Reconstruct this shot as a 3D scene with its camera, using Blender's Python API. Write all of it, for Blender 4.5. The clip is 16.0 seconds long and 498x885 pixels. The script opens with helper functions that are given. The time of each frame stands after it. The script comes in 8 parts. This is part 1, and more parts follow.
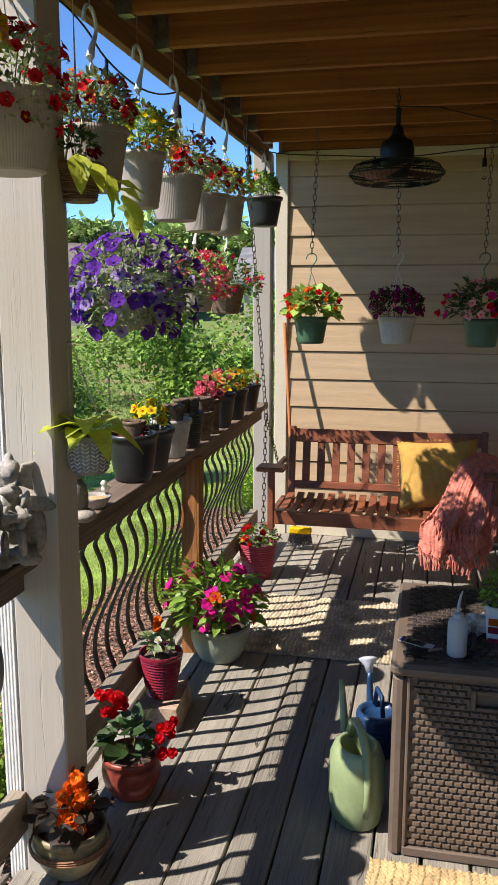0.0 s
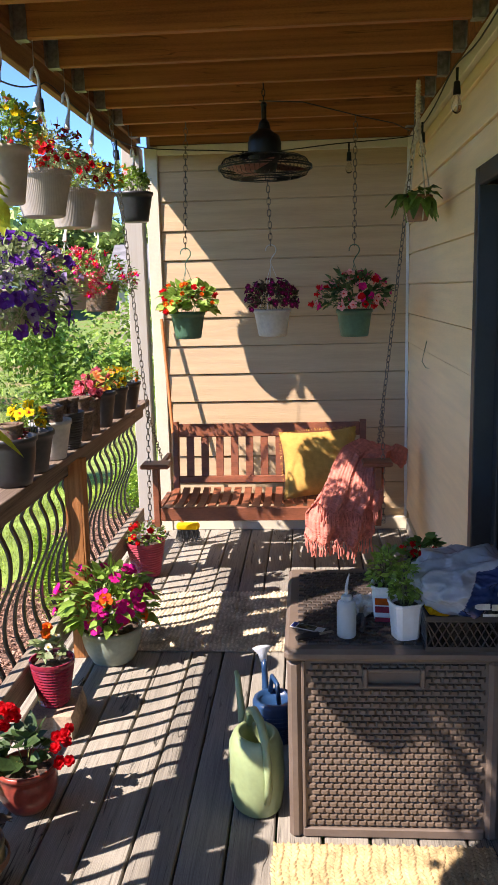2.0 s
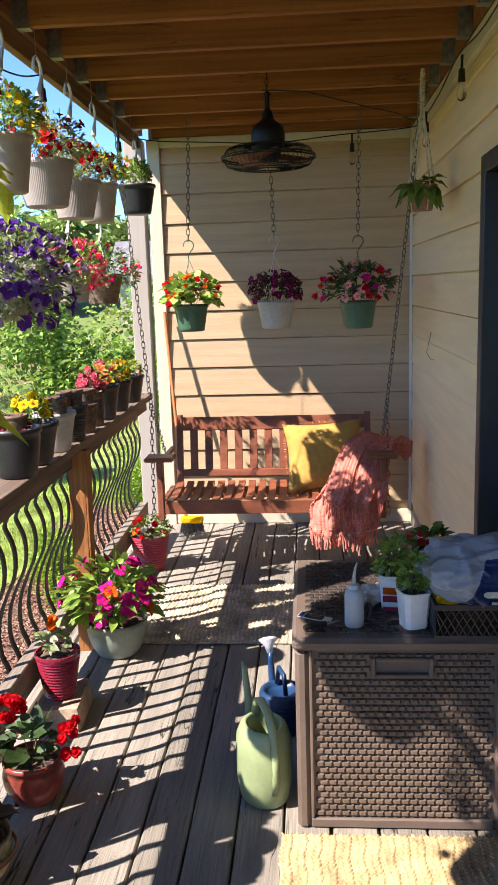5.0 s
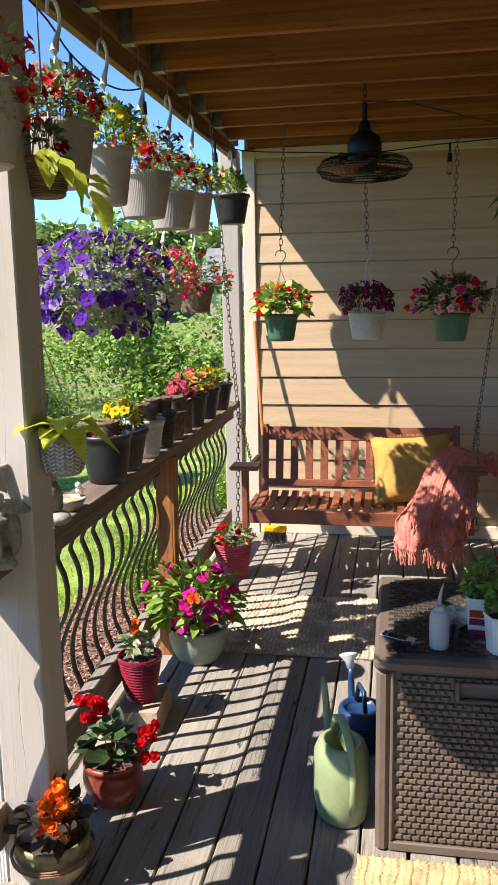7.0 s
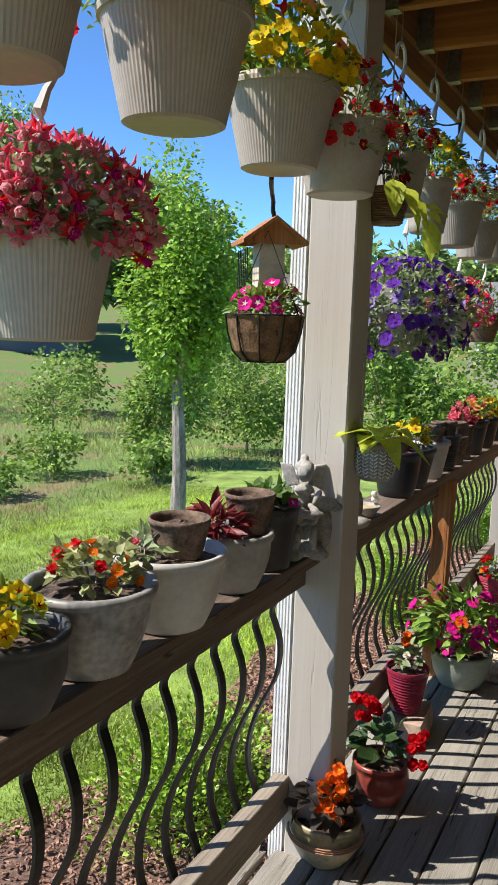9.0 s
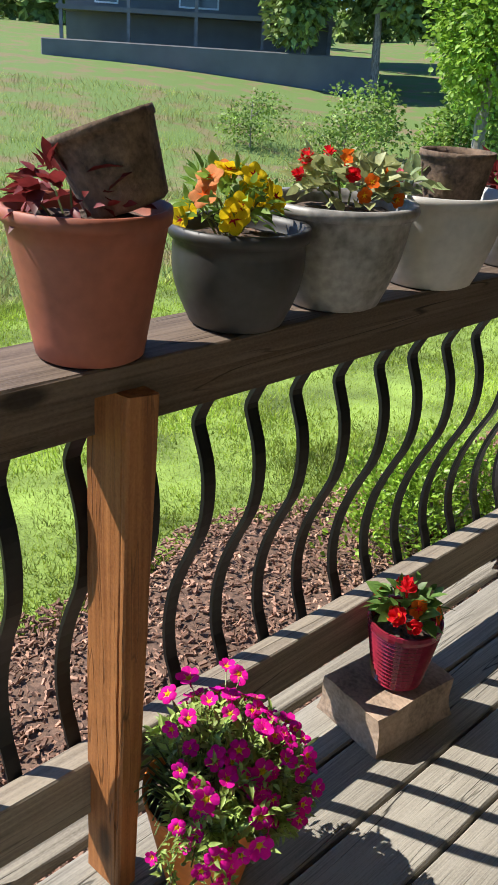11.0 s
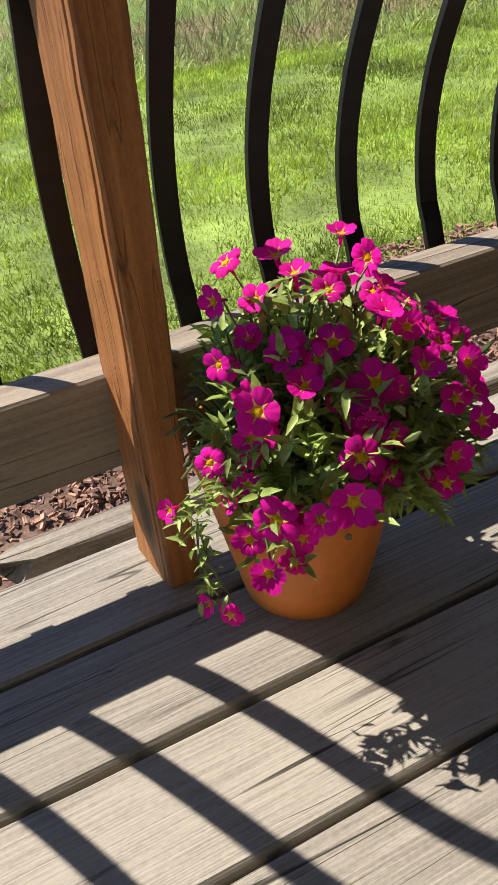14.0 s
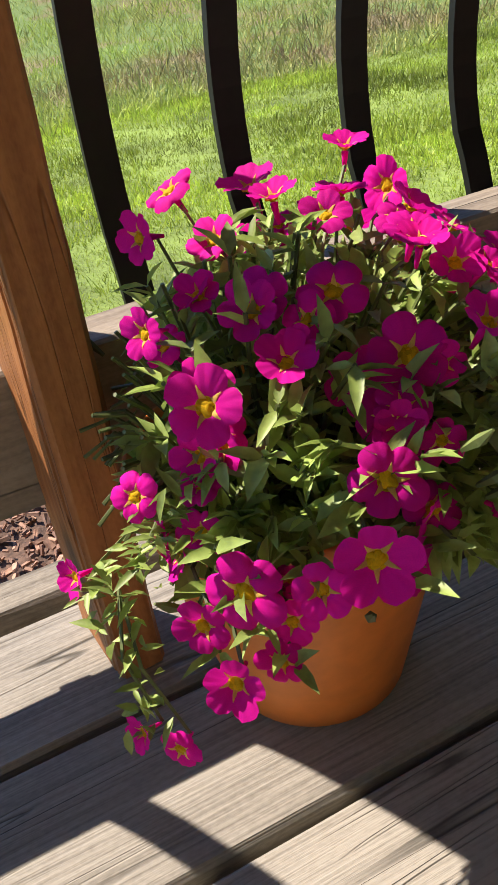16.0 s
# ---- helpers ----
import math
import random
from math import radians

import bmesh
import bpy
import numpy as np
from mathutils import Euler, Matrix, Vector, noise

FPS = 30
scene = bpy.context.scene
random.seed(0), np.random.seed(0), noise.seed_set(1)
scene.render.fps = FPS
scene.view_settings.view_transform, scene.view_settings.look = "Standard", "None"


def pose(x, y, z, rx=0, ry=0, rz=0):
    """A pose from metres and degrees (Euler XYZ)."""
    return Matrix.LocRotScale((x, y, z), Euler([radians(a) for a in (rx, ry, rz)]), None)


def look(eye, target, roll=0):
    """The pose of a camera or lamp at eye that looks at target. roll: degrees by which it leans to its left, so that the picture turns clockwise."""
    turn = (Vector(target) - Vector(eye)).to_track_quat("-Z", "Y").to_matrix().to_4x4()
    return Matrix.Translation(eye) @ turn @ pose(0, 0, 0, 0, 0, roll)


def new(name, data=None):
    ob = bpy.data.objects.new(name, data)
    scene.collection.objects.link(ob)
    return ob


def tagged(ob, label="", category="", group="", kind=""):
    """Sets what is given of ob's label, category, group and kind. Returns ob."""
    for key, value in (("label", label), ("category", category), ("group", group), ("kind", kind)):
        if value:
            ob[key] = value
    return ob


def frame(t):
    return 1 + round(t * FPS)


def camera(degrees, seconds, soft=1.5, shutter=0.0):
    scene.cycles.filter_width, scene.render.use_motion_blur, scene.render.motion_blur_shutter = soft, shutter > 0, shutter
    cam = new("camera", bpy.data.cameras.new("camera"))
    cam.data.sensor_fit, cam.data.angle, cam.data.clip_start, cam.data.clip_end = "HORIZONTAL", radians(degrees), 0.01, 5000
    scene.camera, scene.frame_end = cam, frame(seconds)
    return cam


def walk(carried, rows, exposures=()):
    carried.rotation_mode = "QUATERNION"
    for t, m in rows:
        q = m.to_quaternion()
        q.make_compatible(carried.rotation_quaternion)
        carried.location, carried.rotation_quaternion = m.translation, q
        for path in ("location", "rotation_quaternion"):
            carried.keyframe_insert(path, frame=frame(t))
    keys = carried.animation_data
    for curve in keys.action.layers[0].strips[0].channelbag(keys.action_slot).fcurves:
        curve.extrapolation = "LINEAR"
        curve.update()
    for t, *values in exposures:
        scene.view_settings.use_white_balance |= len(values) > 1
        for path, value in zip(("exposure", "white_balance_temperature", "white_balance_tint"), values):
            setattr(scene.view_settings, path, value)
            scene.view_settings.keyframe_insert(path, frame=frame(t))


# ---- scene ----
cam = camera(33.4, 16.0)
PATH = [
    (0, (0.01, 0.172, 1.671), (-0.412, 2.096, 1.319), -0.0),
    (0.5, (0.009, 0.171, 1.675), (-0.294, 2.117, 1.328), -0.3),
    (1, (0.007, 0.163, 1.676), (-0.209, 2.121, 1.33), -0.7),
    (1.5, (0.013, 0.168, 1.673), (-0.153, 2.129, 1.318), -1.2),
    (2, (0.009, 0.173, 1.664), (-0.135, 2.135, 1.3), -1.5),
    (2.5, (-0.007, 0.182, 1.665), (-0.139, 2.143, 1.289), -1.8),
    (3, (0.001, 0.189, 1.656), (-0.129, 2.149, 1.279), -1.8),
    (3.5, (-0.016, 0.193, 1.645), (-0.147, 2.153, 1.273), -1.8),
    (6, (0.001, 0.18, 1.636), (-0.204, 2.135, 1.267), -1.7),
    (6.5, (0.002, 0.182, 1.646), (-0.263, 2.131, 1.286), -1.4),
    (7, (-0.017, 0.192, 1.654), (-0.366, 2.129, 1.304), -1.0),
    (7.5, (-0.043, 0.173, 1.657), (-0.501, 2.091, 1.32), -0.4),
    (8, (-0.068, 0.139, 1.669), (-0.652, 2.024, 1.342), 0.4),
    (8.5, (-0.113, 0.072, 1.659), (-0.863, 1.9, 1.347), 1.3),
    (9, (-0.157, -0.018, 1.622), (-1.05, 1.749, 1.338), 1.9),
    (9.5, (-0.184, -0.062, 1.62), (-1.217, 1.625, 1.319), 2.8),
    (9.7, (-0.199, -0.064, 1.608), (-1.282, 1.589, 1.298), 3.1),
    (11.8, (-0.192, 0.305, 1.145), (-1.481, 1.249, -0.057), 0.3),
    (12, (-0.228, 0.337, 1.104), (-1.518, 1.213, -0.148), -1.0),
    (12.5, (-0.3, 0.408, 1.034), (-1.607, 1.184, -0.265), -3.4),
    (13, (-0.306, 0.478, 0.925), (-1.677, 1.197, -0.341), -4.3),
    (13.5, (-0.331, 0.533, 0.788), (-1.755, 1.223, -0.436), -4.6),
    (14, (-0.361, 0.518, 0.699), (-1.825, 1.166, -0.5), -5.8),
    (14.5, (-0.404, 0.559, 0.596), (-1.897, 1.179, -0.582), -7.4),
    (15, (-0.465, 0.593, 0.552), (-1.978, 1.198, -0.609), -8.5),
    (15.5, (-0.501, 0.615, 0.532), (-2.032, 1.215, -0.607), -9.1),
    (16, (-0.546, 0.643, 0.519), (-2.08, 1.257, -0.608), -8.8),
]
walk(cam, [(t, look(eye, target, roll)) for t, eye, target, roll in PATH],
     ((0, 1.48, 6700, 15), (0.5, 1.66, 6750, 17), (1, 1.88, 6850, 20), (1.5, 2.0, 6900, 22), (2.5, 2.14, 6850, 22), (6, 2.14, 6800, 21), (6.5, 2.02, 6750, 19), (7, 1.9, 6700, 17), (7.5, 1.74, 6600, 15), (8, 1.62, 6550, 15), (8.5, 1.52, 6550, 13), (9, 1.45, 6450, 12), (9.7, 1.4, 6350, 10), (12, 1.54, 6700, 10), (14, 1.54, 6850, 14), (16, 1.64, 7000, 17)))

# ---- light ----
SUN_DIR = Vector((0.725, 0.512, -1.0)).normalized()
world = bpy.data.worlds.new("sky")
scene.world = world
world.use_nodes = True
wn, wl = world.node_tree.nodes, world.node_tree.links
sky = wn.new("ShaderNodeTexSky")
sky.sky_type = "NISHITA"
sky.sun_disc = False
sky.air_density, sky.dust_density, sky.ozone_density = 0.45, 0.0, 5.5
sky.altitude = 2000.0
sky.sun_elevation = math.asin(-SUN_DIR.z)
sky.sun_rotation = math.atan2(-SUN_DIR.x, -SUN_DIR.y)
clear = wn.new("ShaderNodeMix")
clear.data_type, clear.blend_type = "RGBA", "MULTIPLY"
clear.inputs[0].default_value = 1.0
clear.inputs[7].default_value = (0.78, 1.02, 1.06, 1)
wl.new(sky.outputs[0], clear.inputs[6])
wl.new(clear.outputs[2], wn["Background"].inputs[0])
wn["Background"].inputs[1].default_value = 0.13
sun_data = bpy.data.lights.new("sun", "SUN")
sun_data.energy, sun_data.angle, sun_data.color = 3.05, radians(0.5), (1.0, 0.95, 0.87)
sun_lamp = new("sun", sun_data)
sun_lamp.matrix_world = look((0, 0, 10), Vector((0, 0, 10)) + SUN_DIR)


# ---- materials ----
def material(name, base, rough=0.7, metal=0.0, vary=0.15, scale=8.0, stretch=(1, 1, 1), bump=0.2, fine=60.0,
             second=None, island=0.0, transmit=0.0, spec=0.5, sub=0.0):
    """Two scales of noise in the colour, fine relief in the normal."""
    m = bpy.data.materials.new(name)
    m.use_nodes = True
    n, l = m.node_tree.nodes, m.node_tree.links
    b = n["Principled BSDF"]
    tc = n.new("ShaderNodeTexCoord")
    mp = n.new("ShaderNodeMapping")
    mp.inputs["Scale"].default_value = stretch
    l.new(tc.outputs["Object"], mp.inputs[0])
    big = n.new("ShaderNodeTexNoise")
    big.inputs["Scale"].default_value = scale
    big.inputs["Detail"].default_value = 4
    small = n.new("ShaderNodeTexNoise")
    small.inputs["Scale"].default_value = fine
    small.inputs["Detail"].default_value = 3
    l.new(mp.outputs[0], big.inputs["Vector"])
    l.new(mp.outputs[0], small.inputs["Vector"])
    ramp = n.new("ShaderNodeValToRGB")
    c2 = second or tuple(c * (1 - vary * 2) for c in base)
    c1 = tuple(min(1, c * (1 + vary)) for c in base)
    ramp.color_ramp.elements[0].position, ramp.color_ramp.elements[1].position = 0.35, 0.68
    ramp.color_ramp.elements[0].color = (*c2, 1)
    ramp.color_ramp.elements[1].color = (*c1, 1)
    mixv = n.new("ShaderNodeMath")
    mixv.operation = "MULTIPLY_ADD"
    mixv.inputs[1].default_value = 0.35
    l.new(small.outputs[0], mixv.inputs[0])
    sc = n.new("ShaderNodeMath")
    sc.operation = "MULTIPLY"
    sc.inputs[1].default_value = 0.65
    l.new(big.outputs[0], sc.inputs[0])
    l.new(sc.outputs[0], mixv.inputs[2])
    l.new(mixv.outputs[0], ramp.inputs[0])
    col = ramp.outputs[0]
    if island:
        geo = n.new("ShaderNodeNewGeometry")
        info = n.new("ShaderNodeObjectInfo")
        add = n.new("ShaderNodeMath")
        add.operation = "ADD"
        l.new(geo.outputs["Random Per Island"], add.inputs[0])
        l.new(info.outputs["Random"], add.inputs[1])
        fr = n.new("ShaderNodeMath")
        fr.operation = "FRACT"
        l.new(add.outputs[0], fr.inputs[0])
        rng = n.new("ShaderNodeMapRange")
        rng.inputs["To Min"].default_value = 1 - island
        rng.inputs["To Max"].default_value = 1 + island
        l.new(fr.outputs[0], rng.inputs["Value"])
        hsv = n.new("ShaderNodeHueSaturation")
        l.new(rng.outputs[0], hsv.inputs["Value"])
        l.new(col, hsv.inputs["Color"])
        col = hsv.outputs[0]
    l.new(col, b.inputs["Base Color"])
    b.inputs["Roughness"].default_value = rough
    b.inputs["Metallic"].default_value = metal
    b.inputs["Specular IOR Level"].default_value = spec
    if bump:
        bp = n.new("ShaderNodeBump")
        bp.inputs["Strength"].default_value = bump
        bp.inputs["Distance"].default_value = 0.004
        l.new(mixv.outputs[0], bp.inputs["Height"])
        l.new(bp.outputs[0], b.inputs["Normal"])
    if transmit:
        tr = n.new("ShaderNodeBsdfTranslucent")
        mx = n.new("ShaderNodeMixShader")
        mx.inputs[0].default_value = transmit
        l.new(col, tr.inputs[0])
        l.new(b.outputs[0], mx.inputs[1])
        l.new(tr.outputs[0], mx.inputs[2])
        l.new(mx.outputs[0], n["Material Output"].inputs[0])
    return m


def wood(name, light, dark, axis, grain=80.0, crack=0.8, rough=0.85, bump=0.5, shift=0.12, knots=0.06, fine_crack=17.0):
    """Sawn timber: fine streaks and broader bands along one axis, thin open checks, a few knots."""
    m = bpy.data.materials.new(name)
    m.use_nodes = True
    n, l = m.node_tree.nodes, m.node_tree.links
    b = n["Principled BSDF"]
    tc, info = n.new("ShaderNodeTexCoord"), n.new("ShaderNodeObjectInfo")
    off = n.new("ShaderNodeVectorMath")
    off.operation = "MULTIPLY_ADD"
    l.new(info.outputs["Random"], off.inputs[0])
    off.inputs[1].default_value = (9.0, 5.0, 7.0)
    l.new(tc.outputs["Object"], off.inputs[2])

    def mapped(along):
        mp = n.new("ShaderNodeMapping")
        mp.inputs["Scale"].default_value = [along if k == axis else 1.0 for k in range(3)]
        l.new(off.outputs[0], mp.inputs[0])
        return mp.outputs[0]

    def tex(scale, along, detail=3.0, distort=0.0):
        t = n.new("ShaderNodeTexNoise")
        t.inputs["Scale"].default_value, t.inputs["Detail"].default_value, t.inputs["Distortion"].default_value = scale, detail, distort
        l.new(mapped(along), t.inputs["Vector"])
        return t.outputs[0]

    def calc(op, a, c, d=None):
        q = n.new("ShaderNodeMath")
        q.operation = op
        for k, v in enumerate((a, c, d)):
            if v is None:
                continue
            if isinstance(v, (int, float)):
                q.inputs[k].default_value = v
            else:
                l.new(v, q.inputs[k])
        return q.outputs[0]

    def step(v, lo, hi, a, c):
        q = n.new("ShaderNodeMapRange")
        q.interpolation_type = "SMOOTHSTEP"
        q.inputs["From Min"].default_value, q.inputs["From Max"].default_value = lo, hi
        q.inputs["To Min"].default_value, q.inputs["To Max"].default_value = a, c
        l.new(v, q.inputs["Value"])
        return q.outputs[0]
    streak, band, stain = tex(grain, 0.016, 3.0), tex(17.0, 0.06, 4.0, 0.5), tex(3.0, 0.5, 4.0)
    checks = tex(fine_crack, 0.05, 2.5, 0.1)
    line = step(calc("ABSOLUTE", calc("SUBTRACT", checks, 0.5), 0.0), 0.0, 0.009, 1.0, 0.0)
    mask = step(tex(6.0, 0.3, 2.0), 0.47, 0.56, 0.0, 1.0)
    line = calc("MULTIPLY", line, mask)
    hair = step(calc("ABSOLUTE", calc("SUBTRACT", tex(fine_crack * 2.6, 0.03, 2.0, 0.1), 0.5), 0.0), 0.0, 0.012, 0.6, 0.0)
    line = calc("MAXIMUM", line, calc("MULTIPLY", hair, step(tex(7.0, 0.35, 2.0), 0.5, 0.58, 0.0, 1.0)))
    speck = tex(330.0, 0.5, 2.0)
    tone = calc("ADD", calc("MULTIPLY", streak, 0.55), calc("ADD", calc("MULTIPLY", band, 0.3), calc("MULTIPLY", stain, 0.25)))
    tone = calc("ADD", tone, calc("MULTIPLY", calc("SUBTRACT", speck, 0.5), 0.22))
    ramp = n.new("ShaderNodeValToRGB")
    ramp.color_ramp.elements[0].position, ramp.color_ramp.elements[1].position = 0.42, 0.66
    ramp.color_ramp.elements[0].color, ramp.color_ramp.elements[1].color = (*dark, 1), (*light, 1)
    l.new(tone, ramp.inputs[0])
    vor = n.new("ShaderNodeTexVoronoi")
    vor.inputs["Scale"].default_value = 3.2
    l.new(mapped(0.4), vor.inputs["Vector"])
    knot = step(vor.outputs["Distance"], knots * 0.5, knots, 0.75, 0.0)
    mul = calc("SUBTRACT", 1.0, calc("MAXIMUM", calc("MULTIPLY", line, crack), knot))
    val = calc("MULTIPLY", mul, step(info.outputs["Random"], 0.0, 1.0, 1 - shift, 1 + shift))
    hsv = n.new("ShaderNodeHueSaturation")
    l.new(val, hsv.inputs["Value"])
    l.new(ramp.outputs[0], hsv.inputs["Color"])
    l.new(hsv.outputs[0], b.inputs["Base Color"])
    b.inputs["Roughness"].default_value, b.inputs["Specular IOR Level"].default_value = rough, 0.3
    bp = n.new("ShaderNodeBump")
    bp.inputs["Strength"].default_value, bp.inputs["Distance"].default_value = bump, 0.004
    l.new(calc("SUBTRACT", calc("ADD", calc("MULTIPLY", streak, 0.45), calc("MULTIPLY", speck, 0.12)), calc("MULTIPLY", line, 0.9)), bp.inputs["Height"])
    l.new(bp.outputs[0], b.inputs["Normal"])
    return m


M = {}
M["deck"] = wood("weathered_deck_wood", (0.298, 0.274, 0.228), (0.17, 0.154, 0.127), 1, 380, 0.85, bump=0.6, fine_crack=16, shift=0.16)
M["deck_edge"] = wood("bleached_edge_wood", (0.36, 0.32, 0.25), (0.155, 0.132, 0.102), 1, 160, 0.85, bump=0.9)
M["taupe"] = wood("taupe_painted_wood", (0.42, 0.382, 0.33), (0.385, 0.348, 0.298), 2, 120, 0.12, 0.6, 0.3)
M["rail"] = wood("weathered_rail_wood", (0.20, 0.148, 0.11), (0.10, 0.07, 0.05), 1, 120, 0.8, 0.75, 0.5, fine_crack=14)
M["cedar"] = wood("orange_stained_wood", (0.41, 0.168, 0.055), (0.22, 0.08, 0.025), 2, 110, 0.55, 0.6, 0.5, knots=0.09)
M["joist"] = wood("stained_joist_wood", (0.37, 0.142, 0.042), (0.19, 0.068, 0.02), 0, 45, 0.5, 0.7, 0.35, 0.15)
M["beam"] = wood("stained_beam_wood", (0.36, 0.175, 0.07), (0.17, 0.075, 0.03), 1, 45, 0.6, 0.7, 0.4)
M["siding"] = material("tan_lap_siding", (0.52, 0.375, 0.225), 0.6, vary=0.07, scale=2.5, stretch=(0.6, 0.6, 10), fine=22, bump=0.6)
M["trim"] = material("cream_trim_paint", (0.62, 0.55, 0.42), 0.5, vary=0.06, scale=4, bump=0.1)
M["white"] = material("white_painted_metal", (0.78, 0.78, 0.76), 0.45, vary=0.05, scale=5, bump=0.05)
M["black"] = material("black_coated_metal", (0.010, 0.010, 0.010), 0.45, vary=0.2, scale=12, bump=0.08, fine=120, spec=0.3)
def land():
    """Mown lawn by the house, rough olive and brown meadow beyond it."""
    m = material("lawn_ground", (0.23, 0.33, 0.06), 0.95, vary=0.35, scale=2.2, fine=85, bump=1.0)
    n, l = m.node_tree.nodes, m.node_tree.links
    tc = n.new("ShaderNodeTexCoord")
    sep = n.new("ShaderNodeSeparateXYZ")
    l.new(tc.outputs["Object"], sep.inputs[0])
    noi = n.new("ShaderNodeTexNoise")
    noi.inputs["Scale"].default_value, noi.inputs["Detail"].default_value = 0.9, 8
    l.new(tc.outputs["Object"], noi.inputs["Vector"])
    patch = n.new("ShaderNodeValToRGB")
    patch.color_ramp.elements[0].position, patch.color_ramp.elements[1].position = 0.4, 0.5
    patch.color_ramp.elements[0].color, patch.color_ramp.elements[1].color = (0.19, 0.155, 0.07, 1), (0.12, 0.19, 0.04, 1)
    l.new(noi.outputs[0], patch.inputs[0])
    edge = n.new("ShaderNodeMath")
    edge.operation = "MULTIPLY_ADD"
    l.new(noi.outputs[0], edge.inputs[0])
    edge.inputs[1].default_value = 0.9
    l.new(sep.outputs["X"], edge.inputs[2])
    far = n.new("ShaderNodeMapRange")
    far.inputs["From Min"].default_value, far.inputs["From Max"].default_value = -6.55, -6.8
    l.new(edge.outputs[0], far.inputs["Value"])
    mix = n.new("ShaderNodeMixRGB")
    l.new(far.outputs[0], mix.inputs[0])
    base = n["Principled BSDF"].inputs["Base Color"]
    l.new(base.links[0].from_socket, mix.inputs[1])
    l.new(patch.outputs[0], mix.inputs[2])
    l.new(mix.outputs[0], base)
    return m


M["grass"] = land()

M["mulch"] = material("bark_mulch", (0.16, 0.095, 0.065), 0.95, vary=0.4, scale=45, second=(0.05, 0.03, 0.022), fine=160, bump=1.0)
M["mulch_chip"] = material("bark_chip", (0.34, 0.205, 0.14), 0.95, vary=0.3, scale=14, second=(0.15, 0.075, 0.05), fine=80, bump=0.6, island=0.55)
# Tan siding for the house side, base colour raised to paint in bounced light.
M["siding_bounce_lit"] = material("tan_siding_bounce_lit", (0.82, 0.61, 0.35), 0.6, vary=0.05, scale=2.5, stretch=(0.6, 0.6, 10), fine=22, bump=0.4)
M["door_black"] = material("black_door_frame", (0.022, 0.024, 0.028), 0.45, vary=0.15, scale=6, bump=0.05)
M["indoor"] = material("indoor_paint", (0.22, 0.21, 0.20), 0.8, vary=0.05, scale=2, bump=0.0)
M["galv"] = material("galvanised_steel", (0.33, 0.33, 0.32), 0.42, 0.85, vary=0.2, scale=30, bump=0.1)
M["rail_grey"] = wood("bleached_rail_wood", (0.33, 0.28, 0.215), (0.18, 0.147, 0.112), 1, 150, 0.8, 0.85, 0.6, fine_crack=14)
g_mat = bpy.data.materials.new("window_glass")
g_mat.use_nodes = True
g_b = g_mat.node_tree.nodes["Principled BSDF"]
g_b.inputs["Base Color"].default_value = (0.55, 0.6, 0.6, 1)
g_b.inputs["Transmission Weight"].default_value = 1.0
g_b.inputs["Roughness"].default_value = 0.02
M["glass"] = g_mat


M["coco"] = material("coconut_fibre", (0.20, 0.105, 0.045), 0.95, vary=0.4, scale=25, fine=160, bump=1.0)
M["feeder_pale"] = material("pale_feeder_wood", (0.58, 0.50, 0.38), 0.7, vary=0.15, scale=10, bump=0.2)
M["pot_marble"] = material("scuffed_marbled_plastic", (0.30, 0.285, 0.265), 0.45, vary=0.5, scale=6, second=(0.07, 0.068, 0.065), bump=0.15)
M["rug_tan"] = material("natural_jute", (0.50, 0.36, 0.18), 0.95, vary=0.25, scale=12, fine=120, bump=0.8, island=0.2)
M["rug_brown"] = material("brown_jute", (0.60, 0.50, 0.35), 0.95, vary=0.3, scale=9, fine=120, bump=0.8, island=0.25)
M["leaf_cal"] = material("calibrachoa_leaf", (0.36, 0.49, 0.12), 0.5, vary=0.25, scale=30, fine=140, bump=0.15, island=0.3, transmit=0.3)
M["swing"] = material("brown_stained_swing_wood", (0.235, 0.075, 0.035), 0.45, vary=0.2, scale=3, stretch=(2, 6, 6), fine=20, bump=0.2)
M["mustard"] = material("mustard_woven_cotton", (0.5, 0.29, 0.065), 0.95, vary=0.12, scale=30, fine=260, bump=0.6)
M["salmon"] = material("salmon_yarn", (0.60, 0.19, 0.14), 0.95, vary=0.2, scale=40, fine=200, bump=0.8)
M["fan_blade"] = material("reddish_fan_blade", (0.15, 0.04, 0.025), 0.5, vary=0.1, bump=0.05)
M["pot_clay2"] = material("dull_terracotta", (0.30, 0.15, 0.085), 0.8, vary=0.15, scale=12, bump=0.3)
M["resin"] = material("brown_resin_wicker", (0.128, 0.094, 0.07), 0.5, vary=0.12, scale=12, fine=90, bump=0.15)
M["resin_plain"] = material("brown_moulded_resin", (0.14, 0.104, 0.08), 0.5, vary=0.1, scale=9, fine=90, bump=0.12)
M["resin_dark"] = material("dark_resin_lid", (0.045, 0.034, 0.029), 0.45, vary=0.2, scale=9, fine=60, bump=0.15)
M["milky"] = material("milky_plastic", (0.62, 0.66, 0.70), 0.35, vary=0.04, bump=0.02, transmit=0.3)
M["card_white"] = material("card_white", (0.75, 0.76, 0.78), 0.25, vary=0.03, bump=0.0)
M["card_photo"] = material("card_photo", (0.09, 0.10, 0.08), 0.25, vary=0.5, scale=60, bump=0.0)
M["card_blue"] = material("card_blue", (0.07, 0.09, 0.35), 0.25, vary=0.1, bump=0.0)
M["foil"] = material("grey_wrapper", (0.50, 0.46, 0.42), 0.5, vary=0.25, scale=25, bump=0.4)
M["bag"] = material("clear_bag_film", (0.60, 0.63, 0.66), 0.13, vary=0.12, scale=7, bump=0.15, fine=22, transmit=0.45)
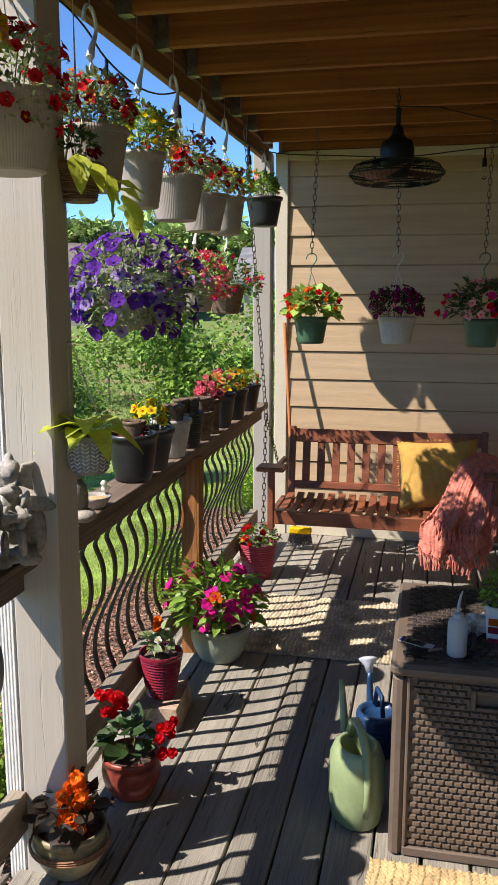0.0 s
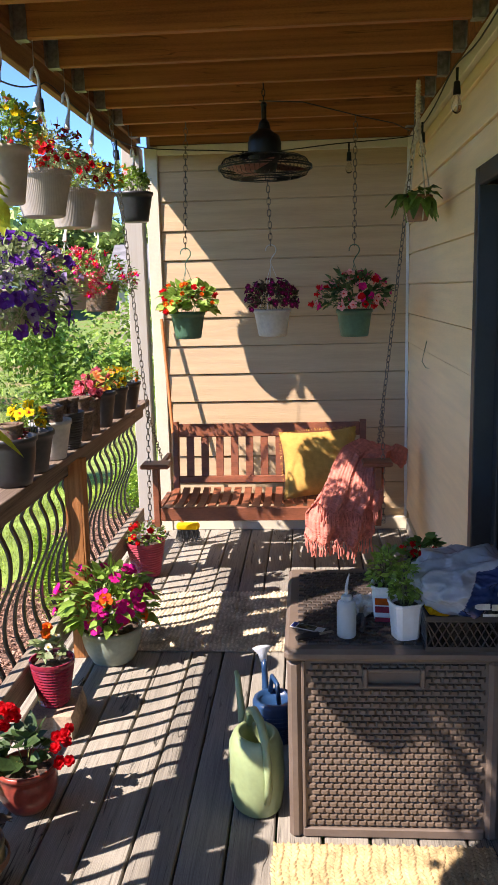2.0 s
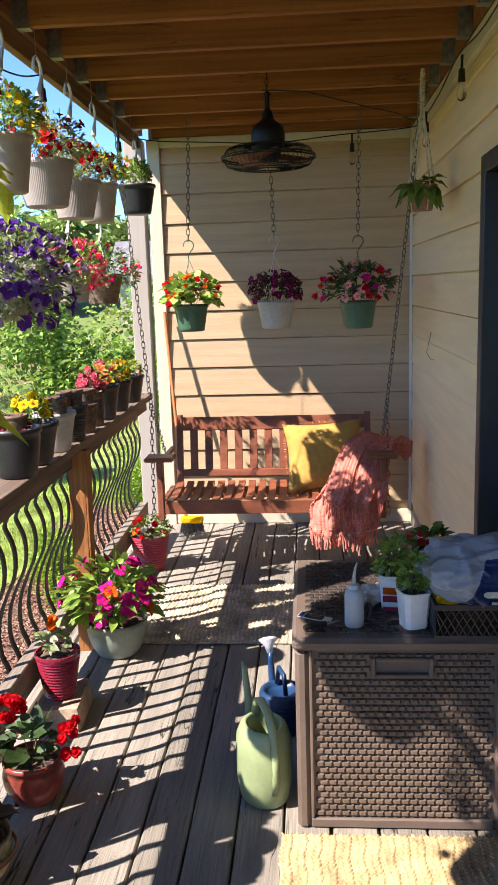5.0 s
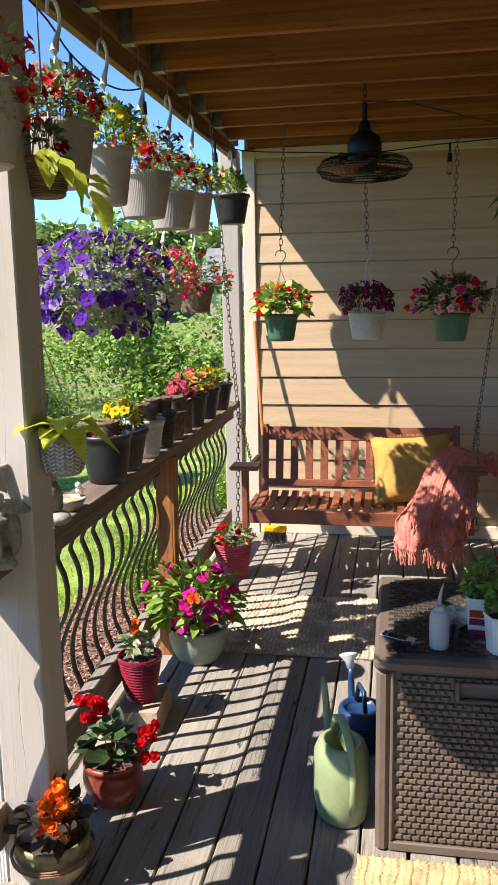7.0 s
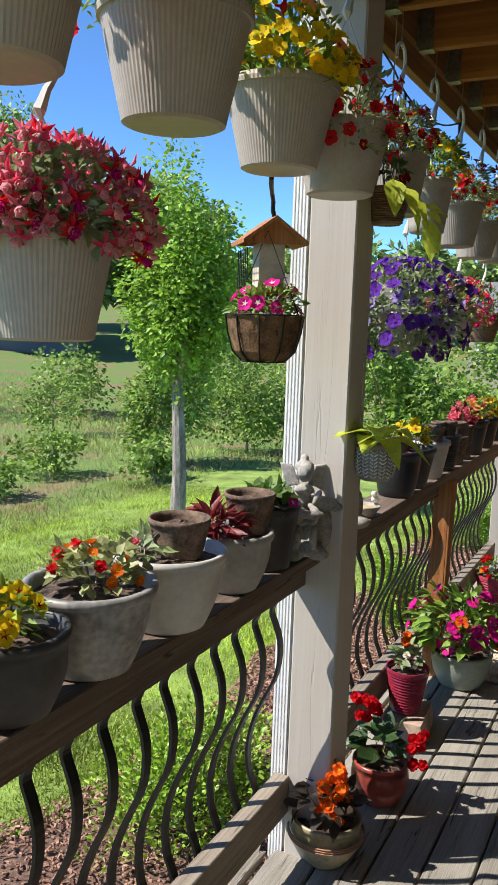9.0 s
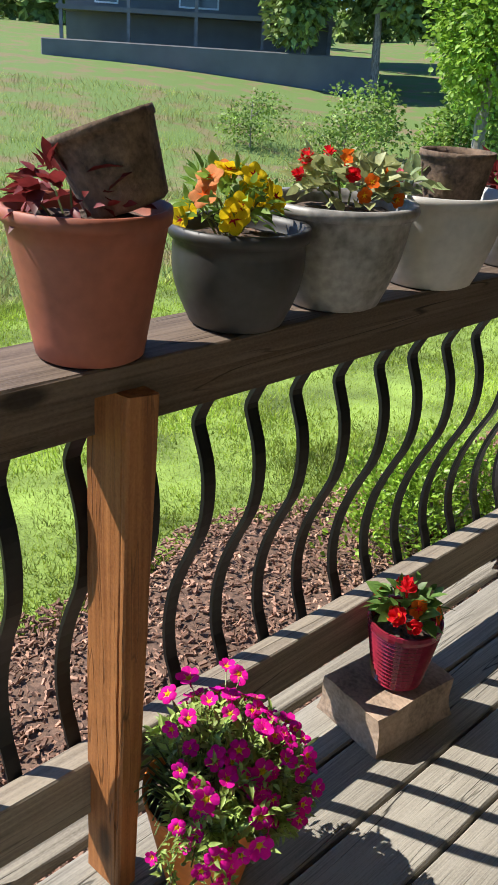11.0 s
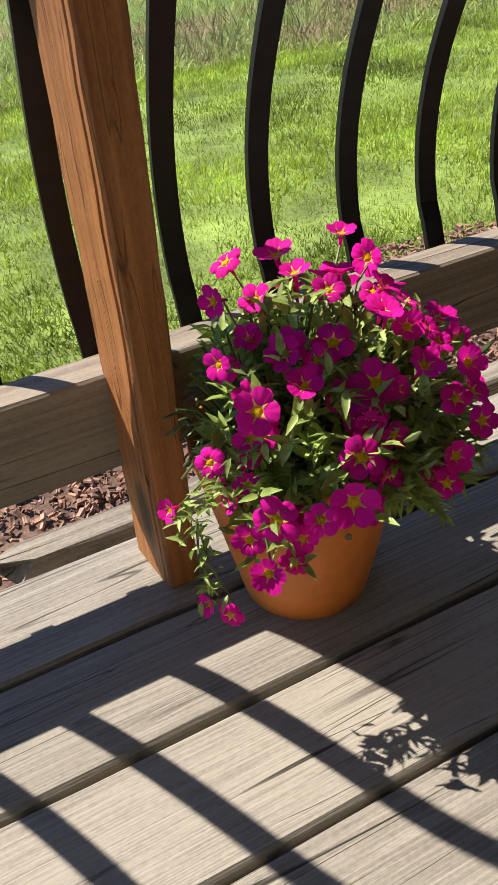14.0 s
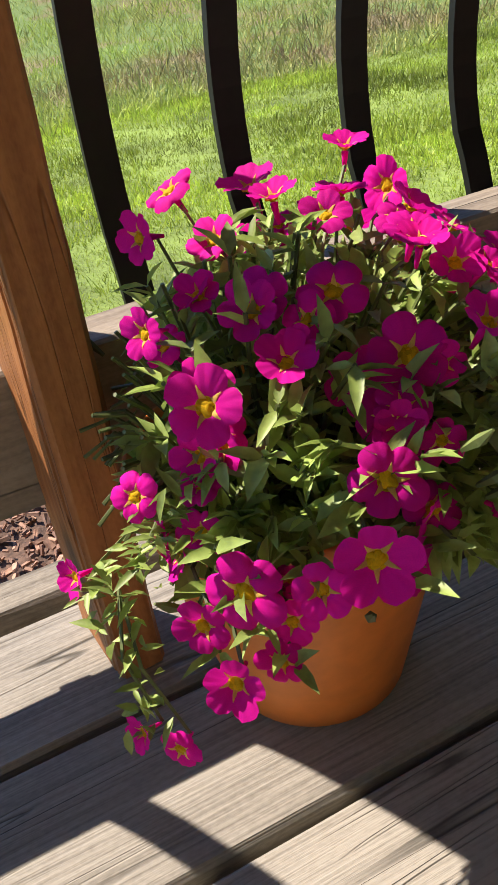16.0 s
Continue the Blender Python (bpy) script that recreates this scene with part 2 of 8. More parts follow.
M["bag_navy"] = material("navy_printed_film", (0.025, 0.045, 0.13), 0.22, vary=0.15, scale=7, bump=0.1)
M["can_green"] = material("pale_green_plastic", (0.27, 0.34, 0.17), 0.35, vary=0.08, scale=8, bump=0.03)
M["can_blue"] = material("dark_blue_plastic", (0.014, 0.05, 0.13), 0.3, vary=0.15, scale=8, bump=0.03)
M["broom_stick"] = material("orange_broom_stick", (0.50, 0.17, 0.05), 0.5, vary=0.1, bump=0.05)
M["bristle"] = material("grey_bristles", (0.12, 0.125, 0.13), 0.6, vary=0.3, scale=40, bump=0.0)
b_mat = bpy.data.materials.new("clear_bulb_glass")
b_mat.use_nodes = True
b_b = b_mat.node_tree.nodes["Principled BSDF"]
b_b.inputs["Base Color"].default_value = (0.95, 0.93, 0.88, 1)
b_b.inputs["Transmission Weight"].default_value = 1.0
b_b.inputs["Roughness"].default_value = 0.03
M["bulb"] = b_mat

# ---- builders ----
def mesh(name, bm, mats):
    me = bpy.data.meshes.new(name)
    bmesh.ops.recalc_face_normals(bm, faces=bm.faces[:])
    bm.to_mesh(me)
    bm.free()
    for m in (mats if isinstance(mats, (list, tuple)) else (mats,)):
        me.materials.append(m)
    return me


def part(name, bm, mat, parent=None, label="", smooth=False):
    me = mesh(name, bm, mat) if isinstance(bm, bmesh.types.BMesh) else bm
    if smooth:
        me.polygons.foreach_set("use_smooth", [True] * len(me.polygons))
    ob = new(name, me)
    if parent is not None:
        ob.parent = parent
    return tagged(ob, label)


def thing(name, label, category, at=(0, 0, 0), turn=0.0, group="", kind=""):
    ob = new(name)
    ob.empty_display_size = 0.05
    ob.matrix_basis = pose(*at, 0, 0, turn)
    return tagged(ob, label, category, group, kind)


def add_box(bm, x0, x1, y0, y1, z0, z1, bevel=0.0, m=None):
    vs = [bm.verts.new((x, y, z)) for z in (z0, z1) for x, y in ((x0, y0), (x1, y0), (x1, y1), (x0, y1))]
    fs = [bm.faces.new([vs[i] for i in q]) for q in ((3, 2, 1, 0), (4, 5, 6, 7), (0, 1, 5, 4), (1, 2, 6, 5), (2, 3, 7, 6), (3, 0, 4, 7))]
    if bevel:
        es = list({e for f in fs for e in f.edges})
        r = bmesh.ops.bevel(bm, geom=es, offset=bevel, segments=1, affect="EDGES", profile=0.5)
        vs = list({v for f in r["faces"] for v in f.verts} | {v for v in vs if v.is_valid})
    if m is not None:
        bmesh.ops.transform(bm, matrix=m, verts=[v for v in vs if v.is_valid])
    return bm


def box(x0, x1, y0, y1, z0, z1, bevel=0.0, m=None):
    return add_box(bmesh.new(), x0, x1, y0, y1, z0, z1, bevel, m)


def add_tube(bm, pts, radius, sides=6, closed=False, rad=None):
    pts = [Vector(p) for p in pts]
    rings = []
    n = len(pts)
    ref = Vector((0.13, 0.21, 0.97))
    for i, p in enumerate(pts):
        a = pts[(i - 1) % n] if (i or closed) else p
        b = pts[(i + 1) % n] if (i < n - 1 or closed) else p
        d = (b - a).normalized()
        u = d.cross(ref)
        if u.length < 0.05:
            u = d.cross(Vector((1, 0, 0)))
        u.normalize()
        v = d.cross(u)
        r = rad[i] if rad else radius
        rings.append([bm.verts.new(p + (u * math.cos(k * math.tau / sides) + v * math.sin(k * math.tau / sides)) * r) for k in range(sides)])
    for i in range(n if closed else n - 1):
        A, B = rings[i], rings[(i + 1) % n]
        for k in range(sides):
            bm.faces.new((A[k], A[(k + 1) % sides], B[(k + 1) % sides], B[k]))
    if not closed:
        bm.faces.new(rings[0][::-1])
        bm.faces.new(rings[-1])
    return bm


def tube(pts, radius, sides=6, closed=False, rad=None):
    return add_tube(bmesh.new(), pts, radius, sides, closed, rad)


def add_lathe(bm, profile, seg=24, m=None, rib=0.0, ribs=0):
    """Turned solid from (radius, height) pairs; rib: depth of upright ribs."""
    rings = []
    new_v = []
    for r, z in profile:
        if r < 1e-5:
            v = bm.verts.new((0, 0, z))
            rings.append([v])
            new_v.append(v)
        else:
            ring = []
            for k in range(seg):
                a = k * math.tau / seg
                rr = r * (1 + rib * (1 if ribs and int(k * 2 * ribs / seg) % 2 else 0))
                v = bm.verts.new((rr * math.cos(a), rr * math.sin(a), z))
                ring.append(v)
            rings.append(ring)
            new_v += ring
    for A, B in zip(rings, rings[1:]):
        for k in range(seg):
            a = [A[k], A[(k + 1) % seg]] if len(A) > 1 else [A[0]]
            b = [B[(k + 1) % seg], B[k]] if len(B) > 1 else [B[0]]
            if len(a) + len(b) >= 3:
                bm.faces.new(a + b)
    if m is not None:
        bmesh.ops.transform(bm, matrix=m, verts=new_v)
    return bm


def lathe(profile, seg=24, m=None, rib=0.0, ribs=0):
    return add_lathe(bmesh.new(), profile, seg, m, rib, ribs)


def setting(name, bm, mat, label, category):
    ob = part(name, bm, mat, None, label)
    return tagged(ob, label, category, kind="structure")


# ---- structure ----
WALL_Y, WALL_X, JOIST_Z = 5.80, 0.676, 2.595
LAP = 0.1905
rng = random.Random(7)


def ground_z(x, y):
    """Height of the land: level at the porch, falling past the lawn, rising to far hills."""
    d = max(0.0, -x - 1.2, y - 7.0)
    z = -0.5 - 0.018 * min(d, 1.2) - 0.088 * max(0, min(d - 1.2, 4.8)) - 0.03 * max(0, min(d - 6, 6)) + 0.08 * max(0, min(d - 14, 40)) + 0.09 * max(0, min(d - 60, 60))
    return z + 0.05 * noise.noise((x * 0.35, y * 0.35, 0)) * min(1, d * 0.4) + 0.5 * noise.noise((x * 0.05, y * 0.05, 3)) * min(1, max(0, (d - 6) / 15))


def ground_sheet():
    bm = bmesh.new()
    def spread(lo, hi, fine_lo, fine_hi, step):
        out, v = [], fine_lo
        while v <= fine_hi:
            out.append(v)
            v += step
        s, a = step, fine_lo
        while a > lo:
            s *= 1.35
            a -= s
            out.insert(0, max(a, lo))
        s, a = step, out[-1]
        while a < hi:
            s *= 1.35
            a += s
            out.append(min(a, hi))
        return out
    xs, ys = spread(-400, 300, -12, 2, 0.4), spread(-300, 400, -3, 16, 0.4)
    grid = [[bm.verts.new((x, y, ground_z(x, y))) for x in xs] for y in ys]
    for j in range(len(ys) - 1):
        for i in range(len(xs) - 1):
            bm.faces.new((grid[j][i], grid[j][i + 1], grid[j + 1][i + 1], grid[j + 1][i]))
    return bm


g = setting("ground", ground_sheet(), M["grass"], "green lawn falling away to a rough meadow", "lawn")
g.data.polygons.foreach_set("use_smooth", [True] * len(g.data.polygons))


def mulch_edge(y):
    return -2.38 + 0.08 * max(0.0, min(1.6, (y - 2.4) * 0.7)) + 0.06 * math.sin(y * 2.3) + 0.04 * math.sin(y * 5.1)


bm = bmesh.new()
rows = []
for k in range(80):
    y = -3 + k * 0.15
    e = mulch_edge(y)
    rows.append([bm.verts.new((e + (-0.6 - e) * i / 9, y, ground_z(-1, y) + (0.012 if i else -0.02) + 0.02 * noise.noise((i * 0.9, y * 3, 1)))) for i in range(10)])
for A, B in zip(rows, rows[1:]):
    for i in range(9):
        bm.faces.new((A[i], A[i + 1], B[i + 1], B[i]))
mulch_bed = setting("mulch_bed", bm, M["mulch"], "red-brown bark mulch bed below the railing", "mulch")

# House wall with a door opening, and the end wall
DOOR_Y0, DOOR_Y1, DOOR_Z = 1.63, 3.51, 2.03
bm = bmesh.new()
add_box(bm, WALL_X + 0.02, WALL_X + 0.2, DOOR_Y1, WALL_Y + 0.2, -0.6, 2.9)
add_box(bm, WALL_X + 0.02, WALL_X + 0.2, -2.6, DOOR_Y0, -0.6, 2.9)
add_box(bm, WALL_X + 0.02, WALL_X + 0.2, DOOR_Y0, DOOR_Y1, DOOR_Z, 2.9)
wall_house = setting("wall_house", bm, M["siding_bounce_lit"], "tan lap-sided house wall beside the porch", "wall")
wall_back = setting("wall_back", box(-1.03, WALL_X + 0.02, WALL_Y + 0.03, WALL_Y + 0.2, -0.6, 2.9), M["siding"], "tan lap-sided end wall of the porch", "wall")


def lap_board(a, b, z0, z1, out):
    """One sloped siding board between the points a and b; out is the way it faces."""
    a, b, out = Vector((*a, 0)), Vector((*b, 0)), Vector((*out, 0))
    bm = bmesh.new()
    vs = []
    for p in (a, b):
        for o, z in ((-0.002, z0), (0.013, z0), (0.015, z0 + 0.003), (0.005, z1 - 0.0165), (-0.007, z1 - 0.014), (-0.007, z1)):
            vs.append(bm.verts.new(p + out * o + Vector((0, 0, z))))
    n = len(vs) // 2
    bm.faces.new(vs[:n])
    bm.faces.new(vs[n:][::-1])
    for i in range(n):
        bm.faces.new((vs[i], vs[i + n], vs[(i + 1) % n + n], vs[(i + 1) % n]))
    return bm


for k in range(-4, 9):
    z0 = 0.909 + LAP * k
    if z0 < 0.1:
        z0 = 0.083
    z1 = 0.909 + LAP * (k + 1) + 0.01
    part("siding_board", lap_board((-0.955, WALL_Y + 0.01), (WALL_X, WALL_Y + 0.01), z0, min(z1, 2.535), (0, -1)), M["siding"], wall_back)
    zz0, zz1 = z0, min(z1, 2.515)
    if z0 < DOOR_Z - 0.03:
        part("siding_board", lap_board((WALL_X + 0.012, DOOR_Y1 + 0.075), (WALL_X + 0.012, WALL_Y), zz0, zz1, (-1, 0)), M["siding_bounce_lit"], wall_house)
        part("siding_board", lap_board((WALL_X + 0.012, -2.6), (WALL_X + 0.012, DOOR_Y0 - 0.07), zz0, zz1, (-1, 0)), M["siding_bounce_lit"], wall_house)
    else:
        part("siding_board", lap_board((WALL_X + 0.012, -2.6), (WALL_X + 0.012, WALL_Y), zz0, zz1, (-1, 0)), M["siding_bounce_lit"], wall_house)
setting("trim_corner", box(-1.04, -0.955, WALL_Y - 0.022, WALL_Y + 0.03, -0.3, 2.585, 0.004), M["trim"], "cream painted corner trim board", "trim")
setting("trim_frieze", box(-0.955, WALL_X, WALL_Y - 0.018, WALL_Y + 0.028, 2.535, 2.594, 0.004), M["trim"], "cream painted frieze board", "trim")
setting("trim_frieze", box(WALL_X - 0.012, WALL_X + 0.018, -2.6, WALL_Y - 0.02, 2.515, 2.592, 0.003), M["trim"], "cream painted frieze board", "trim")
setting("baseboard", box(-0.955, WALL_X, WALL_Y - 0.014, WALL_Y + 0.028, 0.001, 0.085, 0.003), M["trim"], "cream painted base trim with a dusty edge", "trim")
setting("baseboard", box(WALL_X - 0.006, WALL_X + 0.018, DOOR_Y1 + 0.08, WALL_Y - 0.02, 0.001, 0.08, 0.003), M["trim"], "cream painted base trim", "trim")
setting("trim_bead", box(WALL_X - 0.018, WALL_X + 0.0, WALL_Y - 0.018, WALL_Y - 0.0145, 0.09, 2.53), M["white"], "white bead of caulk in the wall corner", "trim")

# Dark sliding door
door = tagged(new("door_1"), "closed black-framed sliding glass door", "door", kind="structure")
bm = bmesh.new()
add_box(bm, WALL_X - 0.01, WALL_X + 0.12, DOOR_Y1 - 0.002, DOOR_Y1 + 0.07, 0.0, DOOR_Z + 0.07, 0.004)
add_box(bm, WALL_X - 0.01, WALL_X + 0.12, DOOR_Y0 - 0.07, DOOR_Y0 + 0.002, 0.0, DOOR_Z + 0.07, 0.004)
add_box(bm, WALL_X - 0.01, WALL_X + 0.12, DOOR_Y0 + 0.003, DOOR_Y1 - 0.003, DOOR_Z, DOOR_Z + 0.07, 0.004)
add_box(bm, WALL_X - 0.01, WALL_X + 0.12, DOOR_Y0 + 0.003, DOOR_Y1 - 0.003, 0.0, 0.05, 0.004)
part("frame", bm, M["door_black"], door)
mid = (DOOR_Y0 + DOOR_Y1) / 2
for a, b, x in ((DOOR_Y0, mid + 0.03, 0.05), (mid - 0.03, DOOR_Y1, 0.085)):
    bm = bmesh.new()
    x0, x1 = WALL_X + x - 0.015, WALL_X + x + 0.015
    add_box(bm, x0, x1, a + 0.004, a + 0.075, 0.055, DOOR_Z - 0.004, 0.003)
    add_box(bm, x0, x1, b - 0.075, b - 0.004, 0.055, DOOR_Z - 0.004, 0.003)
    add_box(bm, x0, x1, a + 0.076, b - 0.076, 0.055, 0.14, 0.003)
    add_box(bm, x0, x1, a + 0.076, b - 0.076, DOOR_Z - 0.075, DOOR_Z - 0.004, 0.003)
    leaf = part("door_leaf", bm, M["door_black"], door)
    part("pane", box(WALL_X + x - 0.003, WALL_X + x + 0.003, a + 0.076, b - 0.076, 0.141, DOOR_Z - 0.076), M["glass"], leaf)
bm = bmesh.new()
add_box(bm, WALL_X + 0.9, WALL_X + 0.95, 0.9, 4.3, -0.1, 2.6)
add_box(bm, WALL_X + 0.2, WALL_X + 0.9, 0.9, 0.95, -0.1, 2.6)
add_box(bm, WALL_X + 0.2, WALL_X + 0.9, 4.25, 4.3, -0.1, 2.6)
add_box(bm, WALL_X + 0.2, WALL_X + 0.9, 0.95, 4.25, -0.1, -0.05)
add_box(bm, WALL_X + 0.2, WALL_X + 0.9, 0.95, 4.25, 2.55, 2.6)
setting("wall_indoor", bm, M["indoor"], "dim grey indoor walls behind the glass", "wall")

# Posts, beam, joists
def porch_post(name, x, y, half=0.07):
    ob = tagged(new(name), "taupe painted square wooden porch post", "post", kind="structure")
    part("shaft", box(x - half, x + half, y - half, y + half, ground_z(x, y), JOIST_Z - 0.001, 0.005), M["taupe"], ob)
    return ob


post_1 = porch_post("post_1", -1.025, 2.237)
porch_post("post_2", -1.13, 5.835, 0.06)
porch_post("post_3", -1.025, -0.78)
bm = bmesh.new()
add_box(bm, -1.151, -1.099, 2.173, 2.303, ground_z(-1, 2), JOIST_Z - 0.014, 0.006)
for i in range(5):
    add_box(bm, -1.1485 + i * 0.0102, -1.143 + i * 0.0102, 2.1675, 2.1729, ground_z(-1, 2), JOIST_Z - 0.016)
setting("downspout", bm, M["white"], "white ribbed metal downspout on the post", "downspout")

bm = bmesh.new()
j_rng = random.Random(3)
for k in range(-13, 7):
    y = 2.998 + 0.4064 * k + j_rng.uniform(-0.006, 0.006)
    if y > WALL_Y - 0.05:
        continue
    add_box(bm, -1.062, WALL_X - 0.016, y, y + 0.038, JOIST_Z + j_rng.uniform(0, 0.004), JOIST_Z + 0.235, 0.003)
k = 0
x = -1.12
while x < WALL_X - 0.05:
    add_box(bm, x, min(x + 0.137, WALL_X + 0.015), -2.6, WALL_Y + 0.02, JOIST_Z + 0.2365, JOIST_Z + 0.262)
    x += 0.142
ceiling = setting("ceiling", bm, M["joist"], "orange-stained joists and boards of the deck above", "ceiling")
bm = bmesh.new()
add_box(bm, -1.124, -1.088, -2.6, WALL_Y, JOIST_Z - 0.06, JOIST_Z + 0.3, 0.003)
add_box(bm, -1.086, -1.063, -2.6, WALL_Y, JOIST_Z + 0.02, JOIST_Z + 0.235)
setting("beam", bm, M["beam"], "stained double edge beam of the deck above", "beam")
setting("ledger", box(WALL_X - 0.015, WALL_X + 0.018, -2.6, WALL_Y - 0.02, JOIST_Z + 0.006, JOIST_Z + 0.235), M["joist"], "stained ledger board along the house", "beam")
setting("ledger", box(-1.0, WALL_X - 0.016, WALL_Y - 0.02, WALL_Y + 0.02, 2.597, JOIST_Z + 0.235), M["joist"], "stained ledger board on the end wall", "beam")


def hanger_mesh():
    """A folded steel joist hanger: seat strip, cheeks and nailing flanges."""
    bm = bmesh.new()
    add_box(bm, -0.0, 0.05, -0.024, 0.024, -0.004, -0.001)
    for s in (-1, 1):
        add_box(bm, 0, 0.05, s * 0.0215 - 0.0015, s * 0.0215 + 0.0015, -0.001, 0.13)
        add_box(bm, -0.001, 0.002, s * 0.04 - 0.017, s * 0.04 + 0.017, 0.0, 0.16)
    return mesh("joist_hanger", bm, M["galv"])


hm = hanger_mesh()
for k in range(-6, 7):
    y = 3.017 + 0.4064 * k
    for x, s in ((-1.061, 1), (WALL_X - 0.017, -1)):
        h = new("joist_hanger", hm)
        h.matrix_basis = pose(x, y, JOIST_Z + 0.001, 0, 0, 0 if s > 0 else 180)
        tagged(h, "galvanised steel joist hanger under a joist", "joist hanger", "joist hangers", "structure")

# Railing: one thing per bay
BAL = ((0.15, -1.142), (0.25, -1.145), (0.302, -1.166), (0.356, -1.174), (0.414, -1.171), (0.479, -1.155), (0.546, -1.127), (0.603, -1.099),
       (0.654, -1.086), (0.707, -1.084), (0.751, -1.092), (0.792, -1.109), (0.816, -1.113), (0.853, -1.094), (0.869, -1.082))


def baluster_mesh():
    pts = []
    for i in range(len(BAL) - 1):
        p0, p1, p2, p3 = (BAL[max(0, min(len(BAL) - 1, i + d))] for d in (-1, 0, 1, 2))
        for s in (0, 0.5):
            h = [0.5 * (2 * p1[c] + (p2[c] - p0[c]) * s + (2 * p0[c] - 5 * p1[c] + 4 * p2[c] - p3[c]) * s * s + (3 * p1[c] - p0[c] - 3 * p2[c] + p3[c]) * s ** 3) for c in (0, 1)]
            pts.append(h)
    pts.append(BAL[-1])
    bm = bmesh.new()
    prev = None
    for i, (z, x) in enumerate(pts):
        a, b = pts[max(0, i - 1)], pts[min(len(pts) - 1, i + 1)]
        t = Vector((b[1] - a[1], b[0] - a[0])).normalized()
        nx, nz = t.y * 0.004, -t.x * 0.004
        ring = [bm.verts.new((x + s * nx, w, z + s * nz)) for s, w in ((-1, -0.0125), (1, -0.0125), (1, 0.0125), (-1, 0.0125))]
        if prev:
            for k in range(4):
                bm.faces.new((prev[k], prev[(k + 1) % 4], ring[(k + 1) % 4], ring[k]))
        else:
            bm.faces.new(ring[::-1])
        prev = ring
    bm.faces.new(prev)
    return mesh("baluster", bm, M["black"])


bal_mesh = baluster_mesh()


def plank_box(x0, x1, y0, y1, z0, z1, seed, n=14, amp=0.002, bevel=0.003):
    """A long board along y with a slightly wavy, worn edge."""
    r = random.Random(seed)
    bm = bmesh.new()
    prev = None
    for i in range(n + 1):
        y = y0 + (y1 - y0) * i / n
        j = [r.uniform(-amp, amp) for _ in range(4)]
        b = bevel
        ring = [bm.verts.new(p) for p in ((x0 + j[0], y, z0), (x1 + j[1], y, z0), (x1 + j[1], y, z1 - b), (x1 - b + j[1], y, z1 + j[2] * 0.4),
                                          (x0 + b + j[0], y, z1 + j[3] * 0.4), (x0 + j[0], y, z1 - b))]
        if prev:
            for k in range(6):
                bm.faces.new((prev[k], prev[(k + 1) % 6], ring[(k + 1) % 6], ring[k]))
        else:
            bm.faces.new(ring[::-1])
        prev = ring
    bm.faces.new(prev)
    return bm


def railing(y0, y1, ys, seed):
    ob = thing("railing", "weathered wooden railing with wavy black metal balusters", "railing", (0, 0, 0), 0, "porch railings")
    part("cap", plank_box(-1.158, -1.017, y0, y1, 0.942, 0.978, seed), M["rail"], ob)
    part("top_rail", plank_box(-1.098, -1.060, y0, y1, 0.868, 0.941, seed + 1), M["rail"], ob)
    part("bottom_rail", plank_box(-1.136, -1.086, y0, y1, 0.139, 0.256, seed + 2), M["rail_grey"], ob, "sun-bleached grey bottom rail")
    for y in ys:
        b = part("baluster", bal_mesh, None, ob)
        b.matrix_basis = pose(-1.12, y, 0, rng.uniform(-0.4, 0.4), 0, rng.uniform(-3, 3)) @ pose(1.12, 0, 0)
    return ob


near_rail = railing(-0.71, 2.166, [1.148 + 0.1137 * k for k in range(-15, 9)], 21)
far_rail = railing(2.309, 5.44, [2.325 + 0.1137 * k for k in range(0, 27)], 31)


def rail_post(parent, x, y, lean_x, lean_y, seed):
    """Rough two-by-four standing inside the rail, its corner split open along the grain."""
    bm = bmesh.new()
    r = random.Random(seed)
    prev = None
    for i in range(25):
        s = i / 24
        z = 0.001 + s * 0.94
        cx, cy = x + lean_x * s, y + lean_y * s
        w = 0.039 + 0.006 * s
        j = [r.uniform(-0.0009, 0.0009) for _ in range(4)]
        b, gap = 0.0035, 0.0045 * max(0.0, math.sin(math.pi * min(1, max(0, (s - 0.06) / 0.5))))
        ring = [bm.verts.new(p) for p in ((cx - 0.083, cy - 0.008 + j[0], z), (cx - 0.013, cy - 0.002 + j[1], z), (cx - 0.011, cy + gap * 2, z), (cx - 0.009 + gap * 0.3, cy - 0.001 + j[1], z),
                                          (cx - b, cy + j[1], z), (cx + j[2], cy + b, z), (cx - 0.002 + 0.012 * s + j[2], cy + w - b, z), (cx - 0.004 + 0.012 * s - b, cy + w + j[3], z), (cx - 0.083, cy + w - 0.004 + j[0], z))]
        if prev:
            for k in range(9):
                bm.faces.new((prev[k], prev[(k + 1) % 9], ring[(k + 1) % 9], ring[k]))
        else:
            bm.faces.new(ring[::-1])
        prev = ring
    bm.faces.new(prev)
    return part("post", bm, M["cedar"], parent, "orange-brown split cedar post")


rail_post(near_rail, -1.014, 0.691, 0.022, 0.01, 5)
rail_post(far_rail, -1.006, 3.72, 0.008, 0.0, 6)

# Deck frame under the boards, then the boards
bm = bmesh.new()
add_box(bm, -1.12, -1.08, -2.6, WALL_Y, -0.24, -0.034)
for k in range(-6, 14):
    add_box(bm, -1.079, WALL_X, k * 0.406 - 0.02, k * 0.406 + 0.018, -0.22, -0.034)
setting("deck_frame", bm, M["rail"], "wooden joists under the deck boards", "deck frame")
deck_floor = tagged(new("floor"), "weathered grey wooden porch deck boards", "deck", kind="structure")


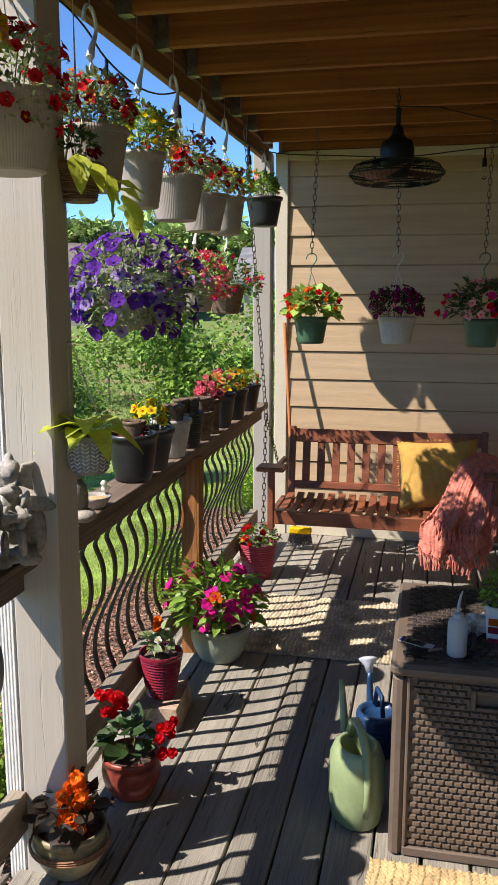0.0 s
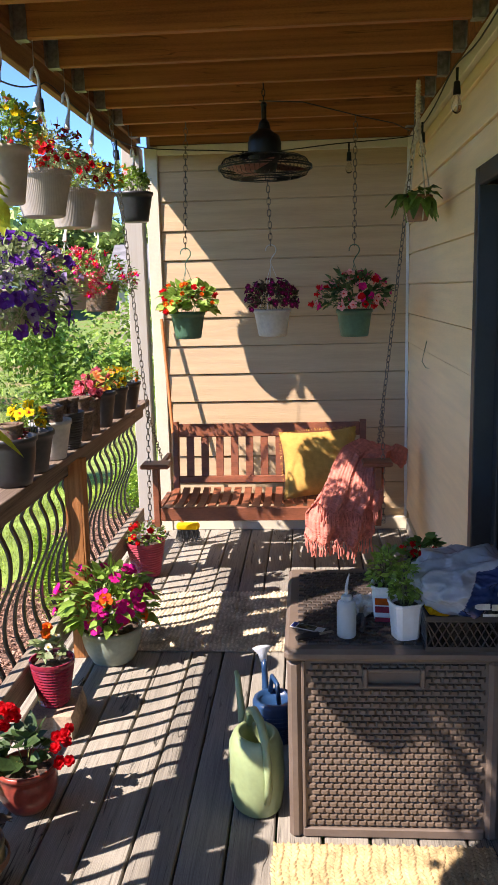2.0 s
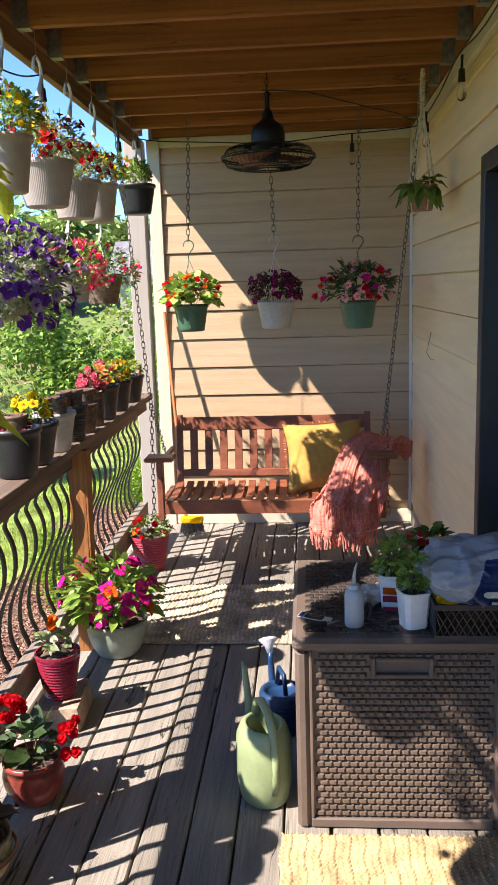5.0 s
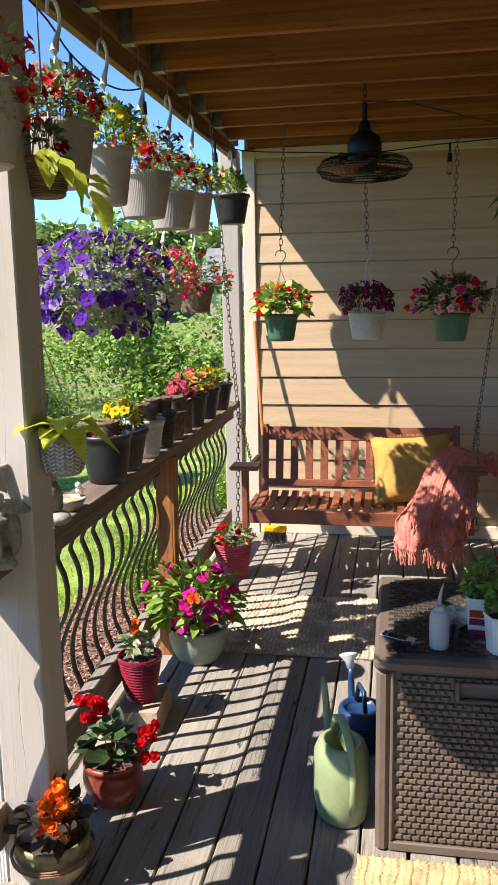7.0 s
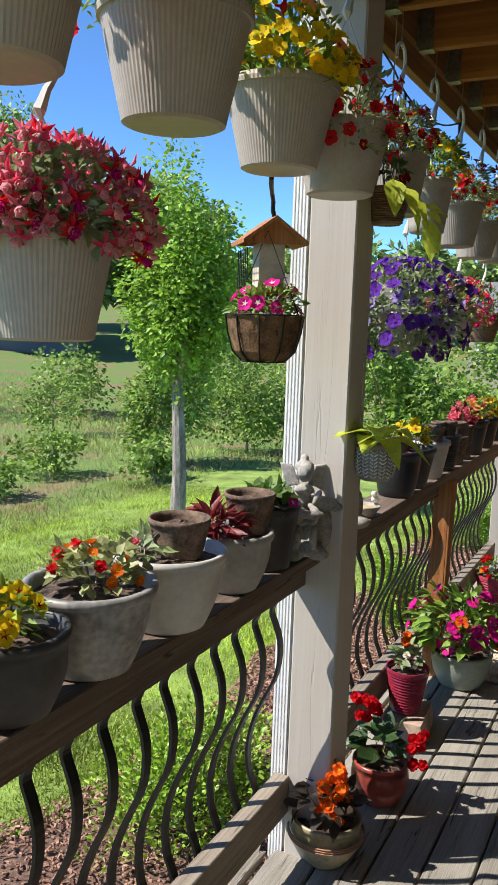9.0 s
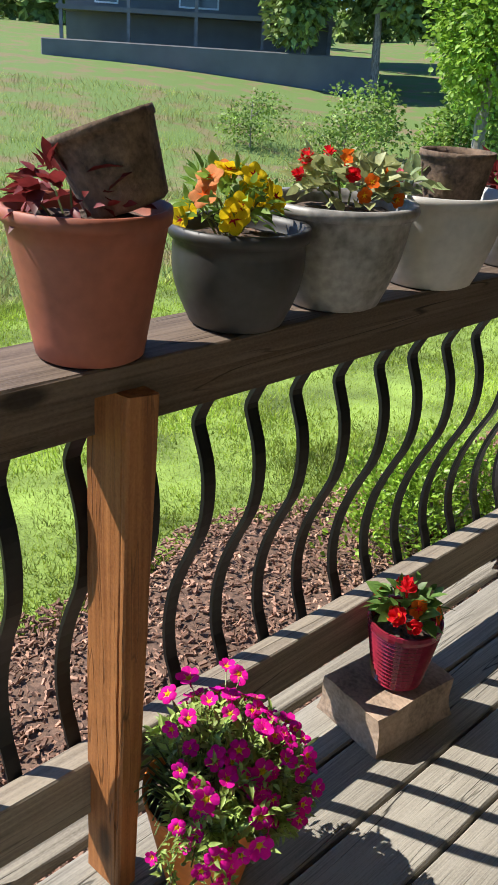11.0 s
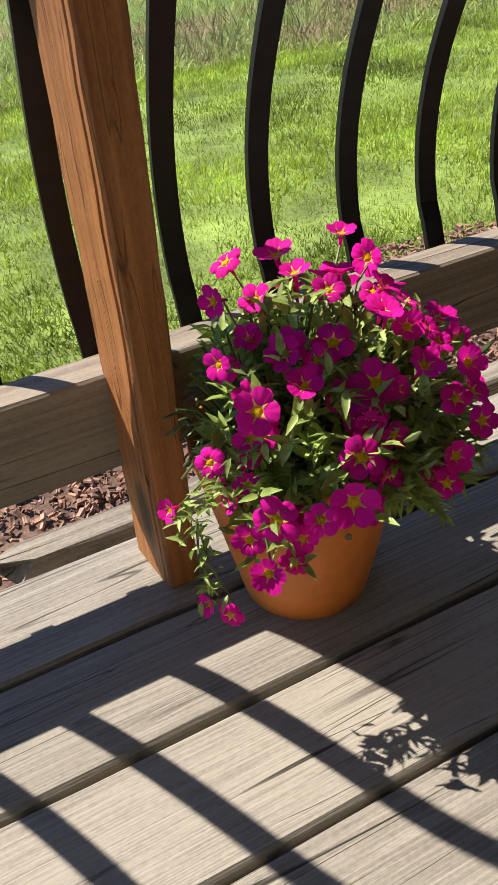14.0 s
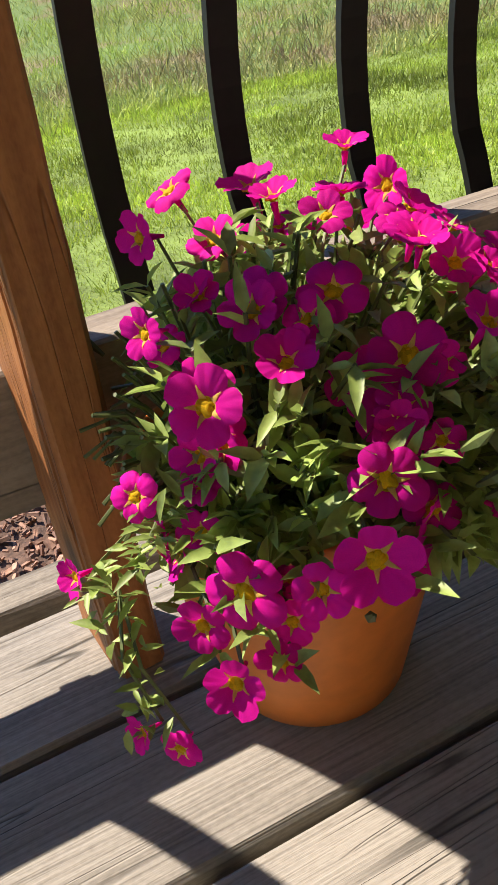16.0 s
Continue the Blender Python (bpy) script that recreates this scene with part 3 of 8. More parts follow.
def deck_board(x0, x1, y0, y1, seed):
    r = random.Random(seed)
    n = max(2, int((y1 - y0) / 0.12))
    bm = bmesh.new()
    prev = None
    cup = r.uniform(-0.0012, 0.002)
    for i in range(n + 1):
        y = y0 + (y1 - y0) * i / n
        e0, e1 = r.uniform(-0.0012, 0.0012), r.uniform(-0.0012, 0.0012)
        w = x1 - x0
        prof = ((0, -0.028), (0, -0.005), (0.004, -0.0005), (w * 0.35, cup), (w * 0.65, cup), (w - 0.004, -0.0005), (w, -0.005), (w, -0.028))
        ring = [bm.verts.new((x0 + px + (e0 if px < w / 2 else e1), y, pz)) for px, pz in prof]
        if prev:
            for k in range(8):
                bm.faces.new((prev[k], prev[(k + 1) % 8], ring[(k + 1) % 8], ring[k]))
        else:
            bm.faces.new(ring[::-1])
        prev = ring
    bm.faces.new(prev)
    return bm


for k in range(-5, 8):
    x0 = -0.4 + 0.1455 * k
    gap = rng.uniform(0.003, 0.0045)
    part("plank", deck_board(x0 + gap, min(x0 + 0.1455 - gap, WALL_X + 0.01), -2.6, WALL_Y - 0.016 + 0.03, 50 + k), M["deck"], deck_floor)

for i, (y0, y1) in enumerate(((-2.6, 0.47), (0.545, 2.155), (2.32, 5.5))):
    bm = deck_board(-1.192, -1.146, y0, y1, 80 + i)
    e = random.Random(i)
    for v in bm.verts:
        if v.co.y > y1 - 0.02 or v.co.y < y0 + 0.02:
            v.co.y += e.uniform(-0.035, 0.035)
            v.co.x += e.uniform(-0.008, 0.008)
    part("plank", bm, M["deck_edge"], deck_floor, "splintered bleached edge board")

# ---- plants: materials and builders ----
def leafy(name, base, vary=0.25, trans=0.35, rough=0.5, island=0.35):
    return material(name, base, rough, vary=vary, scale=18, fine=120, bump=0.15, island=island, transmit=trans)


M["leaf_mid"] = leafy("leaf_mid", (0.13, 0.24, 0.045))
M["leaf_light"] = leafy("leaf_light", (0.26, 0.42, 0.07))
M["leaf_lime"] = leafy("leaf_lime", (0.58, 0.66, 0.07), 0.15, 0.5, island=0.15)
M["leaf_dark"] = leafy("leaf_dark", (0.06, 0.12, 0.035))
M["leaf_grey"] = leafy("leaf_grey_green", (0.30, 0.38, 0.17))
M["leaf_pale"] = leafy("leaf_pale_yellow_green", (0.42, 0.45, 0.19))
M["leaf_bronze"] = leafy("leaf_bronze", (0.06, 0.045, 0.03))
M["leaf_red"] = leafy("leaf_red", (0.22, 0.03, 0.03))
M["stem"] = leafy("stem", (0.13, 0.17, 0.05), trans=0.0)


def petal(name, base, second=None):
    return material(name, base, 0.7, vary=0.1, scale=40, fine=200, bump=0.1, island=0.18, transmit=0.4, second=second, spec=0.12)


M["p_magenta"] = petal("petal_magenta", (0.90, 0.014, 0.40), (0.74, 0.007, 0.33))
M["ray_pale"] = petal("pale_star_ray", (0.86, 0.62, 0.16))
M["p_hotpink"] = petal("petal_hot_pink", (0.75, 0.02, 0.28))
M["p_purple"] = petal("petal_purple", (0.17, 0.045, 0.42), (0.085, 0.018, 0.23))
M["p_lilac"] = petal("petal_lilac", (0.36, 0.27, 0.52))
M["p_red"] = petal("petal_red", (0.78, 0.02, 0.03))
M["p_darkred"] = petal("petal_dark_red", (0.33, 0.008, 0.02))
M["p_orange"] = petal("petal_orange", (0.85, 0.16, 0.015))
M["p_peach"] = petal("petal_peach", (0.85, 0.32, 0.12))
M["p_yellow"] = petal("petal_yellow", (0.85, 0.60, 0.015))
M["p_pink"] = petal("petal_pink", (0.80, 0.07, 0.15))
M["p_rose"] = petal("petal_rose", (0.84, 0.20, 0.27))
M["p_blush"] = petal("petal_blush", (0.84, 0.42, 0.45))
M["p_wine"] = petal("petal_wine", (0.20, 0.02, 0.09))
M["p_white"] = petal("petal_white", (0.80, 0.78, 0.70))
M["throat"] = petal("flower_throat_yellow", (0.85, 0.55, 0.02))
M["soil"] = material("potting_soil", (0.11, 0.072, 0.052), 0.95, vary=0.5, scale=40, fine=180, bump=1.0)
M["wire"] = material("white_hanger_plastic", (0.62, 0.61, 0.57), 0.5, vary=0.05, bump=0.0)
M["steel"] = material("zinc_steel", (0.42, 0.40, 0.36), 0.38, 0.9, vary=0.15, scale=60, bump=0.05)
M["cord"] = material("cotton_cord", (0.62, 0.54, 0.40), 0.9, vary=0.2, scale=80, bump=0.4)
M["pot_cream"] = material("cream_plastic_pot", (0.42, 0.37, 0.315), 0.5, vary=0.08, scale=10, bump=0.05)
M["pot_grey"] = material("grey_plastic_pot", (0.33, 0.315, 0.29), 0.5, vary=0.15, scale=9, bump=0.08)
M["chevron"] = material("grey_brown_stoneware", (0.26, 0.22, 0.18), 0.6, vary=0.15, scale=12, bump=0.15)
M["chain"] = material("dark_zinc_chain", (0.17, 0.15, 0.125), 0.42, 0.8, vary=0.2, scale=60, bump=0.05)
M["pot_light"] = material("pale_grey_plastic_pot", (0.50, 0.48, 0.44), 0.5, vary=0.12, scale=9, bump=0.08)
M["pot_dark"] = material("charcoal_plastic_pot", (0.045, 0.043, 0.042), 0.5, vary=0.25, scale=9, bump=0.1)
M["pot_black"] = material("black_plastic_pot", (0.02, 0.02, 0.022), 0.42, vary=0.2, scale=12, bump=0.06)
M["pot_terra"] = material("orange_terracotta", (0.70, 0.20, 0.032), 0.5, vary=0.12, scale=9, bump=0.1)
M["pot_clay"] = material("red_clay_plastic", (0.34, 0.10, 0.055), 0.6, vary=0.15, scale=9, bump=0.1)
M["pot_green"] = material("green_plastic_pot", (0.06, 0.14, 0.085), 0.45, vary=0.15, scale=9, bump=0.05)
M["pot_wine"] = material("glazed_wine_red_pot", (0.28, 0.022, 0.045), 0.22, vary=0.2, scale=9, bump=0.03)
M["pot_rose"] = material("rose_red_plastic_pot", (0.36, 0.04, 0.07), 0.45, vary=0.12, scale=9, bump=0.05)
M["pot_sage"] = material("sage_grey_pot", (0.26, 0.30, 0.24), 0.5, vary=0.12, scale=9, bump=0.06)
M["peat"] = material("peat_fibre_pot", (0.18, 0.12, 0.08), 0.95, vary=0.35, scale=30, fine=160, bump=0.9)
M["wicker_pot"] = material("brown_wicker_pot", (0.21, 0.135, 0.085), 0.7, vary=0.3, scale=20, stretch=(1, 1, 6), fine=80, bump=0.8)
M["glaze"] = material("mottled_glazed_clay", (0.36, 0.28, 0.16), 0.3, vary=0.3, scale=11, second=(0.09, 0.10, 0.06), bump=0.3)
M["glaze_red"] = material("red_glazed_clay", (0.30, 0.055, 0.04), 0.3, vary=0.3, scale=11, bump=0.15)
M["concrete"] = material("weathered_concrete", (0.36, 0.335, 0.295), 0.9, vary=0.3, scale=14, fine=120, bump=0.9)
M["block"] = material("tan_landscape_block", (0.40, 0.29, 0.21), 0.92, vary=0.3, scale=10, fine=110, bump=1.0)


def scatter(name, tv, tf, frames, mats, tm=None):
    """One mesh of many copies of a small template; frames: (place, way, roll, size, width)."""
    tv = np.array(tv, float)
    n, k = len(frames), len(tv)
    pos = np.array([f[0] for f in frames], float)
    way = np.array([f[1] for f in frames], float)
    way /= np.linalg.norm(way, axis=1, keepdims=True) + 1e-9
    roll = np.array([f[2] for f in frames], float)[:, None]
    size = np.array([f[3] for f in frames], float)[:, None, None]
    wid = np.array([f[4] for f in frames], float)[:, None]
    ref = np.where(np.abs(way[:, 2:3]) > 0.95, np.array([[1.0, 0, 0]]), np.array([[0, 0, 1.0]]))
    u = np.cross(way, ref)
    u /= np.linalg.norm(u, axis=1, keepdims=True) + 1e-9
    v = np.cross(u, way)
    c, s = np.cos(roll), np.sin(roll)
    u, v = u * c + v * s, v * c - u * s
    verts = pos[:, None, :] + size * (tv[None, :, 0:1] * (u * wid)[:, None, :] + tv[None, :, 1:2] * way[:, None, :] + tv[None, :, 2:3] * v[:, None, :])
    faces = []
    for i in range(n):
        o = i * k
        faces += [[o + q for q in f] for f in tf]
    me = bpy.data.meshes.new(name)
    me.from_pydata(verts.reshape(-1, 3).tolist(), [], faces)
    for m in (mats if isinstance(mats, (list, tuple)) else (mats,)):
        me.materials.append(m)
    if tm:
        me.polygons.foreach_set("material_index", tm * n)
    me.polygons.foreach_set("use_smooth", [True] * len(me.polygons))
    me.update()
    return me


LEAF_V = ((0, 0, 0), (-0.5, 0.28, 0.07), (0, 0.32, -0.02), (0.5, 0.28, 0.07), (-0.42, 0.62, 0.02), (0, 0.66, -0.07), (0.42, 0.62, 0.02), (0, 1, -0.16))
LEAF_F = ((0, 2, 1), (0, 3, 2), (1, 2, 5, 4), (2, 3, 6, 5), (4, 5, 7), (5, 6, 7))
BLADE_V = ((-0.5, 0, 0), (0.5, 0, 0), (0.4, 0.55, 0.12), (-0.4, 0.55, 0.12), (0, 1, 0.45))
BLADE_F = ((0, 1, 2, 3), (3, 2, 4))
SIMPLE_V = ((0, 0, 0), (-0.5, 0.45, 0.06), (0.5, 0.45, 0.06), (0, 1, -0.1))
SIMPLE_F = ((0, 2, 3, 1),)


def flower_mesh(name, mat, centre=None, petals=5, layers=1, cup=0.25, notch=0.08, star=True, ruffle=0.05, seed=1):
    """A bloom of unit radius that faces +z: broad overlapping petals round a star-shaped throat."""
    r = random.Random(seed)
    bm = bmesh.new()
    for L in range(layers):
        sc, up = 1 - 0.27 * L, 0.16 * L
        tilt = cup + 0.45 * L
        for p in range(petals):
            a0 = math.tau * (p + 0.5 * L) / petals + r.uniform(-0.06, 0.06)
            half = math.pi / petals * 1.12
            grid = []
            for rr in (0.12, 0.55, 0.9, 1.0):
                row = []
                for s in (-1, -0.5, 0, 0.5, 1):
                    w = half * (0.95 if rr < 0.95 else 0.62)
                    rad = rr * (1 - (notch if s == 0 and rr > 0.95 else 0) - (0.17 * abs(s) ** 1.5 if rr > 0.85 else 0)) * sc
                    z = -0.28 * (1 - min(1, rr / 0.45)) + tilt * rr * rr * 0.6 + up + ruffle * r.uniform(-1, 1) * rr - 0.05 * abs(s) + 0.012 * p
                    ang = a0 + s * w
                    row.append(bm.verts.new((rad * math.cos(ang), rad * math.sin(ang), z)))
                grid.append(row)
            for A, B in zip(grid, grid[1:]):
                for k in range(4):
                    bm.faces.new((A[k], A[k + 1], B[k + 1], B[k]))
    if star:
        c = bm.verts.new((0, 0, -0.12 + 0.12 * layers))
        ring = []
        for k in range(petals * 2):
            rad = 0.46 if k % 2 == 0 else 0.13
            a = math.tau * k / (petals * 2)
            ring.append(bm.verts.new((rad * math.cos(a), rad * math.sin(a), (0.05 if k % 2 == 0 else -0.05) + tilt * rad * rad * 0.6 + 0.05 + 0.1 * (layers - 1))))
        for k in range(petals * 2):
            bm.faces.new((c, ring[k], ring[(k + 1) % (petals * 2)])).material_index = 1
    tub = [[bm.verts.new((rr * math.cos(k * math.tau / 6), rr * math.sin(k * math.tau / 6), z)) for k in range(6)] for rr, z in ((0.16, -0.22), (0.08, -0.75))]
    for k in range(6):
        bm.faces.new((tub[0][k], tub[0][(k + 1) % 6], tub[1][(k + 1) % 6], tub[1][k]))
    me = bpy.data.meshes.new(name)
    bm.to_mesh(me)
    bm.free()
    me.materials.append(mat)
    me.materials.append(centre or M["throat"])
    me.polygons.foreach_set("use_smooth", [True] * len(me.polygons))
    return me


def fuchsia_mesh(name, sepal, skirt, seed=1):
    """A nodding bloom: thin tube, four flared sepals, a bell-shaped skirt; unit length along +z."""
    bm = bmesh.new()
    for rr, z0, z1 in ((0.07, -0.5, 0.0),):
        A = [bm.verts.new((rr * math.cos(k * math.tau / 5), rr * math.sin(k * math.tau / 5), z0)) for k in range(5)]
        B = [bm.verts.new((rr * 1.6 * math.cos(k * math.tau / 5), rr * 1.6 * math.sin(k * math.tau / 5), z1)) for k in range(5)]
        for k in range(5):
            bm.faces.new((A[k], A[(k + 1) % 5], B[(k + 1) % 5], B[k]))
    for p in range(4):
        a = p * math.tau / 4
        d, s = Vector((math.cos(a), math.sin(a), 0)), Vector((-math.sin(a), math.cos(a), 0))
        v = [bm.verts.new(q) for q in (d * 0.06 - s * 0.07, d * 0.06 + s * 0.07, d * 0.34 + s * 0.15 + Vector((0, 0, 0.02)), d * 0.74 + Vector((0, 0, -0.2)),
                                       d * 0.34 - s * 0.15 + Vector((0, 0, 0.02)))]
        bm.faces.new(v)
    for r0, r1, z1, n in ((0.08, 0.23, 0.38, 10), (0.04, 0.12, 0.52, 6)):
        A = [bm.verts.new((r0 * math.cos(k * math.tau / n), r0 * math.sin(k * math.tau / n), 0.03)) for k in range(n)]
        C = [bm.verts.new((r1 * 0.85 * math.cos(k * math.tau / n), r1 * 0.85 * math.sin(k * math.tau / n), z1 * 0.55)) for k in range(n)]
        B = [bm.verts.new(((r1 + 0.07 * (k % 2)) * math.cos(k * math.tau / n), (r1 + 0.07 * (k % 2)) * math.sin(k * math.tau / n), z1 + 0.07 * (k % 2))) for k in range(n)]
        for P, Q in ((A, C), (C, B)):
            for k in range(n):
                bm.faces.new((P[k], P[(k + 1) % n], Q[(k + 1) % n], Q[k])).material_index = 1
    me = bpy.data.meshes.new(name)
    bm.to_mesh(me)
    bm.free()
    me.materials.append(sepal)
    me.materials.append(skirt)
    return me


def calibrachoa_mesh(name, seed, cup):
    """A five-lobed trumpet of unit radius that faces +z: round fused lobes, pale rays in the seams, a raised yellow throat."""
    r = random.Random(seed)
    bm = bmesh.new()
    N, rads = 50, (0.1, 0.26, 0.45, 0.63, 0.79, 0.91, 0.975, 1.0)
    tip = [r.uniform(-0.12, 0.10) for _ in range(5)]
    size = [r.uniform(0.9, 1.06) for _ in range(5)]
    def height(rr, th):
        lobe = abs(math.cos(2.5 * th))
        k = int((th / math.tau * 5 + 0.5)) % 5
        return (-0.4 * max(0.0, 1 - rr / 0.42) ** 1.4 + cup * rr * rr - 0.16 * max(0.0, rr - 0.72) ** 1.3 * 3 + 0.075 * (lobe - 0.6) * rr + tip[k] * lobe * rr * rr
                + 0.032 * math.sin(th * 15 + seed) * rr ** 2 + 0.02 * math.sin(th * 26 + 2 * seed) * rr ** 4)
    rings = []
    for rr in rads:
        row = []
        for i in range(N):
            th = math.tau * i / N
            lobe = abs(math.cos(2.5 * th))
            k = int((th / math.tau * 5 + 0.5)) % 5
            rad = rr * (1 - rr ** 3 * 0.27 * (1 - lobe) ** 2.0) * (1 + (size[k] - 1) * lobe * rr)
            row.append(bm.verts.new((rad * math.cos(th), rad * math.sin(th), height(rr, th))))
        rings.append(row)
    for q, (A, B) in enumerate(zip(rings, rings[1:])):
        for i in range(N):
            bm.faces.new((A[i], A[(i + 1) % N], B[(i + 1) % N], B[i])).material_index = 1 if q == 0 else 0
    for k in range(5):
        th = math.tau * (k + 0.5) / 5
        d, s = Vector((math.cos(th), math.sin(th), 0)), Vector((-math.sin(th), math.cos(th), 0))
        L = r.uniform(0.46, 0.6)
        prev = None
        for q in range(5):
            rr = 0.12 + (L - 0.12) * q / 4
            w = 0.105 * (1 - q / 4.4)
            z = height(rr, th) + 0.03
            row = [bm.verts.new(d * rr + s * (w * e) + Vector((0, 0, z + (0.015 if e == 0 else 0)))) for e in (-1, 0, 1)]
            if prev:
                for e in (0, 1):
                    bm.faces.new((prev[e], prev[e + 1], row[e + 1], row[e])).material_index = 2
            prev = row
    for k in range(4):
        c = (r.uniform(-0.08, 0.08), r.uniform(-0.08, 0.08), -0.13)
        f0 = len(bm.faces)
        bmesh.ops.create_uvsphere(bm, u_segments=9, v_segments=6, radius=1, matrix=pose(*c, 0, 0, r.uniform(0, 180)) @ Matrix.Diagonal((0.27, 0.11, 0.07, 1)))
        bm.faces.ensure_lookup_table()
        for f in bm.faces[f0:]:
            f.material_index = 1
    add_tube(bm, ((0, 0, -0.34), (0, 0, -0.8), (0, 0, -1.2)), 0.1, 7, False, [0.16, 0.11, 0.07])
    me = bpy.data.meshes.new(name)
    bm.to_mesh(me)
    bm.free()
    for m in (M["p_magenta"], M["throat"], M["ray_pale"]):
        me.materials.append(m)
    me.polygons.foreach_set("use_smooth", [True] * len(me.polygons))
    return me


FL = {
    "calib": calibrachoa_mesh("calibrachoa_bloom", 2, 0.16),
    "calib_b": calibrachoa_mesh("calibrachoa_bloom_b", 5, 0.34),
    "calib_c": calibrachoa_mesh("calibrachoa_bloom_c", 8, -0.06),
    "calib_red": flower_mesh("red_bloom", M["p_red"], M["p_darkred"], cup=0.3, seed=3),
    "calib_dark": flower_mesh("dark_red_bloom", M["p_darkred"], cup=0.3, seed=4),
    "calib_yellow": flower_mesh("yellow_bloom", M["p_yellow"], M["p_yellow"], cup=0.3, seed=5),
    "calib_orange": flower_mesh("orange_bloom", M["p_orange"], cup=0.3, seed=6),
    "calib_peach": flower_mesh("peach_bloom", M["p_peach"], M["p_red"], cup=0.3, seed=6),
    "petunia": flower_mesh("purple_petunia_bloom", M["p_purple"], M["p_purple"], cup=0.15, ruffle=0.1, seed=7),
    "petunia_lilac": flower_mesh("lilac_petunia_bloom", M["p_lilac"], M["p_purple"], cup=0.15, ruffle=0.1, seed=8),
    "petunia_pink": flower_mesh("pink_petunia_bloom", M["p_hotpink"], M["p_white"], cup=0.15, seed=9),
    "impatiens": flower_mesh("impatiens_bloom", M["p_hotpink"], M["p_magenta"], cup=0.05, notch=0.15, seed=10),
    "impatiens_orange": flower_mesh("orange_impatiens_bloom", M["p_orange"], M["p_red"], cup=0.05, notch=0.15, seed=11),
    "begonia_red": flower_mesh("red_begonia_bloom", M["p_red"], layers=3, petals=5, cup=0.25, ruffle=0.12, star=False, seed=12),
    "begonia_orange": flower_mesh("orange_begonia_bloom", M["p_orange"], layers=2, petals=5, cup=0.2, ruffle=0.15, seed=13),
    "begonia_pink": flower_mesh("pink_begonia_bloom", M["p_rose"], layers=3, cup=0.25, ruffle=0.12, star=False, seed=14),
    "pansy": flower_mesh("yellow_pansy_bloom", M["p_yellow"], M["p_darkred"], cup=0.05, notch=0.0, seed=15),
    "pansy_orange": flower_mesh("orange_pansy_bloom", M["p_peach"], M["p_orange"], cup=0.05, notch=0.0, seed=16),
    "star_white": flower_mesh("pale_pink_bloom", M["p_blush"], M["p_red"], cup=0.05, notch=0.0, seed=17),
    "fuchsia": fuchsia_mesh("fuchsia_bloom", M["p_pink"], M["p_blush"]),
    "fuchsia_pale": fuchsia_mesh("pale_fuchsia_bloom", M["p_rose"], M["p_blush"]),
    "fuchsia_red": fuchsia_mesh("red_fuchsia_bloom", M["p_red"], M["p_hotpink"]),
    "wine": flower_mesh("wine_bloom", M["p_wine"], M["p_magenta"], cup=0.3, seed=18),
    "white": flower_mesh("white_bloom", M["p_white"], cup=0.1, seed=19),
}


def facing(p, out, size, r, lean=0.35):
    """Pose of a bloom at p that faces out, tipped by chance."""
    d = Vector(out).normalized() + Vector((r.uniform(-lean, lean), r.uniform(-lean, lean), r.uniform(-lean, lean)))
    q = d.to_track_quat("Z", "Y").to_matrix().to_4x4()
    return Matrix.Translation(p) @ q @ Matrix.Rotation(r.uniform(0, 6.28), 4, "Z") @ Matrix.Diagonal((size, size, size, 1))


def bloom(th, kind, p, out, size, r, lean=0.35):
    ob = part("flower", FL[kind], None, th)
    ob.matrix_basis = facing(p, out, size, r, lean)
    return ob


def shell(r, c, R, low=-0.3, near=0.35, far=1.0, squeeze=0.5):
    while True:
        u = Vector((r.gauss(0, 1), r.gauss(0, 1), r.gauss(0, 1)))
        if u.length < 1e-3:
            continue
        u.normalize()
        if u.z > low:
            break
    s = near + (far - near) * r.random() ** squeeze
    return Vector((c[0] + u.x * R[0] * s, c[1] + u.y * R[1] * s, c[2] + u.z * R[2] * s)), u


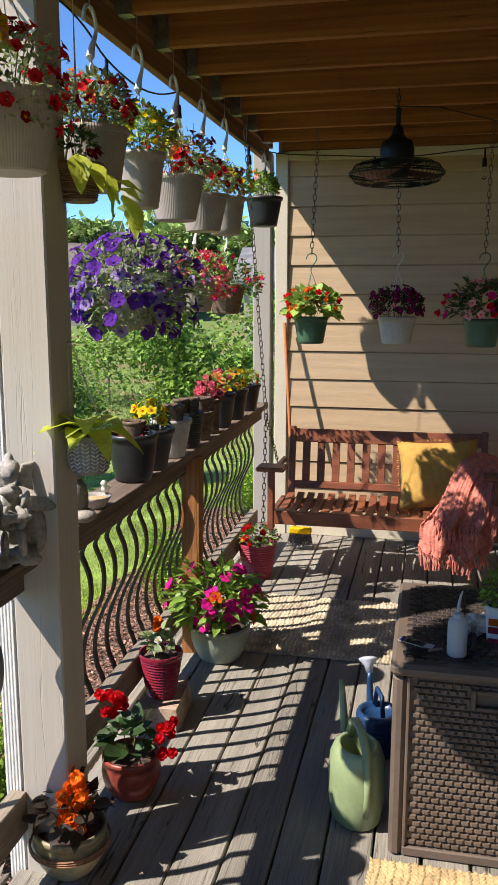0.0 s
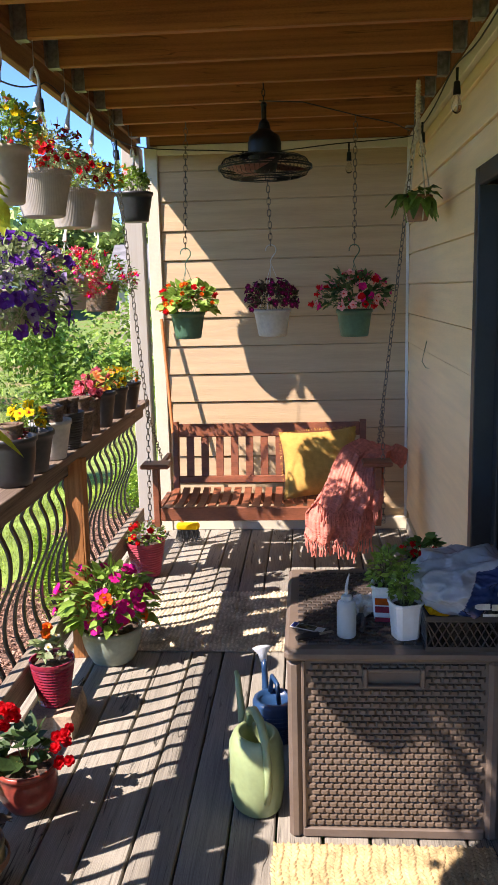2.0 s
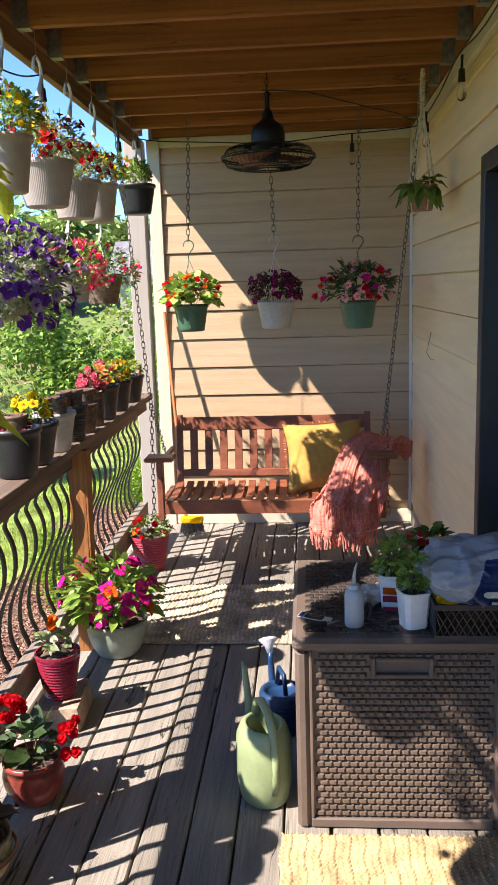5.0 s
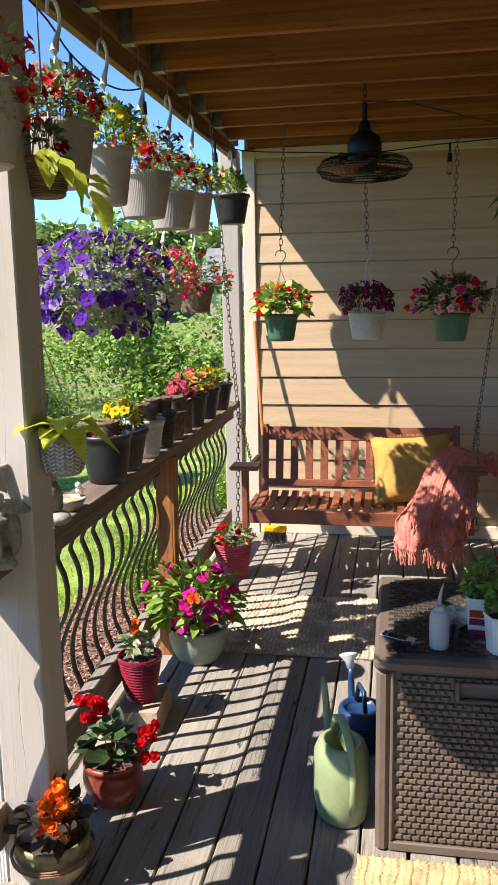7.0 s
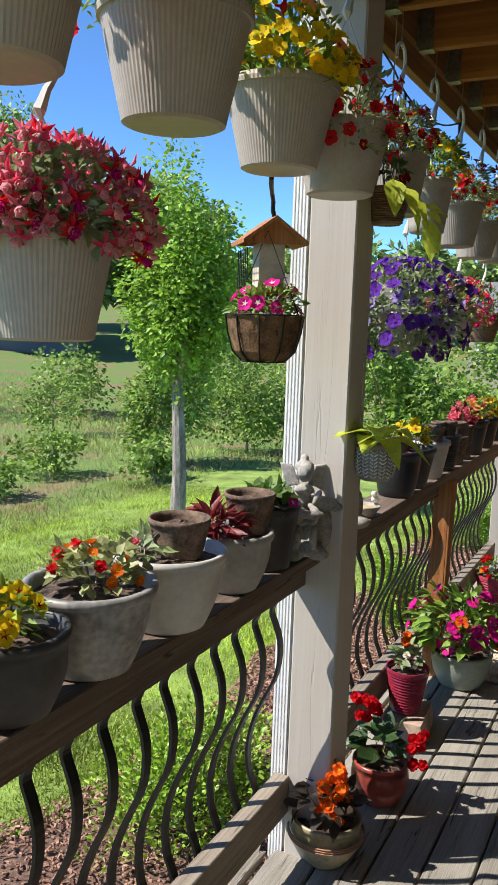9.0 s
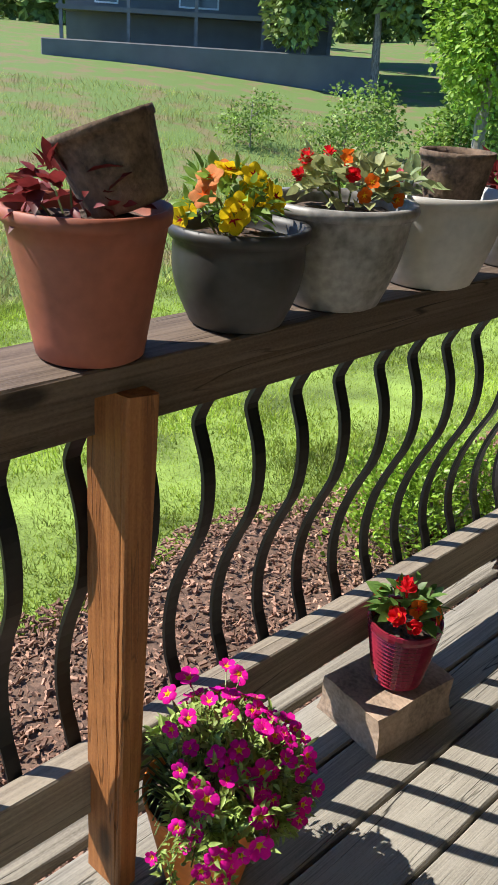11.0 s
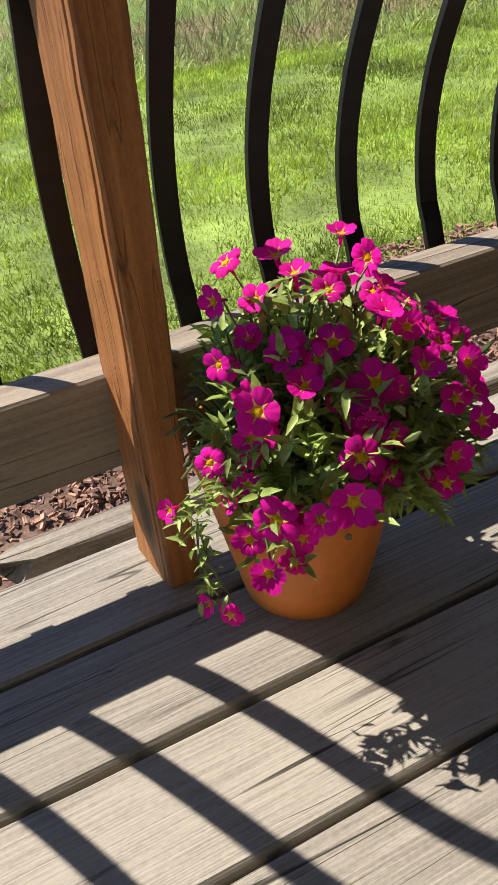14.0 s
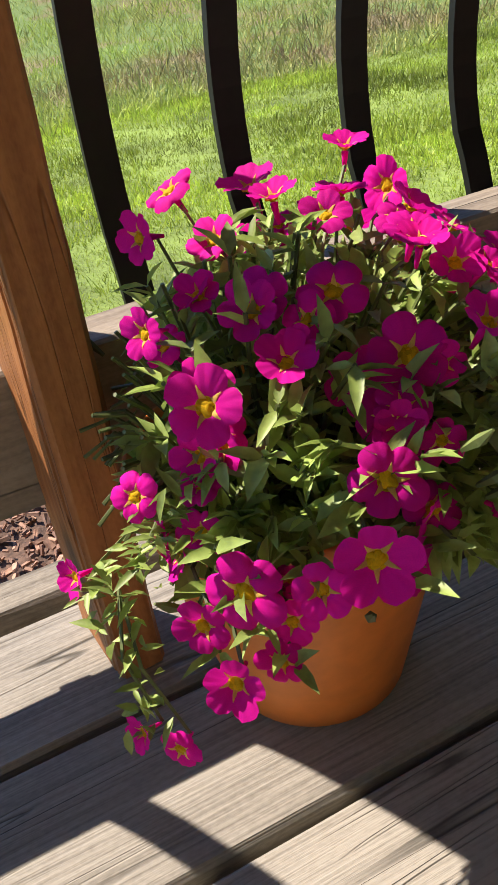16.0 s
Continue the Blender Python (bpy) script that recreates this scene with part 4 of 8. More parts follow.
def spray(th, seed, c, R, leaf, n, length, width=0.45, low=-0.3, blooms=(), stems=12, droop=0.25, sub="foliage", simple=False, out_lift=1.0, near=0.3):
    """Leaves in an uneven dome round c with blooms on its outside and thin stems inside."""
    r = random.Random(seed)
    lumps = [(Vector((r.gauss(0, 1), r.gauss(0, 1), r.gauss(0.2, 0.8))).normalized(), r.uniform(0.75, 1.12)) for _ in range(9)]

    def reach(u):
        best = max(lumps, key=lambda q: q[0].dot(u))
        return best[1]
    frames = []
    for _ in range(n):
        p, u = shell(r, c, R, low, near)
        p = Vector(c) + (p - Vector(c)) * reach(u)
        d = Vector((u.x, u.y, u.z * 0.7 + 0.35 - droop)) + Vector((r.gauss(0, 0.45), r.gauss(0, 0.45), r.gauss(0, 0.4)))
        frames.append((p, d, r.uniform(-0.9, 0.9), length * r.uniform(0.55, 1.25), width * r.uniform(0.8, 1.2)))
    part(sub, scatter("leaves", SIMPLE_V if simple else LEAF_V, SIMPLE_F if simple else LEAF_F, frames, leaf), None, th)
    bm = bmesh.new()
    base = Vector((c[0], c[1], c[2] - R[2] * 0.7))
    for i in range(stems):
        p, u = shell(r, c, R, low, 0.7)
        q = base + Vector((u.x * R[0], u.y * R[1], 0)) * 0.25
        m = (q + p) / 2 + Vector((0, 0, R[2] * 0.18))
        add_tube(bm, (q, m, p), 0.0016, 4)
    if stems:
        tagged(part("stem", bm, M["stem"], th), "thin green stems", kind="stuff")
    for kind, count, size in blooms:
        for _ in range(count):
            p, u = shell(r, c, R, low, 0.92, 1.12)
            p = Vector(c) + (p - Vector(c)) * reach(u)
            o = Vector((u.x, u.y, u.z * 0.6 + 0.25)) if not kind.startswith("fuchsia") else Vector((u.x * 0.9, u.y * 0.9, -0.6))
            bloom(th, kind, p, o, size * r.uniform(0.8, 1.15), r)


def pot_mesh(rb, rt, h, lip=0.006, lip_h=0.018, seg=32, rib=0.0, ribs=0, belly=0.0, wall=0.005, bands=0):
    """Open pot: base, walls (bellied if asked), rolled rim, inside wall down to the soil."""
    prof = [(0, 0), (rb * 0.9, 0), (rb, 0.004)]
    n = 26 if bands else 7
    for i in range(1, n + 1):
        s = i / n
        rr = rb + (rt - rb) * s + belly * math.sin(math.pi * min(1, s * 0.95)) + (0.004 if bands and i % 2 else 0)
        prof.append((rr, 0.004 + (h - lip_h - 0.004) * s))
    prof += [(rt + lip, h - lip_h), (rt + lip * 1.25, h - lip_h * 0.5), (rt + lip, h), (rt - wall * 0.3, h), (rt - wall, h - 0.012), (rt - wall * 1.6, h - 0.035), (0, h - 0.036)]
    bm = bmesh.new()
    add_lathe(bm, prof, seg, None, rib, ribs)
    return bm


def pot_of(th, mat, rb, rt, h, soil=True, label="", **kw):
    p = part("pot", pot_mesh(rb, rt, h, **kw), mat, th, label, smooth=kw.get("ribs", 0) == 0 and not kw.get("bands", 0))
    if soil:
        bm = bmesh.new()
        r = random.Random(int(rt * 1e4))
        prof = [(0, h - 0.012)] + [((rt - 0.007) * s / 5, h - 0.012 - 0.012 * (s / 5) ** 2) for s in range(1, 6)]
        add_lathe(bm, prof, 20)
        for v in bm.verts:
            v.co.z += r.uniform(-0.004, 0.004)
        part("soil", bm, M["soil"], th)
    return p


def chain_mesh(p0, p1, link=0.042, wire=0.0027, name="chain", mat=None):
    """Welded oval links, every second one turned."""
    p0, p1 = Vector(p0), Vector(p1)
    d = (p1 - p0)
    n = max(1, int(d.length / (link * 0.78)))
    q = d.to_track_quat("Z", "X").to_matrix()
    bm = bmesh.new()
    for i in range(n):
        c = p0 + d * ((i + 0.5) / n)
        ax = q @ (Vector((1, 0, 0)) if i % 2 else Vector((0, 1, 0)))
        up = d.normalized()
        pts = []
        for k in range(10):
            a = k * math.tau / 10
            pts.append(c + ax * (math.cos(a) * link * 0.24) + up * (math.sin(a) * link * 0.36 + (0.14 * link if math.sin(a) > 0 else -0.14 * link)))
        add_tube(bm, pts, wire, 4, True)
    return mesh(name, bm, mat or M["chain"])


def hook_points(top, size, flip=1, ax=(0, 1)):
    """An S-shaped hanger hook under the point top."""
    pts = []
    for k in range(9):
        a = math.pi * (1.05 - k / 8 * 1.25)
        pts.append(Vector(top) + Vector((ax[0] * flip * math.cos(a) * size, ax[1] * flip * math.cos(a) * size, math.sin(a) * size - size)))
    e = pts[-1]
    pts += [e + Vector((-ax[0] * flip * size * 0.55, -ax[1] * flip * size * 0.55, -size * 0.7)), e + Vector((-ax[0] * flip * size * 0.95, -ax[1] * flip * size * 0.95, -size * 1.5))]
    return pts


def hanger(th, top_z, rim_r, rim_z, mat, apex, wires=3, wire=0.0016, hook=0.04, seed=0):
    """Wires from the rim to an apex, then a plastic hook up to the beam (all in the pot's own frame)."""
    bm = bmesh.new()
    for k in range(wires):
        a = math.tau * k / wires + 0.5 + seed
        add_tube(bm, ((rim_r * math.cos(a), rim_r * math.sin(a), rim_z), (0.004 * math.cos(a), 0.004 * math.sin(a), apex)), wire, 4)
    if hook:
        pts = hook_points((0, 0, apex + hook * 3.4), hook)
        rad = [hook * 0.14] * len(pts)
        rad[-1], rad[-2] = hook * 0.28, hook * 0.2
        pts.append(Vector((0, 0, apex)))
        rad.append(hook * 0.1)
        add_tube(bm, pts, 0.003, 6, False, rad)
    part("hanger", bm, mat, th, "wire hanger with an S-shaped hook")
    if top_z > apex + hook * 3.4 + 0.01:
        part("hook", tube(((0, 0, top_z), (0, 0, apex + hook * 3.4 + 0.012), (0, 0.012, apex + hook * 3.3), (0, 0, apex + hook * 3.1)), 0.0018, 5), M["steel"], th)


def basket(label, at, rb, rt, h, mat, spec, seed, rib=True, apex=0.33, group="hanging baskets along the beam", top=None, **kw):
    th = thing("hanging_basket", label, "hanging basket", at, 0, group)
    ribs = 84 if rib else 0
    pot_of(th, mat, rb, rt, h, rib=0.008 if rib else 0, ribs=ribs, seg=168 if rib else 32, **kw)
    spray(th, seed, **spec)
    hang = (top or JOIST_Z) - at[2]
    hanger(th, hang, rt, h, M["wire"], h + apex * 0.5 if top else hang - 0.255, hook=0.04 if top else 0.046, seed=seed)
    return th

# ---- hanging baskets along the beam ----
def dome(c, R, leaf, n, length, **kw):
    return dict(c=c, R=R, leaf=M[leaf], n=n, length=length, **kw)


basket("cream ribbed hanging pot with coral and red flowers", (-0.97, 0.82, 1.935), 0.094, 0.136, 0.2, M["pot_cream"],
       dome((0, 0, 0.23), (0.19, 0.19, 0.14), "leaf_mid", 500, 0.035, blooms=(("calib_red", 26, 0.022), ("calib_peach", 22, 0.022))), 101)
basket("cream ribbed hanging pot with red and orange flowers", (-0.97, 1.26, 1.955), 0.09, 0.128, 0.19, M["pot_cream"],
       dome((0, 0, 0.23), (0.2, 0.2, 0.13), "leaf_light", 650, 0.032, blooms=(("calib_peach", 28, 0.022), ("calib_red", 26, 0.021), ("petunia_pink", 6, 0.024))), 102)
basket("cream ribbed hanging pot with bright yellow flowers", (-0.97, 1.69, 1.955), 0.083, 0.12, 0.18, M["pot_cream"],
       dome((0, 0, 0.2), (0.18, 0.18, 0.13), "leaf_light", 700, 0.03, blooms=(("calib_yellow", 95, 0.023), ("calib_peach", 9, 0.022))), 103)
basket("cream ribbed hanging pot with small dark red flowers", (-0.92, 1.935, 1.935), 0.08, 0.112, 0.165, M["pot_cream"],
       dome((0.0, 0.0, 0.165), (0.15, 0.15, 0.135), "leaf_grey", 900, 0.022, low=-0.6, blooms=(("calib_red", 46, 0.019), ("calib_dark", 22, 0.017))), 104)
specs = (
    (2.61, 1.975, 0.075, 0.1, 0.18, "pot_cream", "tan ribbed hanging pot with dark red and coral flowers", (("calib_dark", 20, 0.017), ("calib_red", 14, 0.018), ("calib_peach", 10, 0.017)), "leaf_grey", True, 0.13),
    (3.017, 1.965, 0.062, 0.085, 0.185, "pot_cream", "cream hanging pot with peach and yellow flowers", (("calib_peach", 14, 0.017), ("calib_yellow", 40, 0.0135)), "leaf_light", False, 0.14),
    (3.423, 1.955, 0.08, 0.11, 0.17, "pot_cream", "cream ribbed hanging pot with mixed dark red flowers", (("calib_dark", 24, 0.018), ("calib_red", 22, 0.018), ("calib_yellow", 6, 0.016)), "leaf_grey", True, 0.16),
    (3.83, 1.942, 0.075, 0.105, 0.16, "pot_cream", "cream ribbed hanging pot with trailing red flowers", (("calib_dark", 22, 0.019), ("calib_red", 22, 0.019)), "leaf_grey", True, 0.17),
    (4.236, 1.955, 0.07, 0.095, 0.18, "pot_cream", "tan hanging pot with yellow and orange flowers", (("calib_yellow", 22, 0.015), ("calib_orange", 18, 0.016)), "leaf_light", False, 0.14),
    (5.27, 2.075, 0.079, 0.107, 0.172, "pot_black", "black hanging pot with small orange flowers", (("calib_orange", 6, 0.018), ("star_white", 3, 0.016)), "leaf_light", False, 0.1),
)
for i, (y, z, rb, rt, h, mat, lab, bl, leaf, rib, rad) in enumerate(specs):
    basket(lab, (-1.0 if i < 5 else -1.015, y, z), rb, rt, h, M[mat], dome((0, 0, h + 0.05), (rad, rad, 0.105), leaf, 900, 0.026, blooms=bl), 109 + i, rib=rib, apex=0.4)

# Lower tier of baskets
LOWER = "lower hanging baskets outside the railing"
basket("large hanging basket full of purple and lilac petunias", (-1.17, 3.33, 1.532), 0.083, 0.122, 0.155, M["pot_cream"],
       dome((0, 0, 0.15), (0.275, 0.295, 0.205), "leaf_grey", 2000, 0.036, low=-0.85, blooms=(("petunia", 112, 0.033), ("petunia_lilac", 46, 0.03)), near=0.5), 120, rib=False, apex=0.6, group=LOWER, top=JOIST_Z - 0.1)
basket("cream hanging pot with pink and blush fuchsias", (-1.17, 4.28, 1.584), 0.078, 0.1, 0.155, M["pot_cream"],
       dome((0, 0, 0.16), (0.18, 0.19, 0.155), "leaf_light", 520, 0.028, low=-0.6, blooms=(("fuchsia", 90, 0.036), ("fuchsia_red", 20, 0.034))), 121, group=LOWER, top=JOIST_Z - 0.1)
basket("brown ribbed hanging pot with trailing red fuchsias", (-1.19, 5.0, 1.557), 0.08, 0.114, 0.17, M["wicker_pot"],
       dome((0, 0, 0.18), (0.215, 0.225, 0.16), "leaf_mid", 800, 0.031, low=-0.5, blooms=(("fuchsia_red", 26, 0.044), ("calib_dark", 6, 0.014))), 122, group=LOWER, top=JOIST_Z - 0.1)
basket("cream ribbed hanging pot overflowing with pink fuchsias", (-1.04, 1.0, 1.585), 0.08, 0.108, 0.165, M["pot_cream"],
       dome((0, 0, 0.19), (0.148, 0.158, 0.105), "leaf_grey", 1300, 0.028, low=-0.5, blooms=(("fuchsia", 130, 0.031), ("fuchsia_red", 30, 0.031), ("fuchsia_pale", 130, 0.03))), 123, group=LOWER, top=2.02)

# Small pots hung on the post
th = thing("hanging_basket", "small brown wicker hanging pot with trailing lime leaves", "hanging basket", (-0.925, 2.32, 1.912))
pot_of(th, M["wicker_pot"], 0.045, 0.062, 0.1, seg=32, bands=1)
part("hanger", tube(((-0.04, 0, 0.09), (0, 0, 0.3), (0.0, 0, 0.68), (0, 0, 0.3), (0.04, 0, 0.09)), 0.003, 5), M["cord"], th, "knotted cotton cord hanger")
spray(th, 130, (0, 0, 0.14), (0.06, 0.07, 0.07), M["leaf_mid"], 90, 0.03, blooms=(("calib_dark", 7, 0.016),), stems=8)


def big_leaf(th, p, way, length, width, mat, r, curl=0.25):
    """One broad, pointed, folded leaf on a curved stalk."""
    d = Vector(way).normalized()
    side = d.cross(Vector((0, 0, 1))).normalized()
    up = side.cross(d)
    bm = bmesh.new()
    rows = []
    prof = ((0, 0.04), (0.12, 0.34), (0.3, 0.5), (0.5, 0.47), (0.7, 0.33), (0.88, 0.14), (1.0, 0.01))
    for s, w in prof:
        c = Vector(p) + d * (length * s) - Vector((0, 0, 1)) * (curl * length * s * s)
        rows.append([bm.verts.new(c + side * (k * w * width) + up * (abs(k) * w * width * 0.3 + 0.004 * math.sin(s * 9 + k * 3))) for k in (-1, -0.5, 0, 0.5, 1)])
    for A, B in zip(rows, rows[1:]):
        for k in range(4):
            bm.faces.new((A[k], A[k + 1], B[k + 1], B[k]))
    return part("leaf", bm, mat, th, smooth=True)


r = random.Random(5)
for k in range(9):
    a = (0.35 * math.pi * (k - 4) / 4) - 0.1
    dz = r.uniform(-1.6, 0.1)
    p = Vector((0.03 + 0.03 * math.cos(a), 0.05 * math.sin(a), 0.10 - 0.012 * k))
    big_leaf(th, p + Vector((0.02, 0.03 * (k - 3), 0.0)), (0.5 * math.cos(a), 0.7 * math.sin(a) + 0.3, dz), r.uniform(0.07, 0.1), 0.06, M["leaf_lime"], r, 0.3)

th = thing("hanging_planter", "white-on-brown chevron planter with lime pothos leaves", "hanging planter", (-0.9, 2.27, 1.185))
pot_of(th, M["chevron"], 0.046, 0.056, 0.11, lip=0.001, belly=0.006)
bm = bmesh.new()
for col in range(14):
    for row in range(8):
        for s in (-1, 1):
            a0 = math.tau * col / 14 + 0.02 * s
            a1 = a0 + s * math.tau / 14 * 0.36
            z0 = 0.012 + row * 0.0105
            rr0 = 0.0482 + 0.0085 * z0 / 0.087 + 0.006 * math.sin(math.pi * z0 / 0.093)
            pts = [(rr0 * math.cos(a0), rr0 * math.sin(a0), z0), (rr0 * math.cos(a1), rr0 * math.sin(a1), z0 + 0.007)]
            add_tube(bm, pts, 0.0021, 4)
part("chevron_pattern", bm, M["p_white"], th, "raised white chevron lines")
part("hanger", tube(((-0.05, 0, 0.1), (-0.052, 0, 0.35), (-0.046, 0, 0.362), (-0.04, 0, 0.35), (0.05, 0, 0.1)), 0.002, 5), M["cord"], th)
part("nail", tube(((-0.06, 0, 0.358), (-0.036, 0, 0.36)), 0.0025, 6), M["steel"], th)
for deg, lift, length in ((-172, 0.15, 0.125), (-150, 0.75, 0.14), (-138, -0.1, 0.13), (-120, 0.45, 0.15), (-100, 1.1, 0.12), (-88, 0.2, 0.11), (-70, 0.8, 0.15), (-48, 0.3, 0.14), (-25, 0.9, 0.15), (0, 0.35, 0.14), (35, 0.8, 0.12)):
    a = radians(deg)
    big_leaf(th, (0.025 * math.cos(a), 0.025 * math.sin(a), 0.11 + r.uniform(0, 0.03)), (math.cos(a), math.sin(a), lift), length, 0.07, M["leaf_lime"], r, r.uniform(0.35, 0.75))

# Coconut-lined basket and bird feeder outside the post
th = thing("hanging_basket", "coco-lined wire basket with pink petunias", "hanging basket", (-1.09, 1.895, 1.53))
th.scale = (0.77, 0.77, 0.77)
bm = lathe([(0, 0), (0.07, 0.0), (0.1, 0.03), (0.118, 0.09), (0.127, 0.145), (0.12, 0.15), (0.11, 0.12), (0, 0.115)], 40)
rr = random.Random(2)
for v in bm.verts:
    v.co += Vector((rr.uniform(-1, 1), rr.uniform(-1, 1), rr.uniform(-1, 1))) * 0.002
part("liner", bm, M["coco"], th, "fibrous brown coconut liner")
bm = bmesh.new()
for k in range(10):
    a = math.tau * k / 10
    add_tube(bm, [(q * math.cos(a), q * math.sin(a), z) for q, z in ((0.072, -0.004), (0.105, 0.03), (0.123, 0.09), (0.131, 0.147))], 0.003, 5)
for q, z in ((0.133, 0.148), (0.074, -0.003)):
    add_tube(bm, [(q * math.cos(k * math.tau / 24), q * math.sin(k * math.tau / 24), z) for k in range(24)], 0.003, 5, True)
part("wire_frame", bm, M["black"], th)
part("hanger", tube(((-0.12, 0, 0.15), (0, 0, 0.42), (0.12, 0, 0.15)), 0.002, 5), M["black"], th)
spray(th, 140, (0, 0, 0.17), (0.12, 0.12, 0.08), M["leaf_light"], 420, 0.028, blooms=(("petunia_pink", 16, 0.026),))

th = thing("bird_feeder", "small wooden bird feeder with suet cage", "bird feeder", (-1.115, 1.955, 1.712), -50)
th.scale = (0.76, 0.76, 0.76)
part("house_body", box(-0.045, 0.045, -0.045, 0.045, 0.0, 0.15, 0.003), M["feeder_pale"], th, "pale painted feeder walls")
bm = bmesh.new()
for s in (-1, 1):
    vs = [bm.verts.new(q) for q in ((-0.1, 0, 0.235), (0.1, 0, 0.235), (0.1, s * 0.11, 0.155), (-0.1, s * 0.11, 0.155),
                                    (-0.1, 0, 0.223), (0.1, 0, 0.223), (0.1, s * 0.11, 0.143), (-0.1, s * 0.11, 0.143))]
    for q in ((0, 1, 2, 3), (4, 5, 6, 7), (0, 1, 5, 4), (1, 2, 6, 5), (2, 3, 7, 6), (3, 0, 4, 7)):
        bm.faces.new([vs[i] for i in q])
for x in (-0.075, 0.067):
    A = [bm.verts.new((x, y, z)) for y, z in ((-0.095, 0.146), (0.095, 0.146), (0.0, 0.222))]
    B = [bm.verts.new((x + 0.008, y, z)) for y, z in ((-0.095, 0.146), (0.095, 0.146), (0.0, 0.222))]
    bm.faces.new(A)
    bm.faces.new(B[::-1])
    for k in range(3):
        bm.faces.new((A[k], A[(k + 1) % 3], B[(k + 1) % 3], B[k]))
part("roof", bm, M["cedar"], th, "orange-brown wooden gable roof")
part("tray", box(-0.075, 0.075, -0.075, 0.075, -0.02, 0.0, 0.003), M["cedar"], th)
bm = bmesh.new()
for k in range(6):
    q = -0.07 + k * 0.028
    add_tube(bm, ((q, -0.09, 0.0), (q, -0.09, 0.13)), 0.0018, 4)
    add_tube(bm, ((-0.07, -0.09, 0.005 + k * 0.024), (0.07, -0.09, 0.005 + k * 0.024)), 0.0018, 4)
    add_tube(bm, ((q, -0.09, 0.002), (q, -0.06, 0.002)), 0.0018, 4)
part("suet_cage", bm, M["black"], th, "black wire suet cage")
hk = tube(((-1.02, 1.76, 1.955), (-1.04, 1.80, 1.95), (-1.085, 1.90, 1.945), (-1.10, 1.94, 1.93), (-1.105, 1.95, 1.91), (-1.10, 1.955, 1.885)), 0.006, 8)
bracket = part("iron_hook", hk, M["black"], None)
tagged(bracket, "black iron hook under the yellow hanging pot", "hook")

# ---- pots on the rail cap ----
CAP = 0.979
ON_CAP = "plant pots on the rail cap"


def peat_pot(at, rb=0.045, rt=0.058, h=0.1, tip=(0, 0), label="brown peat fibre seedling pot full of soil"):
    th = thing("peat_pot", label, "peat pot", at, 0, "peat seedling pots")
    th.matrix_basis = pose(*at, tip[0], tip[1], 0)
    pot_of(th, M["peat"], rb, rt, h, lip=0.002, lip_h=0.012, seg=20)
    return th


def rail_pot(label, y, rb, rt, h, mat, spec=None, seed=0, x=-1.075, z=CAP, **kw):
    th = thing("plant_pot", label, "plant pot", (x, y, z), 0, ON_CAP)
    pot_of(th, M[mat], rb, rt, h, **kw)
    if spec:
        spray(th, seed, **spec)
    return th


# near bay
rail_pot("large red clay-coloured pot with dark red leaves", 0.7, 0.07, 0.1, 0.19, "pot_clay",
         dome((0.0, -0.02, 0.2), (0.07, 0.07, 0.05), "leaf_red", 90, 0.035, stems=4), 201, lip=0.004)
peat_pot((-1.05, 0.745, CAP + 0.185), 0.052, 0.066, 0.105, (14, -16), "tipped brown peat pot full of dry soil")
rail_pot("charcoal bowl pot with yellow pansies", 0.955, 0.07, 0.094, 0.145, "pot_dark",
         dome((0, -0.02, 0.17), (0.07, 0.075, 0.06), "leaf_light", 130, 0.028, blooms=(("pansy", 20, 0.022), ("pansy_orange", 3, 0.02))), 202, lip=0.008, belly=0.012)
rail_pot("scuffed grey marbled pot with red geraniums", 1.17, 0.078, 0.114, 0.165, "pot_marble",
         dome((0.0, 0.015, 0.185), (0.085, 0.085, 0.05), "leaf_pale", 210, 0.03, width=0.85, blooms=(("begonia_red", 5, 0.014), ("calib_orange", 9, 0.014))), 203, lip=0.01, belly=0.008)
rail_pot("pale grey bowl pot with a small seedling", 1.435, 0.082, 0.118, 0.165, "pot_light",
         dome((-0.03, -0.05, 0.165), (0.05, 0.05, 0.03), "leaf_grey", 50, 0.04, blooms=(("begonia_pink", 4, 0.014),), stems=4), 204, lip=0.007, belly=0.01)
peat_pot((-1.06, 1.455, CAP + 0.132), 0.048, 0.065, 0.1)
rail_pot("grey bowl pot with bronze-red leaves", 1.725, 0.064, 0.094, 0.145, "pot_grey",
         dome((-0.02, -0.04, 0.16), (0.055, 0.06, 0.05), "leaf_red", 120, 0.05, width=0.35, stems=4), 205, lip=0.007, belly=0.01)
peat_pot((-1.06, 1.785, CAP + 0.13), 0.048, 0.062, 0.1)
rail_pot("black nursery pot with hot pink begonias", 1.932, 0.058, 0.08, 0.178, "pot_black",
         dome((-0.01, -0.02, 0.185), (0.07, 0.075, 0.035), "leaf_mid", 110, 0.045, width=0.7, blooms=(("petunia_pink", 9, 0.02),)), 206, lip=0.003)

